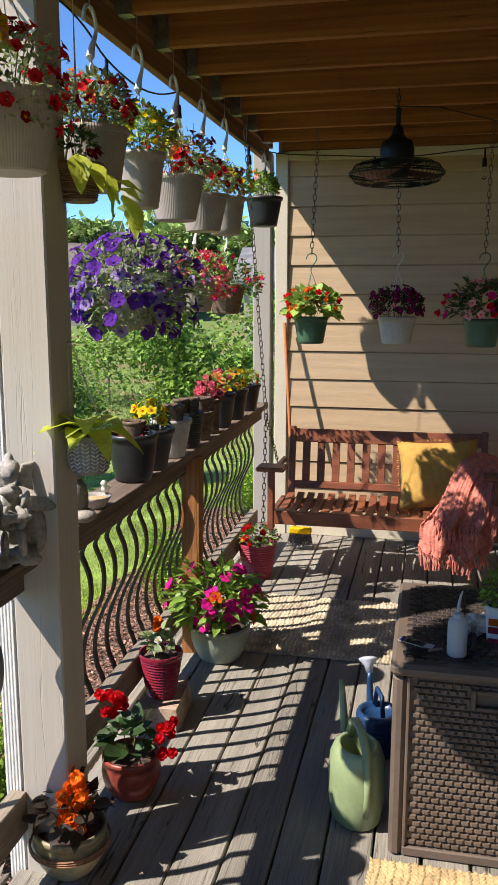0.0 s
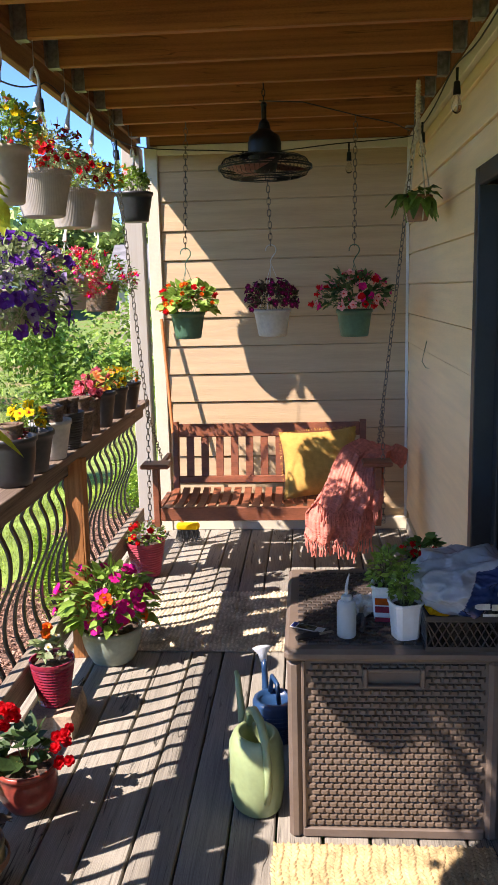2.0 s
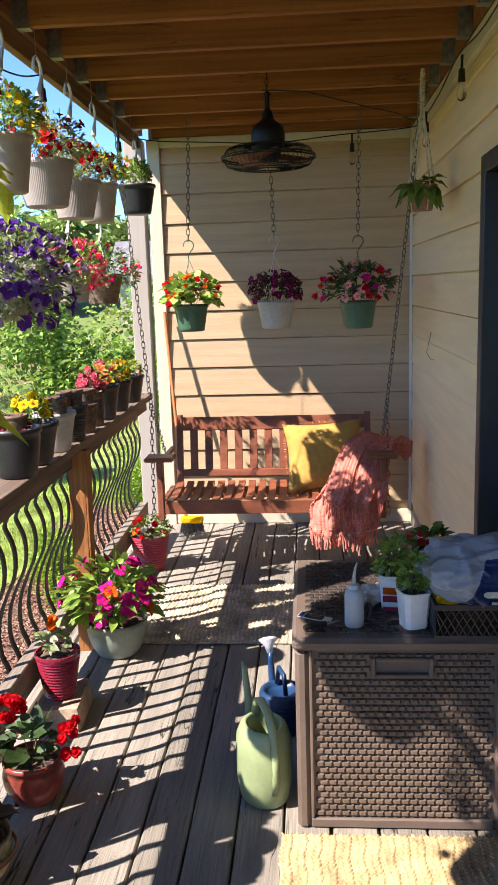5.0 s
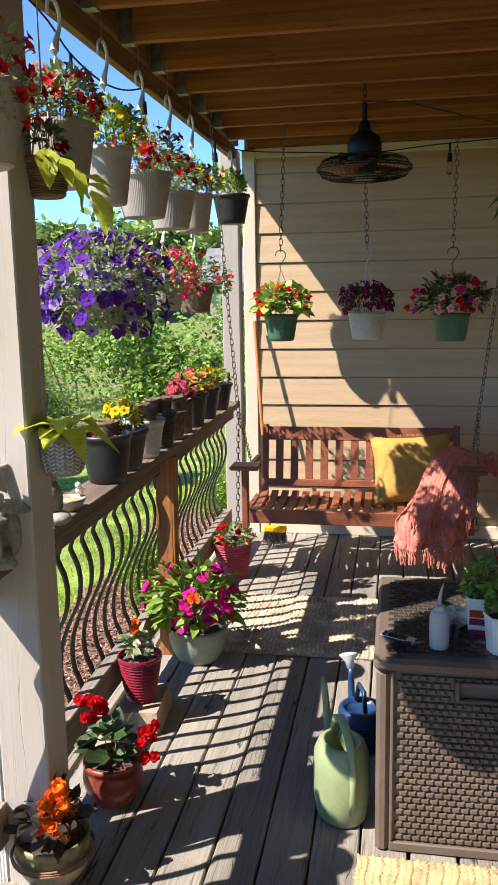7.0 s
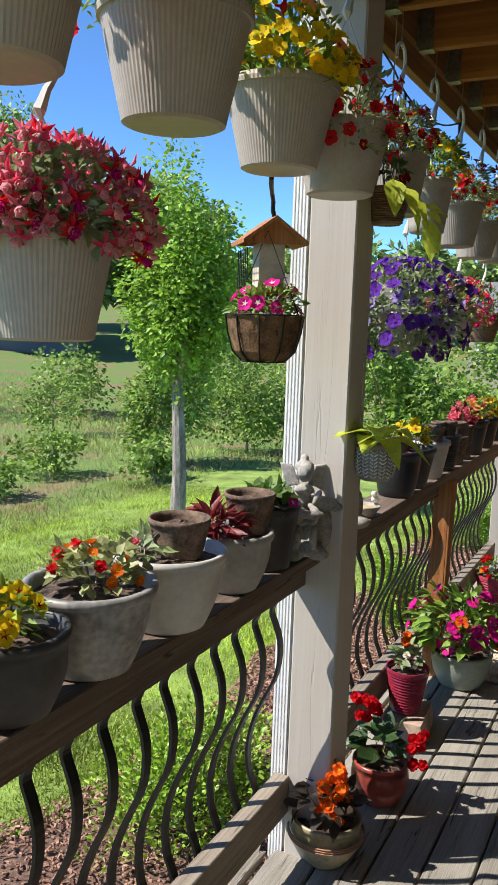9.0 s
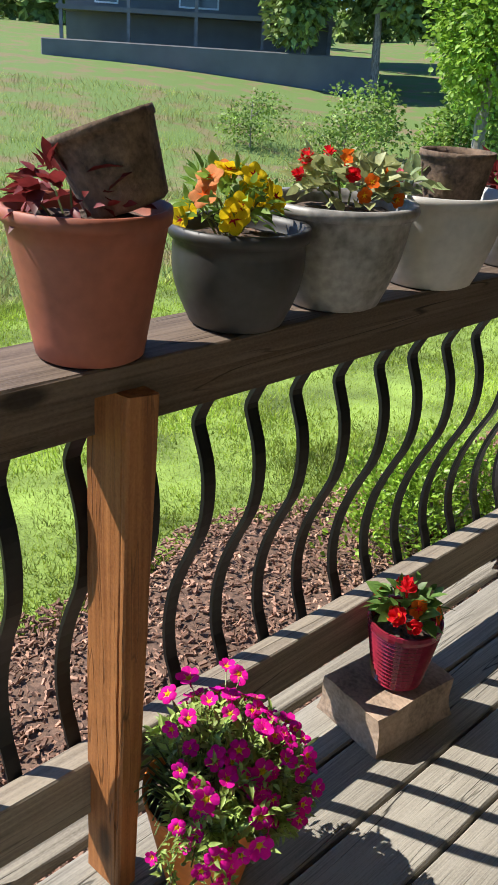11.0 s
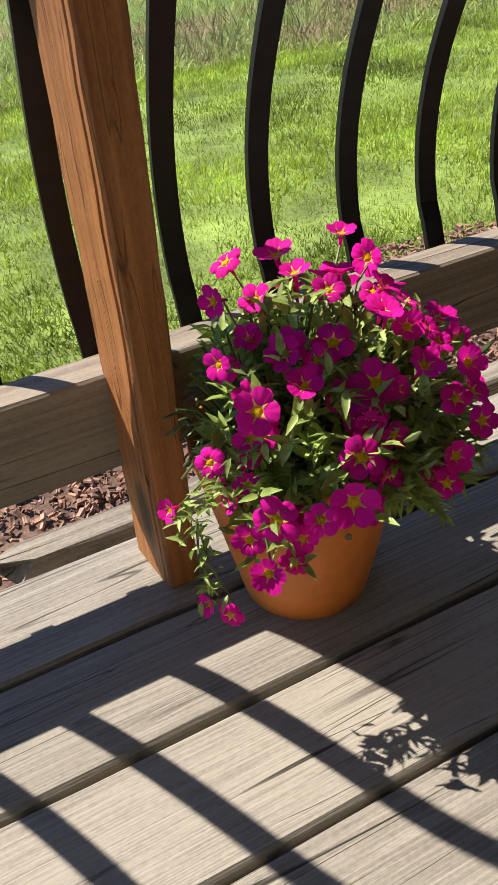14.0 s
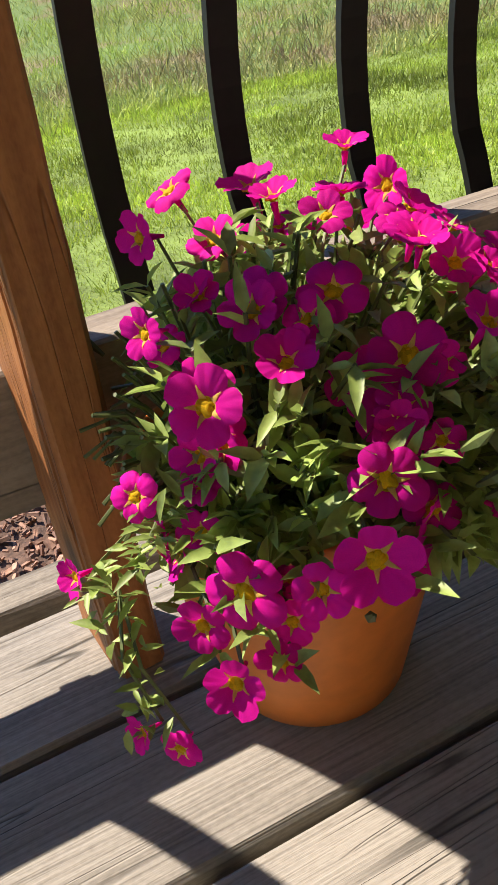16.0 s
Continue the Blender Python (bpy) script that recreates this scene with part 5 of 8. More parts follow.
# far bay
rail_pot("black round pot with a red-leaved seedling", 3.08, 0.068, 0.09, 0.18, "pot_black",
         dome((0, 0, 0.185), (0.06, 0.06, 0.03), "leaf_red", 60, 0.03, stems=3), 211, lip=0.006, belly=0.004)
peat_pot((-1.06, 3.06, CAP + 0.155), 0.032, 0.042, 0.075)
rail_pot("dark grey pot with yellow pansies", 3.295, 0.06, 0.088, 0.165, "pot_dark",
         dome((0, 0.0, 0.2), (0.075, 0.08, 0.07), "leaf_mid", 120, 0.035, blooms=(("pansy", 20, 0.024),)), 212, lip=0.006)
rail_pot("pale grey bowl pot holding seedling pots", 3.555, 0.058, 0.085, 0.165, "pot_light", lip=0.005)
for dx, dy in ((-0.03, -0.03), (0.03, -0.02), (0.0, 0.035)):
    peat_pot((-1.075 + dx, 3.555 + dy, CAP + 0.14), 0.026, 0.034, 0.085)
rail_pot("dark grey ribbed pot with seedling pots", 3.79, 0.055, 0.076, 0.165, "pot_dark", lip=0.005, bands=1)
for dx, dy in ((-0.02, -0.02), (0.02, 0.02)):
    peat_pot((-1.075 + dx, 3.79 + dy, CAP + 0.14), 0.026, 0.034, 0.085)
rail_pot("brown pot with a seedling pot inside", 4, 0.05, 0.07, 0.14, "peat", lip=0.004)
peat_pot((-1.065, 4.0, CAP + 0.115), 0.034, 0.046, 0.09)
rail_pot("crumpled brown paper-wrapped plant pot", 4.195, 0.045, 0.052, 0.17, "peat",
         dome((0, 0, 0.2), (0.06, 0.07, 0.06), "leaf_red", 80, 0.04, blooms=(("begonia_pink", 14, 0.022),)), 213, lip=0.002)
rail_pot("dark green-grey pot with pink begonias", 4.4, 0.058, 0.082, 0.18, "pot_dark",
         dome((0, 0, 0.22), (0.08, 0.09, 0.07), "leaf_light", 120, 0.04, blooms=(("begonia_pink", 10, 0.024), ("pansy_orange", 12, 0.024))), 214, lip=0.005)
rail_pot("black pot with yellow and orange pansies", 4.69, 0.06, 0.085, 0.17, "pot_black",
         dome((0, 0, 0.2), (0.09, 0.1, 0.07), "leaf_mid", 130, 0.035, blooms=(("pansy", 24, 0.024), ("pansy_orange", 8, 0.022))), 215, lip=0.005)
rail_pot("black pot with green seedlings and red buds", 5.04, 0.06, 0.085, 0.16, "pot_black",
         dome((0, 0, 0.19), (0.08, 0.08, 0.05), "leaf_light", 150, 0.03, blooms=(("calib_orange", 5, 0.016), ("pansy", 4, 0.018))), 216, lip=0.005)

# Figures on the cap beside the post
def blob(bm, c, rad, seg=12, turn=(0, 0, 0)):
    m = pose(*c, *turn) @ Matrix.Diagonal((*rad, 1))
    bmesh.ops.create_uvsphere(bm, u_segments=seg, v_segments=seg - 3, radius=1, matrix=m)


bm = bmesh.new()
for c, rad, turn in (((0, 0, 0.018), (0.055, 0.06, 0.022), (0, 0, 0)), ((-0.02, 0.02, 0.05), (0.03, 0.034, 0.035), (0, 0, 20)), ((0.02, 0.025, 0.045), (0.03, 0.03, 0.03), (0, 0, 0)),
                     ((0.0, 0.012, 0.095), (0.032, 0.034, 0.022), (0, 0, 0)), ((0.0, 0.012, 0.14), (0.02, 0.017, 0.042), (8, 0, 0)), ((0.0, 0.0, 0.165), (0.028, 0.014, 0.014), (0, 0, 0)),
                     ((0.0, -0.012, 0.212), (0.021, 0.023, 0.025), (0, 0, 0)), ((0.0, 0.002, 0.222), (0.025, 0.022, 0.02), (0, 0, 0)), ((0.0, 0.008, 0.246), (0.011, 0.011, 0.01), (0, 0, 0)),
                     ((0.03, -0.012, 0.145), (0.009, 0.011, 0.03), (25, 18, 0)), ((-0.03, -0.012, 0.145), (0.009, 0.011, 0.03), (25, -18, 0)), ((0.02, -0.04, 0.125), (0.009, 0.026, 0.009), (20, 0, 25)), ((-0.02, -0.04, 0.125), (0.009, 0.026, 0.009), (20, 0, -25)),
                     ((0.016, -0.03, 0.095), (0.013, 0.038, 0.014), (-8, 0, 10)), ((-0.016, -0.03, 0.095), (0.013, 0.038, 0.014), (-8, 0, -10)), ((0.02, -0.062, 0.055), (0.01, 0.012, 0.035), (8, 0, 0)), ((-0.02, -0.062, 0.055), (0.01, 0.012, 0.035), (8, 0, 0)),
                     ((0.0, -0.06, 0.115), (0.05, 0.016, 0.01), (10, 0, 15)), 
                     ((-0.03, -0.055, 0.015), (0.03, 0.026, 0.018), (0, 0, 0)), ((0.035, -0.05, 0.015), (0.028, 0.026, 0.016), (0, 0, 0)), ((0.055, 0.035, 0.06), (0.025, 0.025, 0.06), (0, 0, 0)), ((0.06, 0.035, 0.125), (0.05, 0.045, 0.016), (0, 12, 0))):
    blob(bm, c, rad, 12, turn)
for sx in (-1, 1):
    for tip, mid in (((sx * 0.06, 0.045, 0.225), (sx * 0.028, 0.035, 0.222)), ((sx * 0.055, 0.04, 0.155), (sx * 0.03, 0.03, 0.17))):
        root = (sx * 0.008, 0.02, 0.175)
        low = (sx * 0.05, 0.04, 0.195)
        A = [bm.verts.new(Vector(q) + Vector((0, -0.008, 0))) for q in (root, low, tip, mid)]
        B = [bm.verts.new(Vector(q) + Vector((0, 0.008, 0))) for q in (root, low, tip, mid)]
        bm.faces.new(A if sx > 0 else A[::-1])
        bm.faces.new(B[::-1] if sx > 0 else B)
        for q in range(4):
            f = (A[q], B[q], B[(q + 1) % 4], A[(q + 1) % 4])
            bm.faces.new(f if sx > 0 else f[::-1])
rr = random.Random(9)
for v in bm.verts:
    v.co += Vector((1, 1, 1)) * 0.003 * noise.noise(v.co * 60)
st = part("garden_statue", bm, M["concrete"], None, smooth=True)
rm = st.modifiers.new("one_skin", "REMESH")
rm.mode, rm.voxel_size, rm.use_smooth_shade = "VOXEL", 0.0032, True
st.matrix_basis = pose(-1.045, 2.092, CAP + 0.002, 0, 0, 30) @ Matrix.Scale(1.12, 4)
tagged(st, "grey concrete seated winged garden figure beside the post", "statue")
bm = bmesh.new()
blob(bm, (0, 0, 0.07), (0.05, 0.05, 0.075))
blob(bm, (0.03, 0.0, 0.02), (0.055, 0.045, 0.024))
blob(bm, (0.0, 0.0, 0.15), (0.035, 0.04, 0.03))
fr = part("garden_ornament", bm, M["concrete"], None, smooth=True)
fr.matrix_basis = pose(-1.06, 2.50, CAP, 0, 0, -20)
tagged(fr, "grey-brown rounded stone garden ornament beside the post", "ornament")
th = thing("bird_dish", "small stone seed dish with a white bird", "ornament", (-1.055, 2.66, CAP))
part("dish", lathe([(0, 0), (0.03, 0), (0.05, 0.03), (0.055, 0.04), (0.048, 0.037), (0.03, 0.024), (0, 0.022)], 24), M["concrete"], th, smooth=True)
part("seed", lathe([(0.04, 0.03), (0.02, 0.034), (0, 0.036)], 16), M["rug_tan"], th, "loose pale bird seed")
bm = bmesh.new()
blob(bm, (0.02, 0.045, 0.055), (0.014, 0.022, 0.014))
blob(bm, (0.02, 0.03, 0.075), (0.011, 0.011, 0.011))
blob(bm, (0.02, 0.075, 0.052), (0.006, 0.02, 0.004))
part("bird", bm, M["p_white"], th, "white ceramic bird", smooth=True)

# ---- pots on the floor ----
ON_FLOOR = "plant pots on the deck beside the railing"


def floor_pot(label, at, rb, rt, h, mat, spec=None, seed=0, **kw):
    th = thing("plant_pot", label, "plant pot", at, 0, ON_FLOOR)
    pot_of(th, M[mat], rb, rt, h, **kw)
    if spec:
        spray(th, seed, **spec)
    return th


th = floor_pot("mottled glazed bowl with an orange begonia", (-0.97, 2.20, 0.001), 0.06, 0.1, 0.15, "glaze",
               dome((-0.01, 0.0, 0.2), (0.085, 0.085, 0.075), "leaf_bronze", 75, 0.06, width=0.6, stems=8), 301, belly=0.022, lip=0.006, lip_h=0.02)
bm = bmesh.new()
for k in range(3):
    add_tube(bm, [(0.117 * math.cos(a * math.tau / 30), 0.117 * math.sin(a * math.tau / 30), 0.092 + k * 0.007) for a in range(30)], 0.0028, 5, True)
part("rim_band", bm, M["pot_clay2"], th, "incised pale bands round the bowl")
rr = random.Random(31)
for k in range(17):
    s = k / 16
    bloom(th, "begonia_orange", (0.03 + 0.03 * math.sin(k * 2.4), -0.03 + 0.03 * math.cos(k * 2.1), 0.16 + 0.17 * s), (0.5, -0.9, 0.35), 0.024, rr)
th = floor_pot("red glazed bowl with a red begonia", (-0.93, 2.60, 0.001), 0.065, 0.09, 0.15, "glaze_red",
               dome((0, 0, 0.2), (0.085, 0.085, 0.06), "leaf_dark", 46, 0.065, width=0.75, stems=8), 302, belly=0.02, lip=0.006)
part("glazed_base", lathe([(0.0665, 0.006), (0.0755, 0.026), (0.0845, 0.05), (0.0905, 0.072), (0.0925, 0.084), (0.0915, 0.086), (0.088, 0.084)], 32), M["glaze"], th, "mottled brown glazed lower half", smooth=True)
for k in range(24):
    if k < 14:
        p = (-0.06 + rr.uniform(-0.04, 0.05), 0.0 + rr.uniform(-0.05, 0.05), 0.33 + rr.uniform(-0.03, 0.04))
    else:
        p = (0.12 + rr.uniform(-0.03, 0.03), 0.02 + rr.uniform(-0.05, 0.05), 0.22 + rr.uniform(-0.05, 0.04))
    bloom(th, "begonia_red", p, (0.5, -0.6, 0.5), 0.021, rr)


def stone_block(at, sx, sy, sz, turn):
    bm = box(-sx / 2, sx / 2, -sy / 2, sy / 2, 0, sz)
    bmesh.ops.subdivide_edges(bm, edges=bm.edges[:], cuts=5, use_grid_fill=True)
    for v in bm.verts:
        n = v.co.normalized()
        v.co += Vector((1, 1, 0.5 if v.co.z > 0.01 else 0)) * 0.008 * noise.noise(v.co * 18 + Vector((at[1] * 9, 0, 0))) + Vector((0.012 * (v.co.z / sz) * (-1 if v.co.x > 0 else 1), 0, 0))
    ob = part("stone_block", bm, M["block"], None)
    ob.matrix_basis = pose(*at, 0, 0, turn)
    return tagged(ob, "tan rough concrete landscape block under a pot", "stone block", "landscape blocks under pots")


stone_block((-0.99, 3.13, 0.0), 0.18, 0.26, 0.092, 4)
stone_block((-0.995, 1.41, 0.0), 0.19, 0.24, 0.1, -6)
th = floor_pot("ribbed wine-red glazed pot with a pale seedling", (-0.995, 3.12, 0.093), 0.055, 0.083, 0.185, "pot_wine",
               dome((-0.01, 0.0, 0.22), (0.06, 0.06, 0.045), "leaf_grey", 60, 0.045, width=0.7, blooms=(("white", 5, 0.018),), stems=6), 303, bands=1, lip=0.004)
for k in range(4):
    bloom(th, "begonia_orange", (-0.02 + rr.uniform(-0.02, 0.02), -0.02 + rr.uniform(-0.02, 0.02), 0.30 + rr.uniform(-0.02, 0.02)), (0.3, -0.6, 0.6), 0.022, rr)
part("stalk", tube(((0, 0, 0.18), (-0.01, -0.01, 0.24), (-0.02, -0.02, 0.3)), 0.002, 4), M["stem"], th)
th = floor_pot("ribbed wine-red glazed pot with red impatiens", (-0.985, 1.42, 0.101), 0.052, 0.077, 0.165, "pot_wine",
               dome((0, 0, 0.19), (0.07, 0.07, 0.055), "leaf_mid", 60, 0.045, width=0.6, blooms=(("begonia_red", 4, 0.022), ("impatiens_orange", 5, 0.022)), stems=6), 304, bands=1, lip=0.004)
floor_pot("sage grey bowl with magenta and orange impatiens", (-0.905, 3.71, 0.001), 0.095, 0.135, 0.165, "pot_sage",
          dome((-0.01, 0.0, 0.275), (0.2, 0.2, 0.18), "leaf_light", 400, 0.075, width=0.42, low=-0.45,
               blooms=(("impatiens", 42, 0.036), ("impatiens_orange", 12, 0.034)), stems=20), 305, belly=0.012, lip=0.005)
floor_pot("rose-red banded pot with small red and white flowers", (-0.965, 4.85, 0.001), 0.078, 0.112, 0.215, "pot_rose",
          dome((0, 0, 0.24), (0.12, 0.12, 0.08), "leaf_light", 150, 0.04, blooms=(("begonia_red", 7, 0.022), ("white", 10, 0.016), ("calib_orange", 4, 0.018))), 306, bands=1, lip=0.004)

# The calibrachoa by the cedar post, bloom by bloom
HERO = Vector((-0.953, 0.834, 0.001))
th = thing("plant_pot", "orange terracotta pot overflowing with magenta calibrachoa", "plant pot", HERO, 0, ON_FLOOR)
pot_of(th, M["pot_terra"], 0.071, 0.11, 0.21, lip=0.001, lip_h=0.012, seg=64)
CC = Vector((0.018, 0.012, 0.198))
r = random.Random(77)
frames, tips = [], []
for _ in range(390):
    p, u = shell(r, CC, (0.15, 0.16, 0.16), -0.35, 0.75, 1.0)
    if u.z < 0.12 and not (u.y > 0.4 and u.x > 0.2):
        continue
    tips.append((p, u))
for k in range(9):
    tips.append((Vector((0.06 + 0.011 * k, -0.13 + 0.006 * k, 0.25 - 0.02 * (k % 5))), Vector((0.6, -0.6, -0.1))))
bm = bmesh.new()
for p, u in tips:
    q = Vector((u.x * 0.05, u.y * 0.05, 0.18))
    m = (q + p) / 2 + Vector((u.x * 0.02, u.y * 0.02, 0.035))
    add_tube(bm, (q, m, p), 0.0014, 5)
    for k in range(9):
        s = 0.3 + 0.7 * k / 8
        c = q * (1 - s) ** 2 + m * 2 * s * (1 - s) + p * s * s
        for side in (0, 1):
            d = Vector((u.x, u.y, 0.35)) * 0.5 + Vector((r.gauss(0, 0.7), r.gauss(0, 0.7), r.gauss(0.1, 0.5)))
            frames.append((c, d, r.uniform(-0.8, 0.8), r.uniform(0.016, 0.03), r.uniform(0.26, 0.38)))
frames = [f for f in frames if (f[0].x + HERO.x > -0.925 or f[0].y + HERO.y > 0.86 or (f[0].y + HERO.y > 0.775 and f[0].z > 0.25)) and (f[0].y + HERO.y > 0.73 or (f[0].x + HERO.x > -0.86 and f[0].z < 0.26))]
# leafy shoots that spill over the rim on the open side
for k in range(70):
    s = r.random()
    c = Vector((-0.868, 0.735, 0.262)).lerp(Vector((-0.882, 0.682, 0.205)), s) - HERO + Vector((r.gauss(0, 0.008), r.gauss(0, 0.008), r.gauss(0, 0.008)))
    frames.append((c, Vector((r.gauss(-0.3, 0.6), r.gauss(-0.5, 0.6), r.gauss(0.1, 0.6))), r.uniform(-0.8, 0.8), r.uniform(0.012, 0.021), r.uniform(0.24, 0.34)))
for k in range(34):
    c = Vector((-0.88, 0.69, 0.215)).lerp(Vector((-0.832, 0.683, 0.162)), r.random()) - HERO + Vector((r.gauss(0, 0.006), r.gauss(0, 0.006), r.gauss(0, 0.006)))
    frames.append((c, Vector((r.gauss(0.1, 0.6), r.gauss(-0.5, 0.6), r.gauss(-0.1, 0.6))), r.uniform(-0.8, 0.8), r.uniform(0.011, 0.018), r.uniform(0.26, 0.36)))
tagged(part("stem", bm, M["stem"], th), "thin trailing green stems", kind="stuff")
part("foliage", scatter("calibrachoa_leaves", LEAF_V, LEAF_F, frames, M["leaf_cal"]), None, th, "small grey-green pointed leaves")
BLOOMS = ((-0.863, 0.75, 0.315, 21), (-0.874, 0.746, 0.281, 15), (-0.884, 0.711, 0.265, 15), (-0.868, 0.737, 0.239, 15), (-0.894, 0.671, 0.223, 12), (-0.818, 0.737, 0.236, 22),
          (-0.831, 0.717, 0.214, 16), (-0.805, 0.72, 0.195, 17), (-0.806, 0.746, 0.193, 14), (-0.8, 0.77, 0.235, 16), (-0.782, 0.79, 0.258, 21), (-0.807, 0.814, 0.276, 20),
          (-0.81, 0.757, 0.212, 14), (-0.835, 0.674, 0.156, 11), (-0.823, 0.688, 0.144, 13), (-0.921, 0.744, 0.332, 15), (-0.874, 0.806, 0.322, 12))
TOP_BLOOMS = ((-0.887, 0.838, 0.339, 19), (-0.849, 0.857, 0.311, 22), (-0.867, 0.837, 0.294, 19), (-0.842, 0.838, 0.285, 18), (-0.944, 0.869, 0.356, 16), (-1.03, 0.937, 0.363, 16),
          (-1.042, 0.813, 0.362, 18), (-0.973, 0.767, 0.362, 16), (-0.898, 0.796, 0.337, 17), (-0.912, 0.933, 0.312, 15), (-1.028, 0.966, 0.328, 21), (-1.067, 0.881, 0.342, 22),
          (-0.933, 0.911, 0.345, 15), (-0.991, 0.818, 0.342, 17), (-0.821, 0.93, 0.32, 16), (-0.816, 0.916, 0.291, 16), (-0.785, 0.919, 0.285, 16), (-0.8, 0.907, 0.243, 16),
          (-0.791, 0.892, 0.225, 16), (-0.89, 0.975, 0.296, 16), (-0.874, 0.905, 0.338, 16))
bm = bmesh.new()
for i, b in enumerate(BLOOMS + TOP_BLOOMS):
    p = Vector(b[:3]) - HERO
    o = p - CC
    s = b[3] * 0.00098
    turn = Vector((o.x * 0.7 + 0.08, o.y * 0.7 - 0.06, o.z * 0.45 + 0.07))
    if i in (4, 13, 15, 24, 27):
        turn = Vector((0.06, -0.16, 0.05))
    bloom(th, ("calib", "calib_b", "calib_c")[i % 3], p, turn, s, r, 0.035)
    q, mid = CC + o * 0.55, CC + o * 0.8 + Vector((0, 0, 0.012))
    if p.z < 0.22:
        out = Vector((o.x, o.y, 0)).normalized()
        q, mid = out * 0.1 + Vector((0, 0, 0.225)), out * 0.135 + Vector((0, 0, 0.218))
    if p.z < 0.17:
        q = Vector((-0.88, 0.69, 0.215)) - HERO
        mid = (q + p) / 2 + Vector((0.004, -0.004, 0.008))
    add_tube(bm, (q, mid, p - turn.normalized() * 0.014), 0.0012, 4)
for k in range(30):
    a = r.uniform(-1.9, 0.6)
    ph = r.uniform(0.1, 1.2)
    u = Vector((math.cos(a) * math.cos(ph), math.sin(a) * math.cos(ph), math.sin(ph)))
    p = CC + Vector((u.x * 0.135, u.y * 0.135, u.z * 0.15))
    if p.y < -0.09 and p.x < 0.05:
        continue
    bloom(th, ("calib", "calib_b", "calib_c")[k % 3], p, (u.x + 0.2, u.y - 0.2, u.z + 0.1), 0.0155 * r.uniform(0.8, 1.1), r, 0.45)
for k in range(24):
    a = r.uniform(0.1, 3.0)
    ph = r.uniform(0.15, 1.3)
    u = Vector((math.cos(a) * math.cos(ph), math.sin(a) * math.cos(ph), math.sin(ph)))
    p = CC + Vector((u.x * 0.165, u.y * 0.175, u.z * 0.18 - 0.01))
    bloom(th, ("calib", "calib_b")[k % 2], p, (u.x, u.y, u.z + 0.25), 0.0165 * r.uniform(0.85, 1.1), r, 0.25)
for k in range(26):
    a = r.uniform(0, 6.28)
    p = CC + Vector((math.cos(a) * 0.14, math.sin(a) * 0.14, r.uniform(-0.02, 0.1)))
    if p.y < -0.09 and p.x < 0.07:
        continue
    add_tube(bm, (p, p + Vector((math.cos(a) * 0.012, math.sin(a) * 0.012, 0.012)), p + Vector((math.cos(a) * 0.02, math.sin(a) * 0.02, 0.022))), 0.003, 5, False, [0.0014, 0.0032, 0.0008])
tagged(part("flower_stalk", bm, M["stem"], th), "thin green flower stalks and buds", kind="stuff")

# ---- swing bench ----
th = thing("porch_swing", "brown-stained slatted wooden porch swing on chains", "porch swing", (0, 0, 0))
X0, X1 = -0.85, 0.366
tilt = Matrix.Translation((0, 5.25, 0.42)) @ Matrix.Rotation(radians(-9), 4, "X")
W = M["swing"]
part("top_rail", box(X0 + 0.04, X1 - 0.04, 0.0, 0.028, 0.335, 0.42, 0.004, tilt), W, th)
part("lower_rail", box(X0 + 0.04, X1 - 0.04, 0.0, 0.028, 0.045, 0.09, 0.004, tilt), W, th)
for x in (X0, X1 - 0.04):
    part("back_stile", box(x, x + 0.039, -0.003, 0.032, -0.06, 0.435, 0.004, tilt), W, th)
for k in range(12):
    x = X0 + 0.085 + k * 0.094
    if x < X1 - 0.1:
        part("back_slat", box(x, x + 0.048, 0.006, 0.022, 0.09, 0.335, 0.002, tilt), W, th)
for k in range(19):
    x = X0 + 0.0 + k * 0.065
    bm = bmesh.new()
    prev = None
    for s in range(9):
        y = 4.824 + 0.43 * s / 8
        z = 0.437 - 0.022 * math.sin(math.pi * s / 8) - 0.012 * (1 - s / 8)
        ring = [bm.verts.new(q) for q in ((x, y, z - 0.018), (x + 0.042, y, z - 0.018), (x + 0.042, y, z), (x, y, z))]
        if prev:
            for q in range(4):
                bm.faces.new((prev[q], prev[(q + 1) % 4], ring[(q + 1) % 4], ring[q]))
        else:
            bm.faces.new(ring[::-1])
        prev = ring
    bm.faces.new(prev)
    part("seat_slat", bm, W, th)
part("front_apron", box(X0 - 0.01, X1 + 0.01, 4.8, 4.832, 0.345, 0.425, 0.004), W, th)
part("rear_apron", box(X0, X1, 5.226, 5.256, 0.33, 0.40, 0.004), W, th)
for x in (X0 - 0.045, X1 + 0.015):
    part("arm_post", box(x, x + 0.036, 4.794, 4.854, 0.31, 0.655, 0.004), W, th)
    part("side_rail", box(x + 0.002, x + 0.034, 4.854, 5.262, 0.34, 0.41, 0.003), W, th)
    part("armrest", box(x - 0.07, x + 0.1, 4.785, 4.93, 0.656, 0.682, 0.008), W, th)
    part("arm_rail", box(x + 0.004, x + 0.034, 4.931, 5.30, 0.63, 0.655, 0.004), W, th)
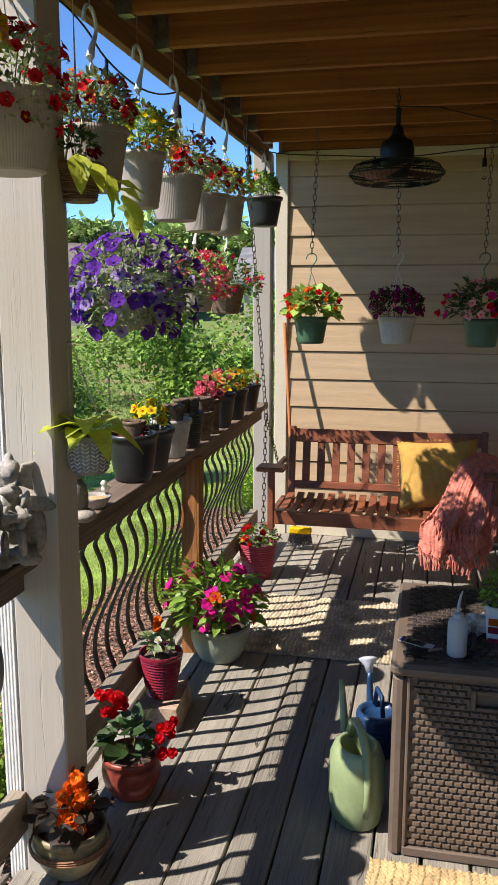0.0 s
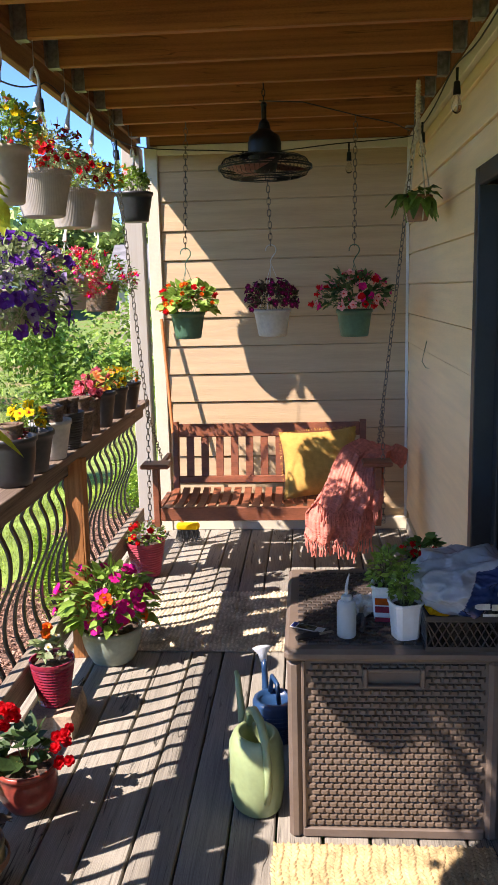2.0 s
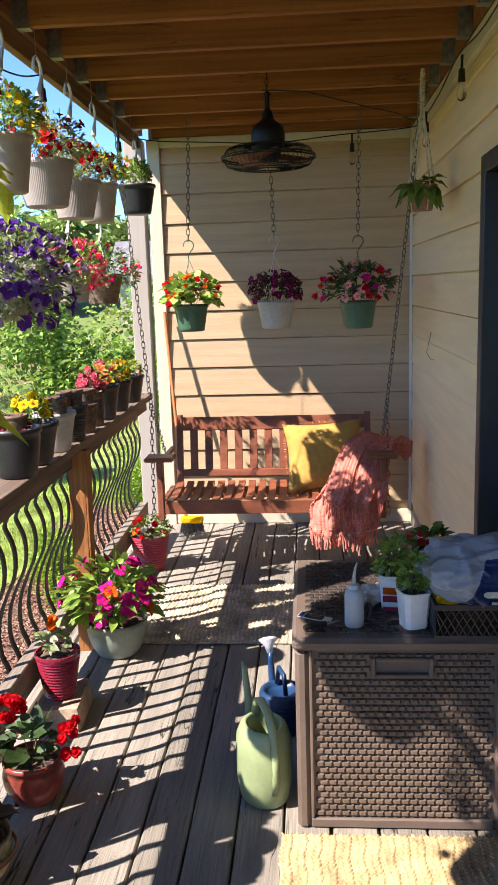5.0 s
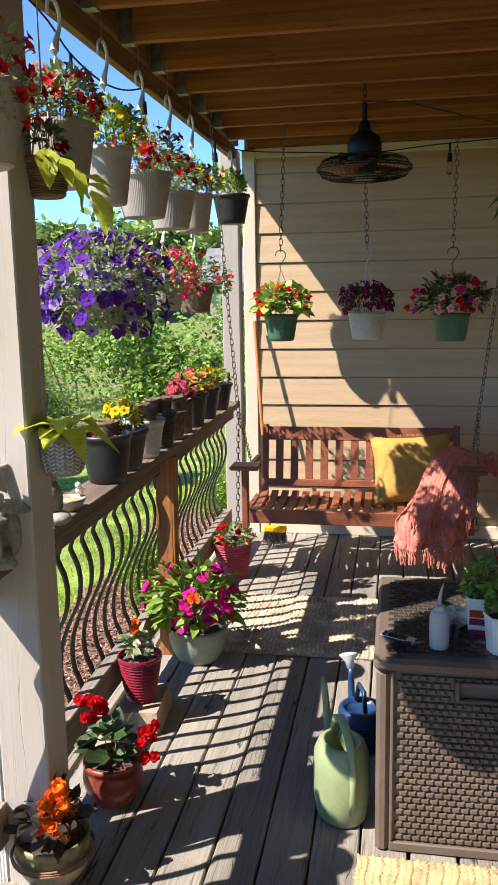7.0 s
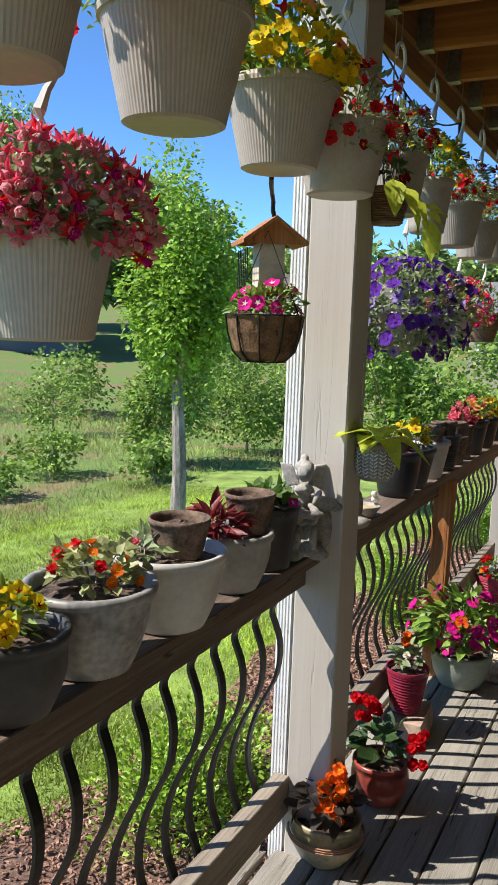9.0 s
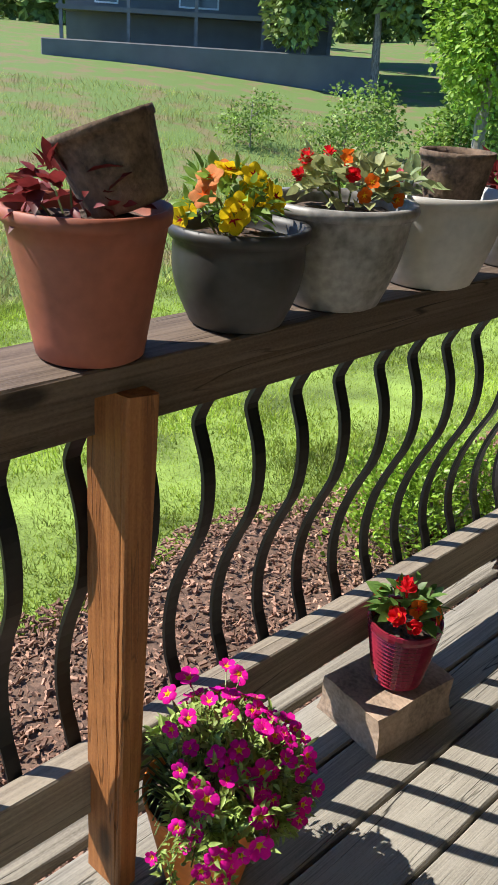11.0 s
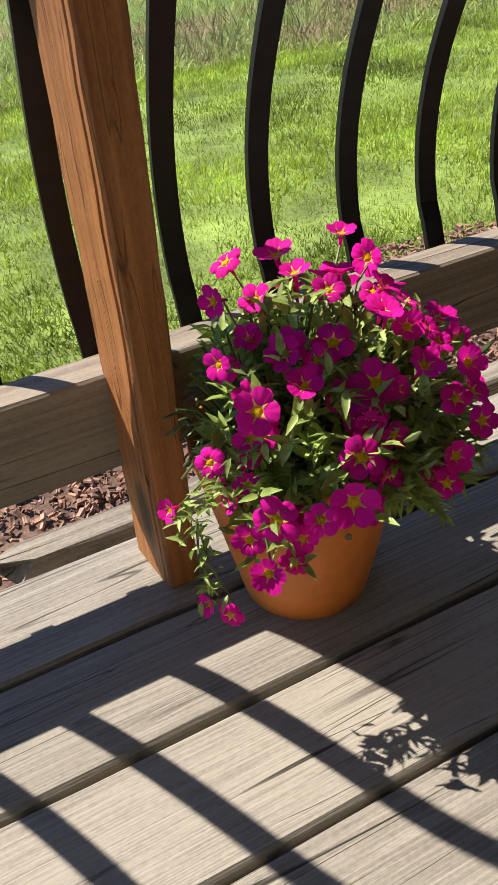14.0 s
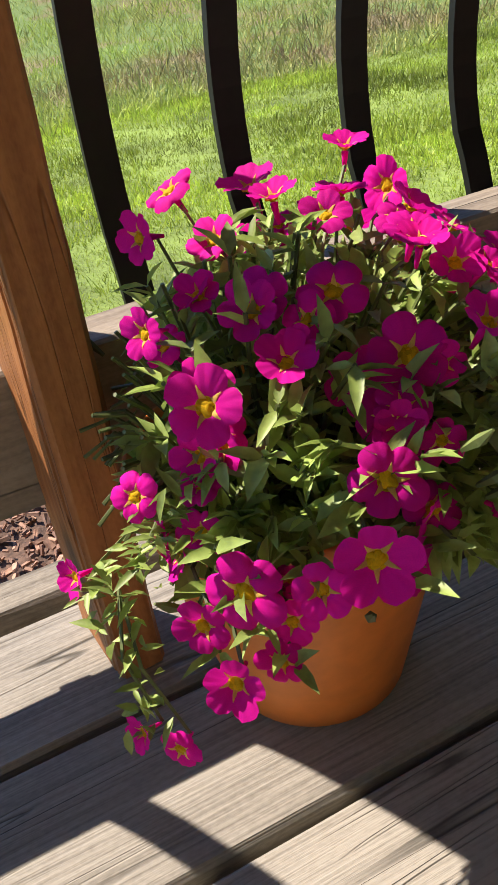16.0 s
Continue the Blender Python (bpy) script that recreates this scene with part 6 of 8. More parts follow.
for x, top, s in ((X0 - 0.075, (-1.0, 4.656, 2.592), -1), (X1 + 0.065, (0.585, 4.656, 2.592), 1)):
    j = Vector(top) + (Vector((x, 4.90, 0.98)) - Vector(top)) * 1.0
    c = part("chain", chain_mesh(top, j), None, th)
    part("chain", chain_mesh(j, (x, 4.824, 0.335)), None, th)
    part("chain", chain_mesh(j, (x, 5.286, 0.62)), None, th)
    part("eye_bolt", tube([(x + 0.012 * math.cos(k * math.tau / 10), 4.824, 0.33 + 0.012 * math.sin(k * math.tau / 10)) for k in range(10)], 0.003, 5, True), M["steel"], th)
    part("dowel", tube(((x - s * 0.012, 4.824, 0.335), (x - s * 0.05, 4.824, 0.335)), 0.014, 10), W, th)

# Cushion
bm = bmesh.new()
N = 18
grid = {}
for side in (1, -1):
    for i in range(N + 1):
        for j in range(N + 1):
            u, v = 2 * i / N - 1, 2 * j / N - 1
            if side == -1 and (i in (0, N) or j in (0, N)):
                continue
            pin = 1 - 0.09 * (abs(u * v)) ** 1.5
            bulge = 0.075 * ((1 - u ** 4) * (1 - v ** 4)) ** 0.55
            z = side * bulge + 0.006 * noise.noise((u * 2.3, v * 2.3, side * 4))
            su = 1 + 0.05 * u * u * v * v
            grid[(side, i, j)] = bm.verts.new((u * 0.215 * su * (1 - 0.05 * (1 - v * v)), v * 0.19 * su * (1 - 0.05 * (1 - u * u)), z))
for side in (1, -1):
    for i in range(N):
        for j in range(N):
            q = [grid.get((side, a, b)) or grid[(1, a, b)] for a, b in ((i, j), (i + 1, j), (i + 1, j + 1), (i, j + 1))]
            bm.faces.new(q if side == 1 else q[::-1])
cush = thing("throw_pillow", "mustard yellow square cushion with a fringed edge", "pillow", (0.062, 5.15, 0.645))
cush.matrix_basis = pose(0.075, 5.12, 0.615, 72, -3, 4) @ Matrix.Diagonal((1.05, 1.05, 1.05, 1))
part("cover", bm, M["mustard"], cush, smooth=True)
fr = []
rf = random.Random(4)
for k in range(420):
    e, s = k % 4, rf.uniform(-1, 1)
    p = {0: (s, -1), 1: (s, 1), 2: (-1, s), 3: (1, s)}[e]
    fr.append((Vector((p[0] * 0.216, p[1] * 0.191, rf.uniform(-0.004, 0.004))), Vector((p[0] + rf.uniform(-0.4, 0.4), p[1] + rf.uniform(-0.4, 0.4), rf.uniform(-0.5, 0.5))) if True else None, rf.uniform(0, 3), rf.uniform(0.008, 0.018), 0.18))
part("fringe", scatter("fringe", BLADE_V, BLADE_F, fr, M["mustard"]), None, cush)

# Knitted throw over the arm: an upper fold and the layer under it, both fringed
UPPER = (((0.499, 5.202, 0.6), (0.478, 5.154, 0.7), (0.42, 5.058, 0.735), (0.347, 4.962, 0.7), (0.289, 4.866, 0.585), (0.247, 4.776, 0.485), (0.226, 4.74, 0.415)), (0.10, 0.115, 0.12, 0.13, 0.15, 0.17, 0.175))
UNDER = (((0.263, 4.866, 0.53), (0.226, 4.784, 0.455), (0.194, 4.756, 0.37), (0.173, 4.74, 0.285), (0.163, 4.734, 0.235)), (0.16, 0.185, 0.195, 0.195, 0.19))


def throw_point(u, v, way):
    """u across, v along the fold."""
    path, wid = way
    s = v * (len(path) - 1)
    i = min(int(s), len(path) - 2)
    f = s - i
    c = Vector(path[i]).lerp(Vector(path[i + 1]), f)
    w = wid[i] + (wid[i + 1] - wid[i]) * f
    fold = 0.02 * math.sin(u * 7 + v * 2.5) + 0.012 * math.sin(u * 15 + v * 5) + 0.02 * noise.noise((u * 3, v * 4, len(path)))
    return c + Vector((u * w + 0.012 * math.sin(v * 9), fold * (0.4 + 0.6 * v) - 0.02 * (1 - u * u), fold * 0.5 - 0.03 * u * (1 - v) + 0.03 * u * u * v))


blanket = thing("throw_blanket", "salmon pink knitted throw draped over the swing arm", "blanket", (0, 0, 0))
rf = random.Random(14)
for way, NV, ln in ((UPPER, 110, 0.085), (UNDER, 60, 0.085)):
    bm = bmesh.new()
    NU = 72
    rows = []
    for j in range(NV + 1):
        row = []
        for i in range(NU + 1):
            u, v = 2 * i / NU - 1, j / NV
            rib = 0.0045 * abs(math.sin(i * math.pi / 4)) + 0.0018 * math.sin(j * math.pi / 1.5 + (i // 4) * 1.3)
            row.append(bm.verts.new(throw_point(u, v, way) + Vector((0, -1, 0.4)) * rib))
        rows.append(row)
    for A, B in zip(rows, rows[1:]):
        for i in range(NU):
            bm.faces.new((A[i], A[i + 1], B[i + 1], B[i]))
    cloth = part("cloth", bm, M["salmon"], blanket, smooth=True)
    sol = cloth.modifiers.new("thick", "SOLIDIFY")
    sol.thickness = 0.006
    bm = bmesh.new()
    for k in range(46):
        u = -1 + 2 * (k + rf.uniform(-0.3, 0.3)) / 45
        p = throw_point(u, 1.0, way) + Vector((0, -0.012, 0.006))
        q = p + Vector((rf.uniform(-0.014, 0.014), rf.uniform(-0.016, 0.0), -ln * rf.uniform(0.75, 1.15)))
        m = (p + q) / 2 + Vector((rf.uniform(-0.006, 0.006), -0.008, 0))
        add_tube(bm, (p, p * 0.75 + q * 0.25, m, q), 0.0034, 5, False, [0.0055, 0.0035, 0.004, 0.005])
    tagged(part("tassel", bm, M["salmon"], blanket, "twisted yarn tassels"), kind="stuff")

# ---- cage fan ----
fan = thing("ceiling_fan", "black caged outdoor ceiling fan", "fan", (-0.18, 4.236, 2.222))
bm = bmesh.new()
for k in range(56):
    a = math.tau * k / 56
    add_tube(bm, [(q * math.cos(a + tw), q * math.sin(a + tw), z) for q, z, tw in ((0.05, 0.05, 0), (0.12, 0.052, 0.02), (0.195, 0.036, 0.04), (0.217, 0.0, 0.05), (0.195, -0.036, 0.04), (0.12, -0.05, 0.02), (0.05, -0.052, 0))], 0.0013, 3)
for q, z, w in ((0.219, 0.004, 0.004), (0.219, -0.006, 0.004), (0.12, 0.053, 0.002), (0.12, -0.051, 0.002), (0.052, -0.052, 0.003), (0.17, 0.046, 0.0018), (0.17, -0.044, 0.0018)):
    add_tube(bm, [(q * math.cos(k * math.tau / 40), q * math.sin(k * math.tau / 40), z) for k in range(40)], w, 5, True)
tagged(part("cage", bm, M["black"], fan, "black wire cage"), kind="stuff")
part("motor", lathe([(0, 0.17), (0.03, 0.17), (0.045, 0.155), (0.07, 0.14), (0.078, 0.11), (0.078, 0.05), (0.06, 0.02), (0.05, -0.02), (0, -0.03)], 28), M["black"], fan, smooth=True)
for k in range(3):
    a = math.tau * k / 3 + 0.4
    bm = bmesh.new()
    rows = []
    for q, w, tw in ((0.05, 0.03, 0.5), (0.1, 0.06, 0.4), (0.15, 0.07, 0.3), (0.19, 0.055, 0.25)):
        rows.append([bm.verts.new((q * math.cos(a) - s * w * math.sin(a), q * math.sin(a) + s * w * math.cos(a), s * w * tw + d)) for s, d in ((-1, 0), (1, 0), (1, 0.003), (-1, 0.003))])
    for A, B in zip(rows, rows[1:]):
        for q in range(4):
            bm.faces.new((A[q], A[(q + 1) % 4], B[(q + 1) % 4], B[q]))
    bm.faces.new(rows[-1])
    part("blade", bm, M["fan_blade"], fan, "reddish brown fan blade")
part("stem", lathe([(0, 0.17), (0.03, 0.17), (0.024, 0.2), (0.012, 0.215), (0.012, 0.27), (0.016, 0.28), (0.01, 0.29), (0, 0.29)], 14), M["black"], fan)
part("chain", chain_mesh((0, 0, 0.29), (0, 0, 0.373), 0.03, 0.003, mat=M["black"]), None, fan)

# ---- baskets hung before the end wall ----
WALLH = "hanging baskets before the end wall"


def wall_basket(label, x, z, rb, rt, h, mat, spec, seed, ch_top, hook_mat):
    th = thing("hanging_basket", label, "hanging basket", (x, 5.06, z), 0, WALLH)
    pot_of(th, M[mat], rb, rt, h, lip=0.005)
    spray(th, seed, **spec)
    bm = bmesh.new()
    for k in range(3):
        a = math.tau * k / 3 + 0.3
        add_tube(bm, ((rt * math.cos(a), rt * math.sin(a), h), (0.003 * math.cos(a), 0.003 * math.sin(a), h + 0.25)), 0.0018, 4)
    pts = hook_points((0, 0, h + 0.365), 0.03, 1, (1, 0)) + [Vector((0, 0, h + 0.25))]
    add_tube(bm, pts, 0.0035, 6)
    part("hanger", bm, M[hook_mat], th, "wire hanger with a curved hook")
    part("chain", chain_mesh((ch_top[0], 0, ch_top[1]), (0, 0, h + 0.36)), None, th)
    return th


wall_basket("green hanging pot with red begonias and bright leaves", -0.69, 1.385, 0.075, 0.098, 0.155, "pot_green",
            dome((0, 0, 0.2), (0.16, 0.15, 0.12), "leaf_light", 230, 0.055, width=0.95, low=-0.3, blooms=(("begonia_red", 26, 0.022), ("begonia_orange", 16, 0.02))), 401, (0.03, JOIST_Z - 1.385), "pot_green")
wall_basket("cream hanging pot with dark wine-purple flowers", -0.195, 1.39, 0.08, 0.104, 0.155, "pot_light",
            dome((0, 0, 0.21), (0.17, 0.16, 0.12), "leaf_bronze", 420, 0.032, low=-0.4, blooms=(("wine", 70, 0.02), ("petunia_pink", 4, 0.012))), 402, (-0.02, JOIST_Z - 1.39), "wire")
wall_basket("green hanging pot with pink and red impatiens", 0.281, 1.378, 0.08, 0.1, 0.155, "pot_green",
            dome((0, 0, 0.22), (0.205, 0.18, 0.13), "leaf_dark", 380, 0.05, low=-0.4, blooms=(("star_white", 26, 0.026), ("impatiens", 14, 0.024), ("begonia_red", 14, 0.026))), 403, (0.01, JOIST_Z - 1.378), "pot_green")

th = thing("hanging_planter", "terracotta pot with green pothos in macrame hanger", "hanging planter", (0.53, 4.25, 1.957))
pot_of(th, M["pot_clay2"], 0.05, 0.068, 0.115, lip=0.004)
bm = bmesh.new()
for k in range(4):
    a = math.tau * k / 4 + 0.4
    add_tube(bm, ((0.05 * math.cos(a), 0.05 * math.sin(a), 0.0), (0.071 * math.cos(a), 0.071 * math.sin(a), 0.115), (0.012 * math.cos(a), 0.012 * math.sin(a), 0.40), (0.006 * math.cos(a), 0.006 * math.sin(a), 0.46)), 0.004, 5)
add_tube(bm, [(0.011 * math.cos(k * 0.9), 0.011 * math.sin(k * 0.9), 0.455 + k * 0.0021) for k in range(74)], 0.0035, 5)
add_tube(bm, ((0, 0, 0.45), (0, 0, 0.625)), 0.01, 6)
part("macrame", bm, M["cord"], th, "cream knotted macrame cords")
part("hook", tube(((0, 0, 0.634), (0, 0, 0.615), (0, 0.012, 0.605)), 0.003, 5), M["black"], th)
rl = random.Random(8)
for k in range(22):
    a = math.tau * k / 22 * 1.0 + rl.uniform(-0.2, 0.2)
    s = rl.uniform(-1.2, 0.7)
    big_leaf(th, (0.045 * math.cos(a), 0.045 * math.sin(a), 0.12 + 0.03 * max(0, s)), (math.cos(a), math.sin(a), s), rl.uniform(0.075, 0.11), 0.065, M["leaf_mid"], rl, 0.5)

# ---- string lights ----
lights = thing("string_lights", "black string lights with clear bulbs", "string lights", (0, 0, 0))
route = [(-1.095, -0.5, 2.555), (-1.105, 1, 2.545), (-1.105, 1.75, 2.535), (-1.105, 2.2, 2.48), (-1.105, 2.6, 2.525), (-1.09, 2.78, 2.496), (-1.09, 2.96, 2.445), (-1.09, 3.25, 2.427), (-1.09, 3.515, 2.456), (-1.09, 3.77, 2.52), (-1.09, 3.9, 2.555), (-1.085, 4.24, 2.54), (-1.065, 4.944, 2.515), (-0.995, 5.576, 2.55), (-0.6, 5.598, 2.525), (-0.2, 5.598, 2.505), (0.2, 5.598, 2.535), (0.62, 5.576, 2.555),
         (0.635, 5.053, 2.505), (0.64, 4.508, 2.515), (0.64, 3.963, 2.56), (0.64, 3.418, 2.525), (0.64, 2.546, 2.555), (0.64, 1, 2.525)]
fine = []
for i in range(len(route) - 1):
    p0, p1, p2, p3 = (Vector(route[max(0, min(len(route) - 1, i + d))]) for d in (-1, 0, 1, 2))
    for s in (0, 0.25, 0.5, 0.75):
        fine.append(0.5 * (2 * p1 + (p2 - p0) * s + (2 * p0 - 5 * p1 + 4 * p2 - p3) * s * s + (3 * p1 - p0 - 3 * p2 + p3) * s ** 3))
part("cable", tube(fine, 0.0035, 6), M["black"], lights)
part("cable", tube(((-0.195, 4.17, 2.505), (0, 4.399, 2.54), (0.3, 4.726, 2.525), (0.5, 5.053, 2.545), (0.63, 5.38, 2.555)), 0.003, 6), M["black"], lights)
for p in ((-1.105, 2.2, 2.48), (-1.09, 2.96, 2.445), (-1.09, 3.77, 2.52), (-1.065, 5.075, 2.515), (0.28, 5.593, 2.535), (0.635, 4.889, 2.515), (0.64, 3.876, 2.54), (-0.38, 5.598, 2.515)):
    s = part("socket", lathe([(0, 0), (0.006, 0), (0.006, -0.05), (0.013, -0.055), (0.015, -0.09), (0.016, -0.105), (0.012, -0.106), (0, -0.104)], 14), M["black"], lights, "black rubber lamp socket")
    s.matrix_basis = pose(*p)
    b = part("bulb", lathe([(0.011, -0.106), (0.013, -0.12), (0.02, -0.14), (0.0215, -0.155), (0.016, -0.172), (0.006, -0.18), (0, -0.181)], 16), M["bulb"], s, "clear unlit glass bulb", smooth=True)

# ---- deck box and what lies on it ----
BX0, BX1, BY0, BY1, BH = -0.064, 0.565, 2.46, 3.165, 0.582
deck_box = thing("deck_box", "brown resin wicker deck storage box, closed", "storage box", (0, 0, 0))
part("body", box(BX0 + 0.02, BX1 - 0.02, BY0 + 0.018, BY1 - 0.012, 0.012, BH, 0.004), M["resin"], deck_box)
for x in (BX0, BX1 - 0.04):
    for y in (BY0, BY1 - 0.045):
        part("corner_post", box(x, x + 0.04, y, y + 0.045, 0.0, BH + 0.001, 0.012), M["resin_plain"], deck_box)
part("base_rim", box(BX0 + 0.041, BX1 - 0.041, BY0 + 0.004, BY0 + 0.03, 0.004, 0.035, 0.004), M["resin_plain"], deck_box)
part("panel_frame", box(BX0 + 0.041, BX0 + 0.052, BY0 + 0.003, BY0 + 0.02, 0.036, BH - 0.001, 0.003), M["resin_plain"], deck_box)
weave = bmesh.new()
PX, PZ = 0.0255, 0.0205
for row in range(26):
    z = 0.04 + row * PZ
    for col in range(22):
        x = BX0 + 0.058 + col * PX + (PX / 2 if row % 2 else 0)
        if x > BX1 - 0.05 - PX * 0.5:
            continue
        if 0.155 < x + PX / 2 < 0.345 and 0.497 < z + PZ / 2 < 0.56:
            continue
        vs = []
        for yy, inset in ((BY0 + 0.0185, 0.0), (BY0 + 0.009, 0.0045)):
            vs.append([weave.verts.new(q) for q in ((x + inset * 1.6 - 0.002, yy, z + inset * 0.5 + 0.002), (x + PX + 0.001 - inset * 1.6, yy, z + inset * 0.5 + 0.002),
                                                    (x + PX + 0.001 - inset * 1.6, yy, z + PZ - 0.004 - inset * 0.5), (x + inset * 1.6 - 0.002, yy, z + PZ - 0.004 - inset * 0.5))])
        weave.faces.new(vs[1])
        for q in range(4):
            weave.faces.new((vs[0][q], vs[0][(q + 1) % 4], vs[1][(q + 1) % 4], vs[1][q]))
tagged(part("weave", weave, M["resin"], deck_box, "raised wicker-pattern strands"), kind="stuff")
hd = bmesh.new()
add_box(hd, 0.158, 0.172, BY0 - 0.002, BY0 + 0.018, 0.50, 0.56, 0.003)
add_box(hd, 0.326, 0.340, BY0 - 0.002, BY0 + 0.018, 0.50, 0.56, 0.003)
add_box(hd, 0.1725, 0.3255, BY0 - 0.002, BY0 + 0.018, 0.548, 0.56, 0.003)
add_box(hd, 0.1725, 0.3255, BY0 - 0.002, BY0 + 0.018, 0.50, 0.508, 0.003)
part("handle", hd, M["resin_plain"], deck_box, "recessed moulded handle")
lid = bmesh.new()
add_box(lid, BX0 - 0.008, BX1 + 0.008, BY0 - 0.012, BY1 + 0.005, BH + 0.002, BH + 0.04, 0.012)
lid_ob = part("lid", lid, M["resin_plain"], deck_box)
lw = bmesh.new()
for row in range(26):
    for col in range(18):
        x, y = BX0 + 0.03 + col * 0.0315 + (0.0158 if row % 2 else 0), BY0 + 0.03 + row * 0.0245
        if x > BX1 - 0.06 or y > BY1 - 0.045:
            continue
        vs = []
        for zz, i in ((BH + 0.0395, 0), (BH + 0.0445, 0.003)):
            vs.append([lw.verts.new(q) for q in ((x + i, y + i, zz), (x + 0.0295 - i, y + i, zz), (x + 0.0295 - i, y + 0.0215 - i, zz), (x + i, y + 0.0215 - i, zz))])
        lw.faces.new(vs[1])
        for q in range(4):
            lw.faces.new((vs[0][q], vs[0][(q + 1) % 4], vs[1][(q + 1) % 4], vs[1][q]))
tagged(part("lid_weave", lw, M["resin_dark"], lid_ob, "dark woven-pattern lid surface"), kind="stuff")
TOP = BH + 0.045

th = thing("squeeze_bottle", "translucent white squeeze bottle with a bent spout", "bottle", (0.115, 2.545, TOP))
part("bottle_body", lathe([(0, 0), (0.026, 0), (0.029, 0.004), (0.029, 0.095), (0.026, 0.108), (0.014, 0.116), (0.0, 0.117)], 24), M["milky"], th, smooth=True)
part("cap", lathe([(0.016, 0.112), (0.016, 0.128), (0.008, 0.132), (0, 0.133)], 18), M["milky"], th)
part("spout", tube(((0, 0, 0.13), (0.0, 0, 0.155), (0.004, 0, 0.178), (0.009, -0.002, 0.197)), 0.004, 8, False, [0.0055, 0.0048, 0.0038, 0.002]), M["milky"], th)
th = thing("plant_tag_card", "glossy plant label card lying on the lid", "card", (-0.005, 2.595, TOP))
th.matrix_basis = pose(0.0, 2.6, TOP + 0.001, 2, 3, -22)
part("card", box(-0.055, 0.05, -0.018, 0.018, 0.0, 0.0012), M["card_white"], th)
part("photo", box(-0.035, 0.025, -0.015, 0.015, 0.0016, 0.002), M["card_photo"], th, "dark printed picture")
part("stripe", box(-0.053, -0.038, -0.017, 0.017, 0.0016, 0.002), M["card_blue"], th, "blue printed end")
th = thing("garden_knife", "black-handled garden knife on the lid", "tool", (0, 0, 0))
part("handle", tube(((-0.035, 2.495, TOP + 0.012), (0.0, 2.515, TOP + 0.013), (0.03, 2.53, TOP + 0.011)), 0.011, 8, False, [0.008, 0.011, 0.008]), M["pot_black"], th)
part("blade", box(-0.005, 0.05, -0.007, 0.007, 0, 0.0015, 0, pose(0.03, 2.53, TOP + 0.01, 0, 0, 28)), M["steel"], th)
th = thing("pruning_shears", "black-handled pruning shears on the lid", "tool", (0, 0, 0))
for s in (-1, 1):
    part("handle", tube(((0.15 + s * 0.012, 2.565, TOP + 0.01), (0.155 + s * 0.016, 2.615, TOP + 0.012), (0.165 + s * 0.004, 2.66, TOP + 0.02)), 0.007, 8), M["pot_black"], th)
part("blade", box(-0.008, 0.008, 0, 0.06, 0, 0.004, 0.001, pose(0.165, 2.66, TOP + 0.02, 20, 0, -10)), M["steel"], th)
bm = bmesh.new()
bmesh.ops.create_icosphere(bm, subdivisions=3, radius=1)
for v in bm.verts:
    v.co = Vector((v.co.x * 0.05, v.co.y * 0.04, max(-0.9, v.co.z) * 0.032)) * (1 + 0.5 * noise.noise(v.co * 2.1) + 0.2 * noise.noise(v.co * 6))
wad = part("crumpled_wrapper", bm, M["foil"], None)
wad.matrix_basis = pose(0.178, 2.725, TOP + 0.03)
tagged(wad, "crumpled grey-white wrapper lying on the lid", "wrapper")


def square_pot(at, turn, label, seed, leaf, R, n, band):
    th = thing("nursery_pot", label, "plant pot", at, turn, "white nursery pots on the deck box")
    bm = bmesh.new()
    prev = None
    for z, w in ((0, 0.036), (0.1, 0.044), (0.103, 0.047), (0.112, 0.047), (0.112, 0.042), (0.09, 0.040)):
        ring = []
        for k in range(16):
            a = math.tau * k / 16 + math.pi / 16
            m = max(abs(math.cos(a)), abs(math.sin(a)))
            q = w / (m ** 0.75)
            ring.append(bm.verts.new((q * math.cos(a), q * math.sin(a), z)))
        if prev:
            for k in range(16):
                bm.faces.new((prev[k], prev[(k + 1) % 16], ring[(k + 1) % 16], ring[k]))
        else:
            bm.faces.new(ring[::-1])
        prev = ring
    bm.faces.new(prev)
    part("pot", bm, M["white"], th)
    part("soil", lathe([(0.04, 0.098), (0, 0.102)], 16), M["soil"], th)
    for k, (z, hgt, mm) in enumerate(band):
        part("printed_band", box(-0.03, 0.03, -0.0465, -0.0452, z, z + hgt), M[mm], th, "plain printed colour band")
    spray(th, seed, (0, 0, 0.15), R, M[leaf], n, 0.024, width=0.6, low=-0.5, stems=14)
    return th


square_pot((0.29, 2.545, TOP), 18, "white square nursery pot with leafy green seedling", 501, "leaf_light", (0.05, 0.05, 0.08), 230, ())
square_pot((0.245, 2.695, TOP), -8, "white nursery pot with red printed bands and greenery", 502, "leaf_light", (0.05, 0.05, 0.085), 200, ((0.03, 0.02, "pot_wine"), (0.055, 0.022, "p_orange"), (0.0, 0.014, "pot_wine")))
th = thing("plant_pot", "dark nursery pot with red begonia blooms", "plant pot", (0.40, 2.925, TOP))
pot_of(th, M["pot_black"], 0.05, 0.065, 0.12)
spray(th, 503, (0, 0, 0.13), (0.07, 0.07, 0.05), M["leaf_mid"], 110, 0.035, width=0.7, blooms=(("begonia_red", 9, 0.016),))

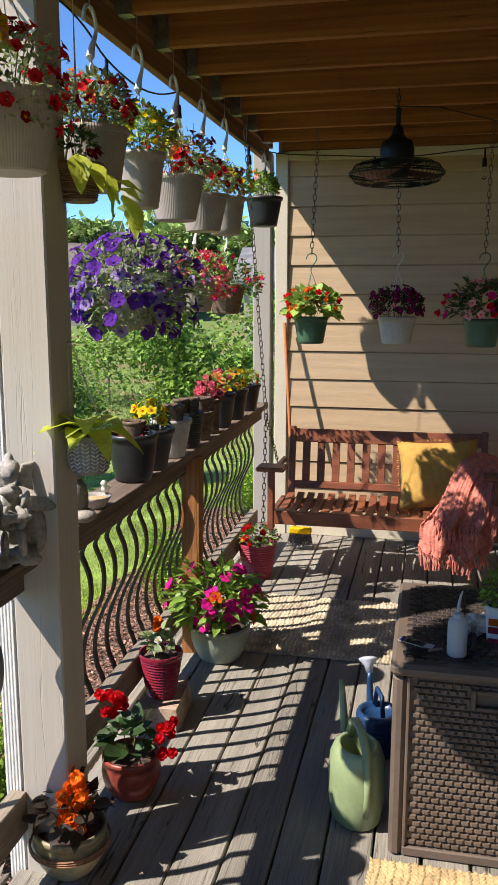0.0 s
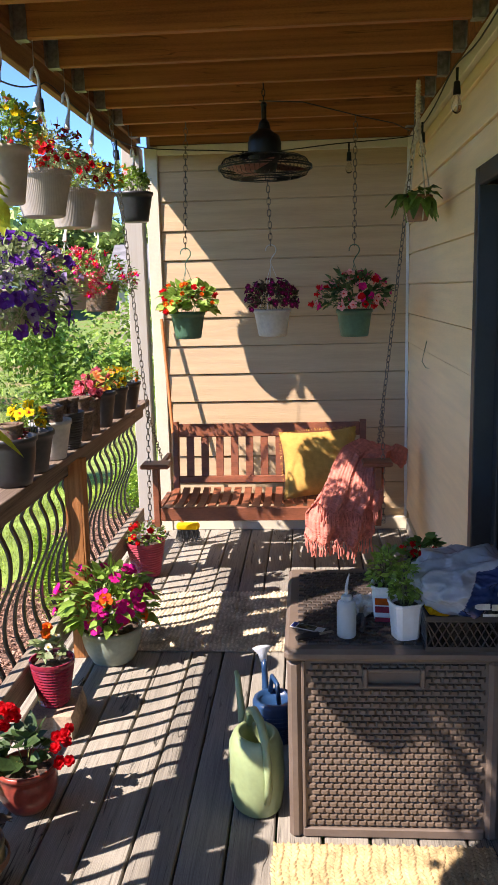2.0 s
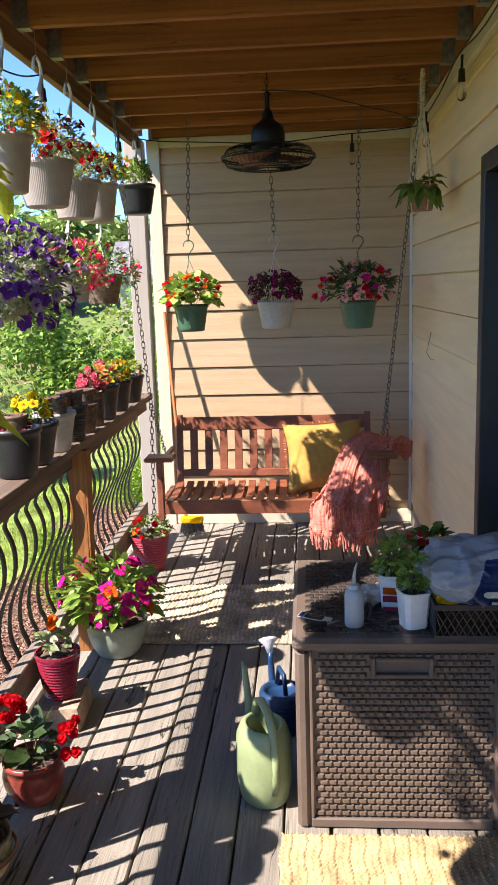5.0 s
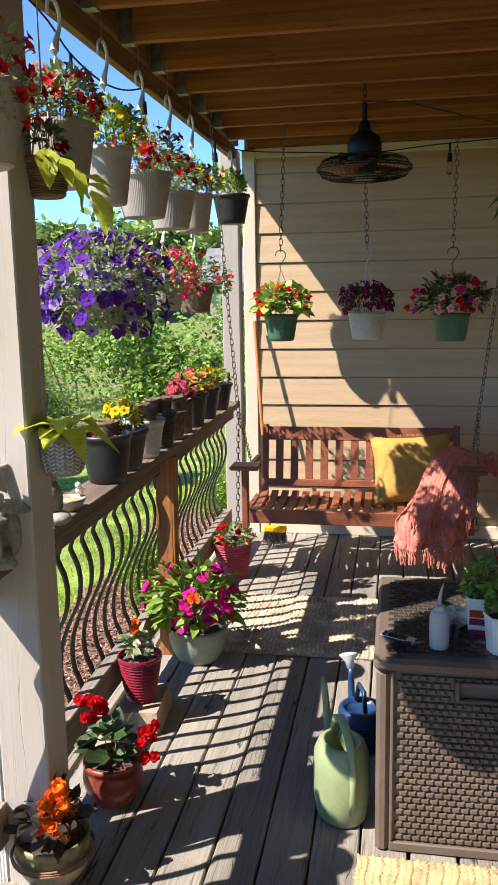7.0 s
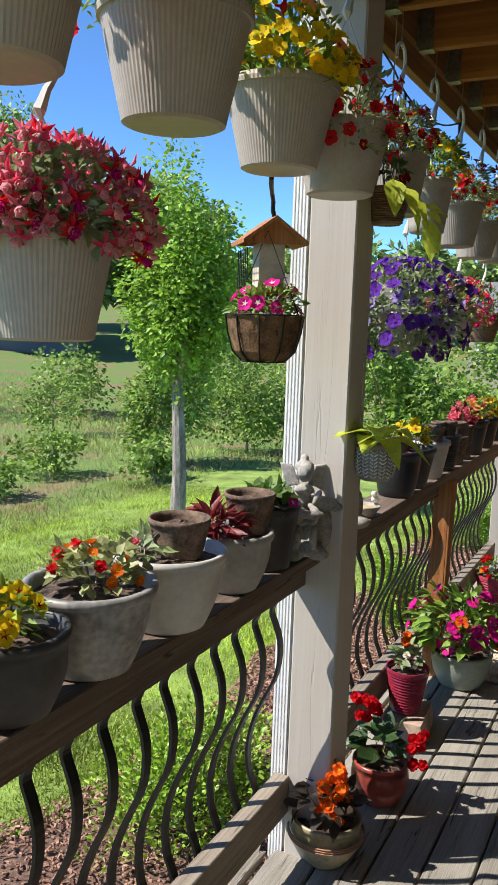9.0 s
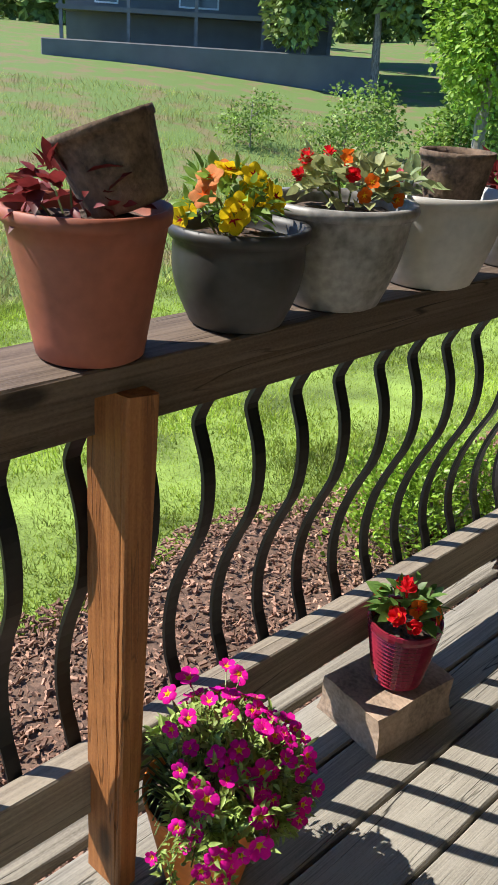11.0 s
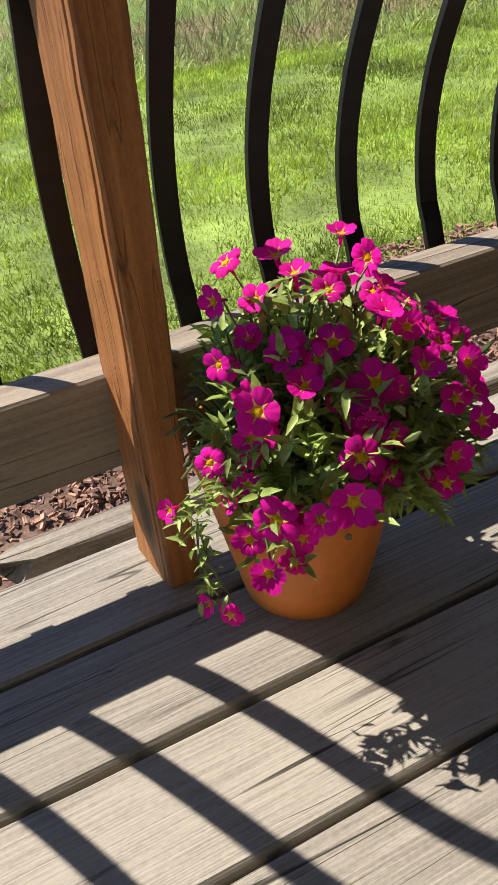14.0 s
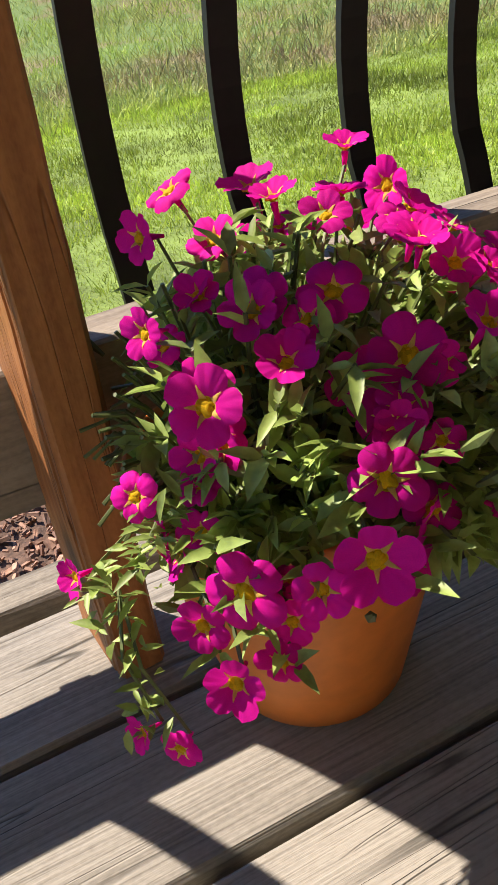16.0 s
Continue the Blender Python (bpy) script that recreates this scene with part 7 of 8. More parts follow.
th = thing("plastic_crate", "black lattice plastic crate full of garden odds", "crate", (0.335, 2.435, TOP))
CW, CD, CHh = 0.225, 0.24, 0.105
bm = bmesh.new()
for x0, x1, y0, y1 in ((0, CW, 0, 0.006), (0, CW, CD - 0.006, CD), (0, 0.006, 0.007, CD - 0.007), (CW - 0.006, CW, 0.007, CD - 0.007)):
    add_box(bm, x0, x1, y0, y1, 0, 0.014)
    add_box(bm, x0, x1, y0, y1, CHh - 0.016, CHh)
for k in range(11):
    for s in (-1, 1):
        x = 0.004 + k * 0.022
        add_tube(bm, ((x, 0.003, 0.012), (min(CW, max(0, x + s * 0.045)), 0.003, CHh - 0.014)), 0.0024, 4)
        add_tube(bm, ((0.003, x, 0.012), (0.003, min(CD, max(0, x + s * 0.045)), CHh - 0.014)), 0.0024, 4)
part("lattice", bm, M["pot_black"], th)
part("bottom", box(0.007, CW - 0.007, 0.007, CD - 0.007, 0.0, 0.004), M["pot_black"], th)
th2 = thing("yellow_tool", "yellow plastic hand tool in the crate", "tool", (0.35, 2.495, TOP + 0.085))
part("tool_body", box(0, 0.07, 0, 0.05, 0.0, 0.03, 0.008, pose(0, 0, 0, 4, 12, 12)), M["p_yellow"], th2)
bm = bmesh.new()
bmesh.ops.create_icosphere(bm, subdivisions=6, radius=1)
for f in bm.faces:
    c = f.calc_center_median()
    if c.x > -0.1 + 0.25 * c.z and c.y < 0.2 and -0.55 < c.z < 0.62 + 0.2 * noise.noise(c * 2):
        f.material_index = 1
for v in bm.verts:
    o = Vector((4, 0, 0))
    n = 0.34 * noise.noise(v.co * 1.1 + o) + 0.26 * (0.4 - 1.7 * abs(noise.noise(v.co * 1.7 + o))) + 0.09 * (0.5 - 2 * abs(noise.noise(v.co * 3.6))) + 0.02 * (0.5 - 2 * abs(noise.noise(v.co * 9)))
    c = v.co * (1 + n)
    v.co = Vector((c.x * 0.165, c.y * 0.15, max(c.z, -0.75) * 0.09))
bag = thing("plastic_bag", "crumpled clear and navy plastic bag on the crate", "bag", (0.475, 2.595, TOP + 0.165))
bg = part("film", bm, [M["bag"], M["bag_navy"]], bag, smooth=True)
bm = bmesh.new()
for k, (x, z, w, h) in enumerate(((-0.01, -0.04, 0.05, 0.018), (0.045, -0.042, 0.05, 0.018), (0.02, -0.062, 0.07, 0.010), (0.06, 0.0, 0.04, 0.014))):
    add_box(bm, x, x + w, -0.158, -0.156, z, z + h)
part("print_bar", bm, M["p_white"], bag, "white printed bars")
part("cord", tube(((0.335, 2.435, TOP + 0.1), (0.318, 2.415, TOP + 0.04), (0.305, 2.397, TOP - 0.01), (0.325, 2.395, TOP - 0.045), (0.345, 2.397, TOP - 0.05), (0.35, 2.4, TOP + 0.02), (0.345, 2.435, TOP + 0.1)), 0.002, 5), M["pot_green"], th, "thin green cord loop")

# ---- watering cans ----
can = thing("watering_can", "pale green plastic watering can", "watering can", (-0.175, 2.635, 0.001), 112, "watering cans")
bm = bmesh.new()
prev = None
for z, a, b, off in ((0, 0.085, 0.068, 0), (0.01, 0.095, 0.078, 0), (0.08, 0.106, 0.088, 0), (0.16, 0.107, 0.09, 0), (0.215, 0.101, 0.086, 0), (0.25, 0.088, 0.074, -0.004), (0.262, 0.076, 0.06, -0.006), (0.257, 0.067, 0.052, -0.006), (0.22, 0.07, 0.056, -0.004), (0.05, 0.085, 0.066, 0)):
    ring = [bm.verts.new((off + a * math.cos(k * math.tau / 24), b * math.sin(k * math.tau / 24), z)) for k in range(24)]
    if prev:
        for k in range(24):
            bm.faces.new((prev[k], prev[(k + 1) % 24], ring[(k + 1) % 24], ring[k]))
    else:
        bm.faces.new(ring[::-1])
    prev = ring
bm.faces.new(prev)
part("tank", bm, M["can_green"], can, smooth=True)
part("spout", tube(((0.075, 0.0, 0.06), (0.12, 0.0, 0.14), (0.145, 0.0, 0.24), (0.185, 0.0, 0.36), (0.2, 0, 0.375)), 0.014, 10, False, [0.022, 0.017, 0.014, 0.010, 0.008]), M["can_green"], can, smooth=True)
part("handle", tube(((0.075, 0, 0.25), (0.055, 0, 0.30), (0.01, 0, 0.325), (-0.05, 0, 0.315), (-0.095, 0, 0.27), (-0.117, 0, 0.2), (-0.119, 0, 0.12), (-0.1, 0, 0.06)), 0.014, 12, False, [0.017, 0.015, 0.014, 0.014, 0.014, 0.014, 0.013, 0.01]), M["can_green"], can, smooth=True)
can2 = thing("watering_can", "small dark blue watering can with a pale sprinkler head", "watering can", (-0.13, 3.06, 0.001), 110, "watering cans")
part("tank", lathe([(0, 0), (0.078, 0), (0.085, 0.006), (0.085, 0.14), (0.08, 0.152), (0.066, 0.155), (0.064, 0.14), (0, 0.13)], 32), M["can_blue"], can2, smooth=True)
bm = bmesh.new()
for k in range(6):
    add_tube(bm, [(0.0865 * math.cos(a * math.tau / 32), 0.0865 * math.sin(a * math.tau / 32), 0.03 + k * 0.016) for a in range(32)], 0.0022, 4, True)
part("bands", bm, M["can_blue"], can2)
part("spout", tube(((0.08, 0, 0.03), (0.12, 0, 0.12), (0.13, 0, 0.21), (0.14, 0, 0.245)), 0.012, 10, False, [0.018, 0.014, 0.012, 0.011]), M["can_blue"], can2, smooth=True)
ros = part("sprinkler_head", lathe([(0, 0), (0.012, 0.0), (0.018, 0.03), (0.036, 0.05), (0.037, 0.056), (0.02, 0.062), (0, 0.063)], 20), M["milky"], can2, "pale plastic sprinkler head", smooth=True)
ros.matrix_basis = pose(0.139, 0, 0.235, 0, 25, 0)
part("handle", tube(((-0.05, 0, 0.15), (-0.03, 0, 0.22), (0.03, 0, 0.225), (0.06, 0, 0.15)), 0.009, 8), M["can_blue"], can2, smooth=True)

# ---- rugs ----
def rug(label, x0, x1, y0, y1, mat, seed):
    th = thing("rug", label, "rug", (0, 0, 0), 0, "jute rugs on the deck")
    rr = random.Random(seed)
    bm = box(x0 + 0.006, x1 - 0.006, y0 + 0.006, y1 - 0.006, 0.002, 0.009)
    part("backing", bm, M[mat], th)
    fr = []
    nx, ny = int((x1 - x0) / 0.021), int((y1 - y0) / 0.0165)
    for i in range(nx):
        for j in range(ny):
            wav = 0.004 * math.sin(j * 0.7) + 0.003 * noise.noise((i * 0.3, j * 0.3, seed))
            x = x0 + (i + 0.5) * (x1 - x0) / nx + wav + rr.uniform(-0.0015, 0.0015)
            y = y0 + (j + 0.5) * (y1 - y0) / ny + rr.uniform(-0.002, 0.002)
            fr.append((Vector((x, y, 0.009)), Vector((0.75 if (i + 0) % 2 else -0.75, 1, rr.uniform(-0.1, 0.1))), 0, rr.uniform(0.0125, 0.0145), rr.uniform(0.62, 0.75)))
    tv = [(0, -0.85, 0), (0.5, -0.35, 0.05), (-0.5, -0.35, 0.05), (0, -0.4, 0.42), (0.5, 0.35, 0.05), (-0.5, 0.35, 0.05), (0, 0.4, 0.42), (0, 0.85, 0)]
    tf = [(0, 1, 3), (0, 3, 2), (1, 4, 6, 3), (3, 6, 5, 2), (4, 7, 6), (6, 7, 5)]
    ob = part("braid", scatter("braid", tv, tf, fr, M[mat]), None, th, "chunky braided jute cords", smooth=True)
    tagged(ob, kind="stuff")
    return th


rug("brown and natural braided jute rug", -0.84, 0.256, 3.78, 4.55, "rug_brown", 3)
rug("natural tan braided jute mat before the box", -0.12, 0.545, 1.74, 2.43, "rug_tan", 5)

# ---- broom by the corner ----
th = thing("broom", "broom with a yellow head and orange handle", "broom", (0, 0, 0))
part("handle", tube(((-0.835, 5.44, 0.14), (-0.965, 5.74, 1.48)), 0.011, 10), M["broom_stick"], th)
part("head", box(-0.87, -0.72, 5.40, 5.45, 0.112, 0.155, 0.01), M["p_yellow"], th, "yellow plastic broom head")
fr = []
rb = random.Random(6)
for k in range(420):
    x = rb.uniform(-0.865, -0.725)
    fr.append((Vector((x, rb.uniform(5.405, 5.445), 0.114)), Vector(((x + 0.795) * 0.55 + rb.uniform(-0.1, 0.1), rb.uniform(-0.25, 0.1), -1)), rb.uniform(0, 3), rb.uniform(0.1, 0.112), 0.03))
part("bristles", scatter("bristles", BLADE_V, BLADE_F, fr, M["bristle"]), None, th, "grey splayed plastic bristles")

# ---- garden and distance ----
M["blade"] = material("grass_blade", (0.42, 0.54, 0.075), 0.6, vary=0.35, scale=0.7, fine=5, bump=0.0, island=0.45, transmit=0.35)
M["straw"] = material("meadow_grass", (0.34, 0.44, 0.08), 0.8, vary=0.3, scale=0.45, fine=2, second=(0.27, 0.215, 0.11), bump=0.0, island=0.4, transmit=0.25)
M["bark"] = material("grey_bark", (0.34, 0.30, 0.26), 0.9, vary=0.3, scale=9, second=(0.10, 0.085, 0.07), stretch=(2, 2, 0.5), fine=40, bump=1.0)
M["tree_leaf"] = material("young_maple_leaf", (0.30, 0.48, 0.06), 0.5, vary=0.2, scale=3, fine=30, bump=0.1, island=0.35, transmit=0.45)
M["shrub_leaf"] = material("shrub_leaf", (0.25, 0.39, 0.065), 0.55, vary=0.25, scale=1.2, fine=20, bump=0.1, island=0.45, transmit=0.35)
M["far_leaf"] = material("far_tree_leaf", (0.29, 0.41, 0.11), 0.7, vary=0.3, scale=0.4, fine=4, bump=0.0, island=0.5, transmit=0.2)
M["box_leaf"] = material("boxwood_leaf", (0.28, 0.45, 0.04), 0.4, vary=0.2, scale=5, fine=40, bump=0.1, island=0.4, transmit=0.35)
M["house_grey"] = material("grey_house_siding", (0.15, 0.147, 0.142), 0.7, vary=0.1, scale=1, bump=0.0)
M["roof_grey"] = material("grey_shingle_roof", (0.20, 0.195, 0.20), 0.85, vary=0.2, scale=2, bump=0.2)
M["roof_tan"] = material("tan_shingle_roof", (0.17, 0.14, 0.12), 0.85, vary=0.2, scale=2, bump=0.2)
M["house_tan"] = material("tan_house_wall", (0.42, 0.35, 0.28), 0.7, vary=0.1, scale=1, bump=0.0)
M["pane_dark"] = material("far_window_pane", (0.05, 0.06, 0.07), 0.15, vary=0.2, scale=1, bump=0.0)

CHIP_V = ((-0.5, -0.5, 0), (0.5, -0.45, 0.02), (0.42, 0.5, 0), (-0.5, 0.42, 0.02), (-0.4, -0.4, 0.22), (0.4, -0.38, 0.25), (0.35, 0.4, 0.2), (-0.42, 0.35, 0.24))
CHIP_F = ((4, 5, 6, 7), (0, 1, 5, 4), (1, 2, 6, 5), (2, 3, 7, 6), (3, 0, 4, 7))


def stuff(name, me, label, category):
    return tagged(new(name, me), label, category, kind="stuff")


r = random.Random(91)
fr = []
for _ in range(50000):
    y = r.uniform(-0.5, 8.2)
    e = mulch_edge(y)
    x = e + r.random() ** 1.1 * (-0.75 - e) - 0.03
    fr.append((Vector((x, y, ground_z(-1, y) + r.uniform(0.004, 0.03))), Vector((r.gauss(0, 1), r.gauss(0, 1), r.gauss(0, 0.35))), r.uniform(-0.6, 0.6), r.uniform(0.01, 0.036), r.uniform(0.18, 0.45)))
chips = stuff("mulch_chips", scatter("mulch_chips", CHIP_V, CHIP_F, fr, M["mulch_chip"]), "loose red-brown bark mulch chips", "mulch")
chips.data.polygons.foreach_set("use_smooth", [False] * len(chips.data.polygons))

fr = []
for _ in range(270000):
    d = r.random() ** 1.35
    y = -1.2 + 12.0 * r.random() ** 1.4
    x = mulch_edge(y if y < 9 else 9) + 0.05 - d * 5.0
    if y > 6 and r.random() < 0.6:
        x = r.uniform(-8, 0)
    k = 0.75 + 0.5 * noise.noise((x * 1.1, y * 1.1, 5)) + 0.25 * noise.noise((x * 5, y * 5, 2))
    s = r.uniform(0.026, 0.055) * (1 + 0.05 * abs(x)) * max(0.45, k)
    fr.append((Vector((x, y, ground_z(x, y) - 0.006)), Vector((r.gauss(0, 0.45), r.gauss(0, 0.45), 1)), r.uniform(0, 6.28), s, r.uniform(0.13, 0.24)))
stuff("lawn_grass", scatter("lawn_grass", ((-0.5, 0, 0), (0.5, 0, 0), (0.0, 1, 0.25)), ((0, 1, 2),), fr, M["blade"]), "short green uneven lawn grass blades", "grass")
fr = []
for _ in range(110000):
    a = r.uniform(0.05, 1.75)
    d = 5.6 + 26 * r.random() ** 1.6
    x, y = -1.0 - d * math.sin(a), 0.5 + d * math.cos(a)
    if x > -6.95 - 0.3 * noise.noise((y * 0.6, 0, 3)) and y < 13.0 or x > -1.5:
        continue
    s = r.uniform(0.1, 0.24) * (0.7 + 0.6 * noise.noise((x * 0.3, y * 0.3, 8)) + d * 0.012)
    fr.append((Vector((x, y, ground_z(x, y) - 0.02)), Vector((r.gauss(0, 0.5), r.gauss(0, 0.5), 1)), r.uniform(0, 6.28), max(0.07, s), r.uniform(0.05, 0.09)))
stuff("meadow_grass", scatter("meadow_grass", BLADE_V, BLADE_F, fr, M["straw"]), "tall pale green and straw meadow grass", "grass")


def leaf_cloud(r, c, R, n, size, lumps=16, width=0.7):
    cs = []
    for _ in range(lumps):
        u = Vector((r.gauss(0, 1), r.gauss(0, 1), r.gauss(0, 1))).normalized()
        k = r.uniform(0.35, 0.85)
        cs.append((Vector((c[0] + u.x * R[0] * k, c[1] + u.y * R[1] * k, c[2] + u.z * R[2] * k)), r.uniform(0.25, 0.48)))
    fr = []
    for _ in range(n):
        q, k = r.choice(cs)
        u = Vector((r.gauss(0, 1), r.gauss(0, 1), r.gauss(0, 1))).normalized()
        s = k * r.random() ** 0.4
        p = q + Vector((u.x * R[0] * s, u.y * R[1] * s, u.z * R[2] * s))
        fr.append((p, Vector((u.x, u.y, u.z * 0.5 - 0.1)) + Vector((r.gauss(0, 0.5), r.gauss(0, 0.5), r.gauss(0, 0.4))), r.uniform(-1.2, 1.2), size * r.uniform(0.6, 1.3), width * r.uniform(0.7, 1.2)))
    return fr, cs


def tree(label, at, height, R, cz, n, size, trunk_r, mat, seed, category="tree", group="", limbs=9, lumps=16, simple=True):
    r = random.Random(seed)
    x, y = at
    z = ground_z(x, y) - 0.05
    th = thing("tree" if category == "tree" else "shrub", label, category, (x, y, z), 0, group)
    fr, cs = leaf_cloud(r, (0, 0, cz), R, n, size, lumps)
    bm = bmesh.new()
    top = cz + R[2] * 0.4
    pts = [Vector((0.03 * math.sin(k * 1.3) * trunk_r * 8, 0.02 * math.cos(k) * trunk_r * 8, top * k / 7)) for k in range(8)]
    add_tube(bm, pts, trunk_r, 9, False, [trunk_r * (1.15 - 0.85 * k / 7) for k in range(8)])
    for q, k in cs[:limbs]:
        s = Vector((0, 0, max(cz - R[2] * 0.8, min(q.z * 0.7, top * 0.9))))
        add_tube(bm, (s, (s + q) / 2 + Vector((0, 0, -0.05 * R[2])), q), 0.02, 5, False, [trunk_r * 0.4, trunk_r * 0.25, trunk_r * 0.08])
    part("trunk", bm, M["bark"], th)
    part("crown", scatter("crown", SIMPLE_V if simple else LEAF_V, SIMPLE_F if simple else LEAF_F, fr, M[mat]), None, th)
    return th


tree("young maple with pale trunk and bright leaves", (-5.6, 8.78), 4.7, (0.82, 0.82, 1.66), 3.1, 13500, 0.066, 0.09, "tree_leaf", 601, lumps=52, simple=False)
for i, (x, y, R, hz, n) in enumerate(((-8.35, 12.6, 1.0, 1.35, 6500), (-8.0, 15.4, 1.15, 1.4, 4500), (-13.2, 15.4, 1.07, 0.95, 1500), (-5.4, 17.6, 1.35, 1.35, 5200), (-3.7, 17.9, 0.79, 0.92, 1500),
                                      (-7.3, 16.6, 0.95, 0.7, 1500), (-12.2, 21.6, 1.86, 1.46, 2200), (-8.6, 21.5, 1.98, 1.72, 2400), (-3.8, 20.5, 1.94, 1.8, 2600), (-0.9, 19.7, 1.6, 1.6, 2000), (-15.8, 19.2, 1.55, 1.07, 1500),
                                      (-13.8, 24.1, 2.16, 1.8, 2000), (-8.7, 8.8, 0.49, 0.37, 600), (-13.6, 9.2, 0.76, 0.43, 700), (-9.2, 10.6, 0.7, 0.45, 1200), (-7.4, 11.0, 0.6, 0.4, 1100), (-17.5, 16.5, 1.3, 0.9, 1700))):
    tree("leafy green meadow shrub", (x, y), hz * 2, (R, R, hz), hz * 0.95, n, 0.09 if y < 17 else 0.14, 0.03, "shrub_leaf", 620 + i, "shrub", "shrubs at the lawn edge", limbs=5)
for i, (x, y, h, R) in enumerate(((-26.6, 32.6, 10.8, 3.2), (-23.9, 35.2, 8.8, 2.6), (-29.2, 30.7, 8.9, 2.6), (-44.5, 41, 16.5, 5.6), (-40.5, 44.6, 15.5, 5), (-49.7, 36.6, 16, 5.6), (-17.4, 40.8, 4.8, 2.4), (-12.5, 44.5, 5.0, 2.6), (-8.2, 42.3, 4.6, 2.5), (-4.2, 40.1, 4.4, 2.4), (-27.8, 45.5, 9.3, 3.5), (-33.6, 47.9, 10.3, 4), (-1.4, 36, 4.3, 2.3))):
    tree("tall leafy tree beyond the meadow", (x, y), h, (R, R, h * 0.38), h * 0.6, 8500, 0.4, 0.2, "far_leaf", 660 + i, "tree", "trees beyond the meadow", limbs=6)
r = random.Random(17)
fr = []
for _ in range(190):
    a = r.uniform(-0.25, 1.3)
    d = r.uniform(70, 125)
    x, y = -d * math.sin(a), d * math.cos(a)
    z = ground_z(x, y)
    R = r.uniform(2.0, 3.4)
    f, _cs = leaf_cloud(r, (x, y, z + R * 1.0), (R, R, R * 1.15), 190, 1.15, 8)
    fr += f
stuff("far_woods", scatter("far_woods", SIMPLE_V, SIMPLE_F, fr, M["far_leaf"]), "green wooded hillside in the distance", "woods")

# Clipped bushes in the mulch
for i, (x, y, R, cz) in enumerate(((-1.82, 2.85, (0.32, 0.6, 0.27), -0.30), (-1.8, 5.65, (0.28, 0.42, 0.27), -0.28), (-1.75, 8.1, (0.3, 0.5, 0.3), -0.25))):
    r = random.Random(700 + i)
    th = thing("bush", "clipped bright green boxwood bush in mulch", "bush", (x, y, -0.5), 0, "boxwood bushes beside the deck")
    fr, cs = leaf_cloud(r, (0, 0, cz + 0.5), R, 7500, 0.026, 34, 0.55)
    fr = [(p, Vector((d.x, d.y, d.z + 0.9)), ro, s, w) for p, d, ro, s, w in fr if p.z > 0.01]
    part("foliage", scatter("bush_leaves", LEAF_V, LEAF_F, fr, M["box_leaf"]), None, th)
    bm = bmesh.new()
    for q, k in cs[:16]:
        add_tube(bm, (Vector((q.x * 0.15, q.y * 0.3, 0.0)), q * 0.6, q), 0.006, 5)
    part("branch", bm, M["bark"], th)


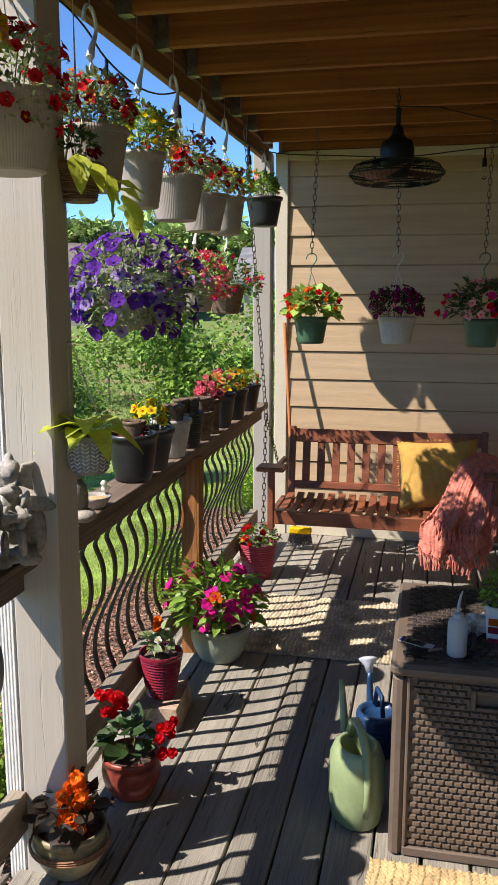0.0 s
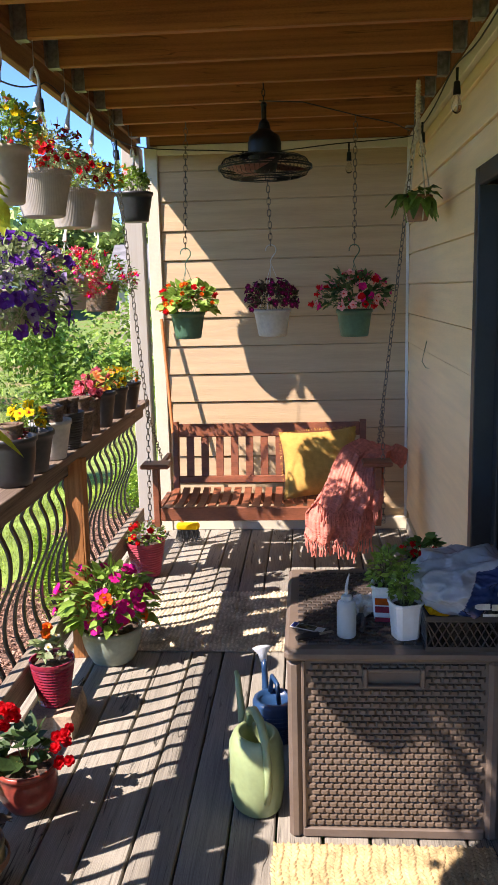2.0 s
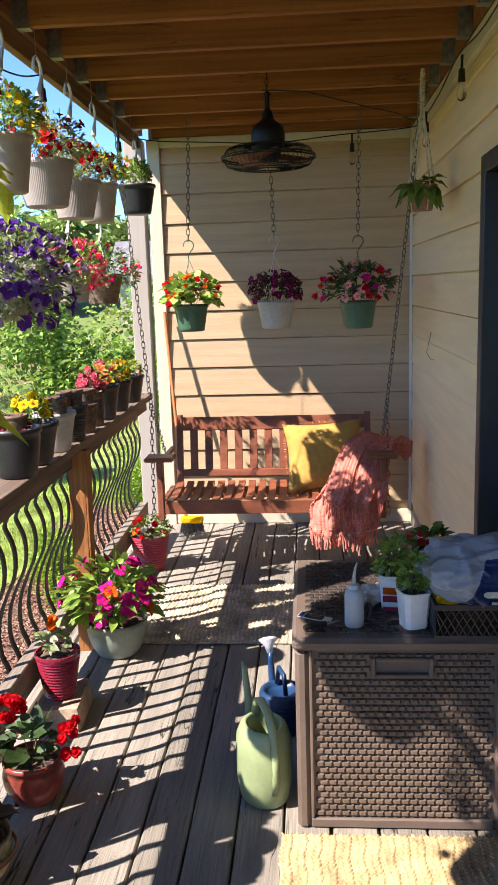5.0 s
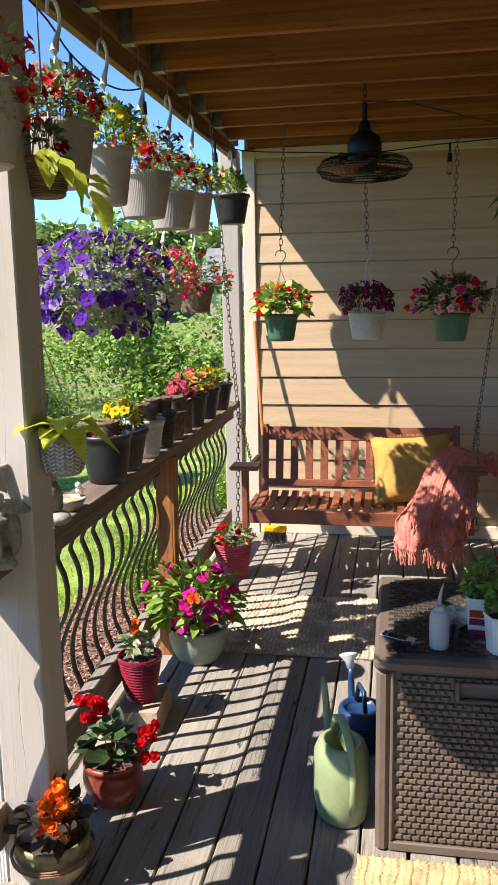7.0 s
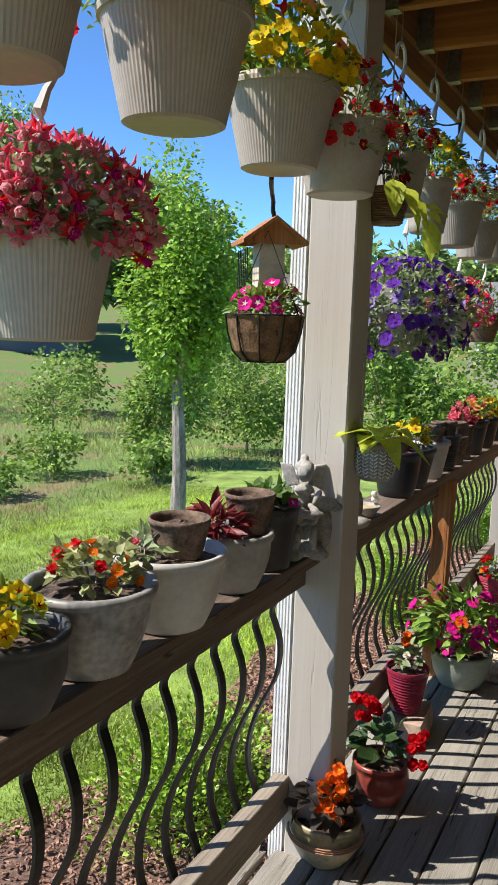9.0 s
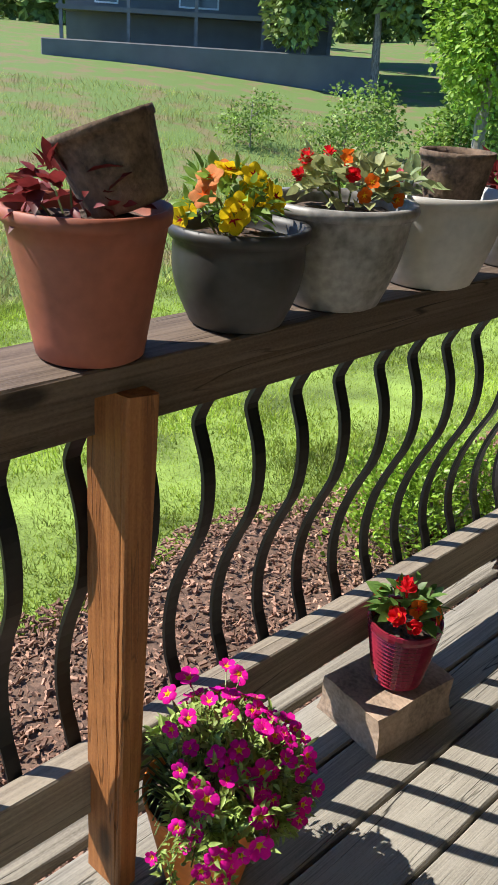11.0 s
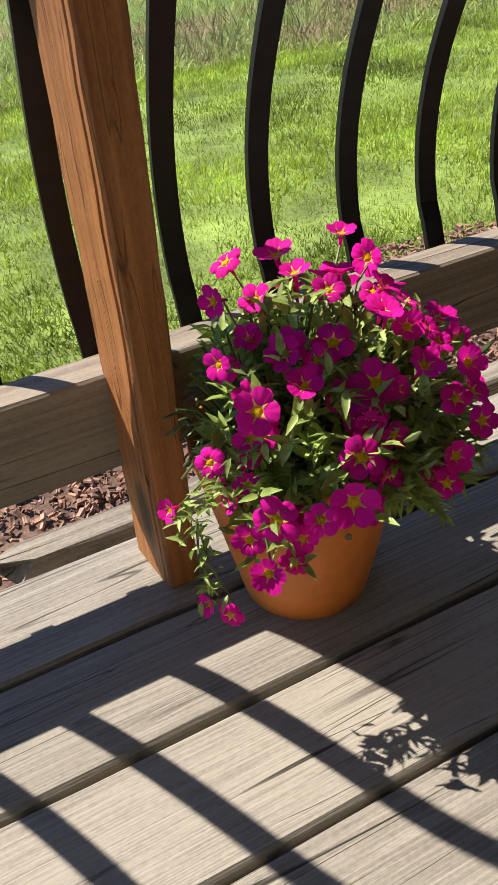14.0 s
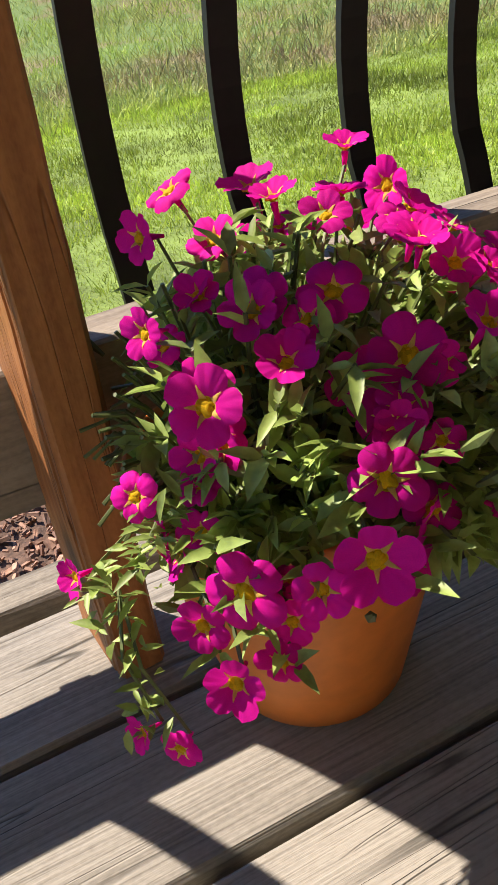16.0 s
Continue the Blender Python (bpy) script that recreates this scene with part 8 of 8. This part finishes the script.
def house(label, at, turn, w, d, h, rise, wall, roof, wins, deck=False):
    th = thing("house", label, "house", at, turn)
    part("wall", box(-w / 2, w / 2, 0, d, 0, h), M[wall], th)
    bm = bmesh.new()
    o = 0.4
    prof = ((-o, h - 0.15), (d / 2, h + rise), (d + o, h - 0.15), (d + o, h - 0.35), (d / 2, h + rise - 0.22), (-o, h - 0.35))
    A = [bm.verts.new((-w / 2 - o, y, z)) for y, z in prof]
    B = [bm.verts.new((w / 2 + o, y, z)) for y, z in prof]
    for k in range(6):
        bm.faces.new((A[k], A[(k + 1) % 6], B[(k + 1) % 6], B[k]))
    bm.faces.new(A)
    bm.faces.new(B[::-1])
    part("roof", bm, M[roof], th)
    for x, z, ww, hh in wins:
        fbm = bmesh.new()
        add_box(fbm, x - ww / 2 - 0.08, x + ww / 2 + 0.08, -0.05, -0.002, z - 0.08, z)
        add_box(fbm, x - ww / 2 - 0.08, x + ww / 2 + 0.08, -0.05, -0.002, z + hh, z + hh + 0.08)
        add_box(fbm, x - ww / 2 - 0.08, x - ww / 2, -0.05, -0.002, z, z + hh)
        add_box(fbm, x + ww / 2, x + ww / 2 + 0.08, -0.05, -0.002, z, z + hh)
        f = part("window", fbm, M["white"], th)
        part("pane", box(x - ww / 2, x + ww / 2, -0.03, -0.004, z, z + hh), M["pane_dark"], f)
    if deck:
        part("balcony", box(-w / 2, w / 2, -2.4, -0.01, 2.2, 2.4), M["house_grey"], th)
        for k in range(5):
            x = -w / 2 + 0.2 + k * (w - 0.4) / 4
            part("balcony_post", box(x - 0.08, x + 0.08, -2.35, -2.2, 0, 4.6), M["roof_grey"], th)
        part("balcony_rail", box(-w / 2, w / 2, -2.38, -2.3, 3.2, 3.3), M["roof_grey"], th)
        part("balcony_roof", box(-w / 2, w / 2, -2.6, -0.01, 4.6, 4.8), M["roof_grey"], th)
    return th


house("dark grey two-storey house with a balcony", (-35.4, 29.5, 0.45), 47.5, 13, 8, 6.4, 1.9, "house_grey", "roof_grey", ((-2, 4.9, 1.0, 1.2), (2.5, 4.9, 1.0, 1.2), (4.6, 2.7, 1.0, 1.6), (0, 2.7, 1.8, 2.0), (-4.5, 2.7, 1.0, 1.5)), True)
house("tan house with a brown shingle roof", (-15.2, 37.6, -0.6), 19.5, 6.0, 6, 3.4, 1.4, "house_tan", "roof_tan", ((-2, 1.4, 1.0, 1.2), (2, 1.4, 1.0, 1.2)))
house("tan house with a grey shingle roof", (-4.5, 30.5, -0.7), 6, 4.6, 6, 3.0, 1.2, "house_tan", "roof_grey", ((-1.4, 1.3, 1.0, 1.2), (1.4, 1.3, 1.0, 1.2)))
stf = part("retaining_wall", box(-9, 6, -0.3, 0.3, -1.6, 1.0, 0.05), M["house_grey"], None)
stf.matrix_basis = pose(-30.9, 28.3, 0.4, 0, 0, 47)
tagged(stf, "dark retaining wall below the grey house", "wall", kind="structure")
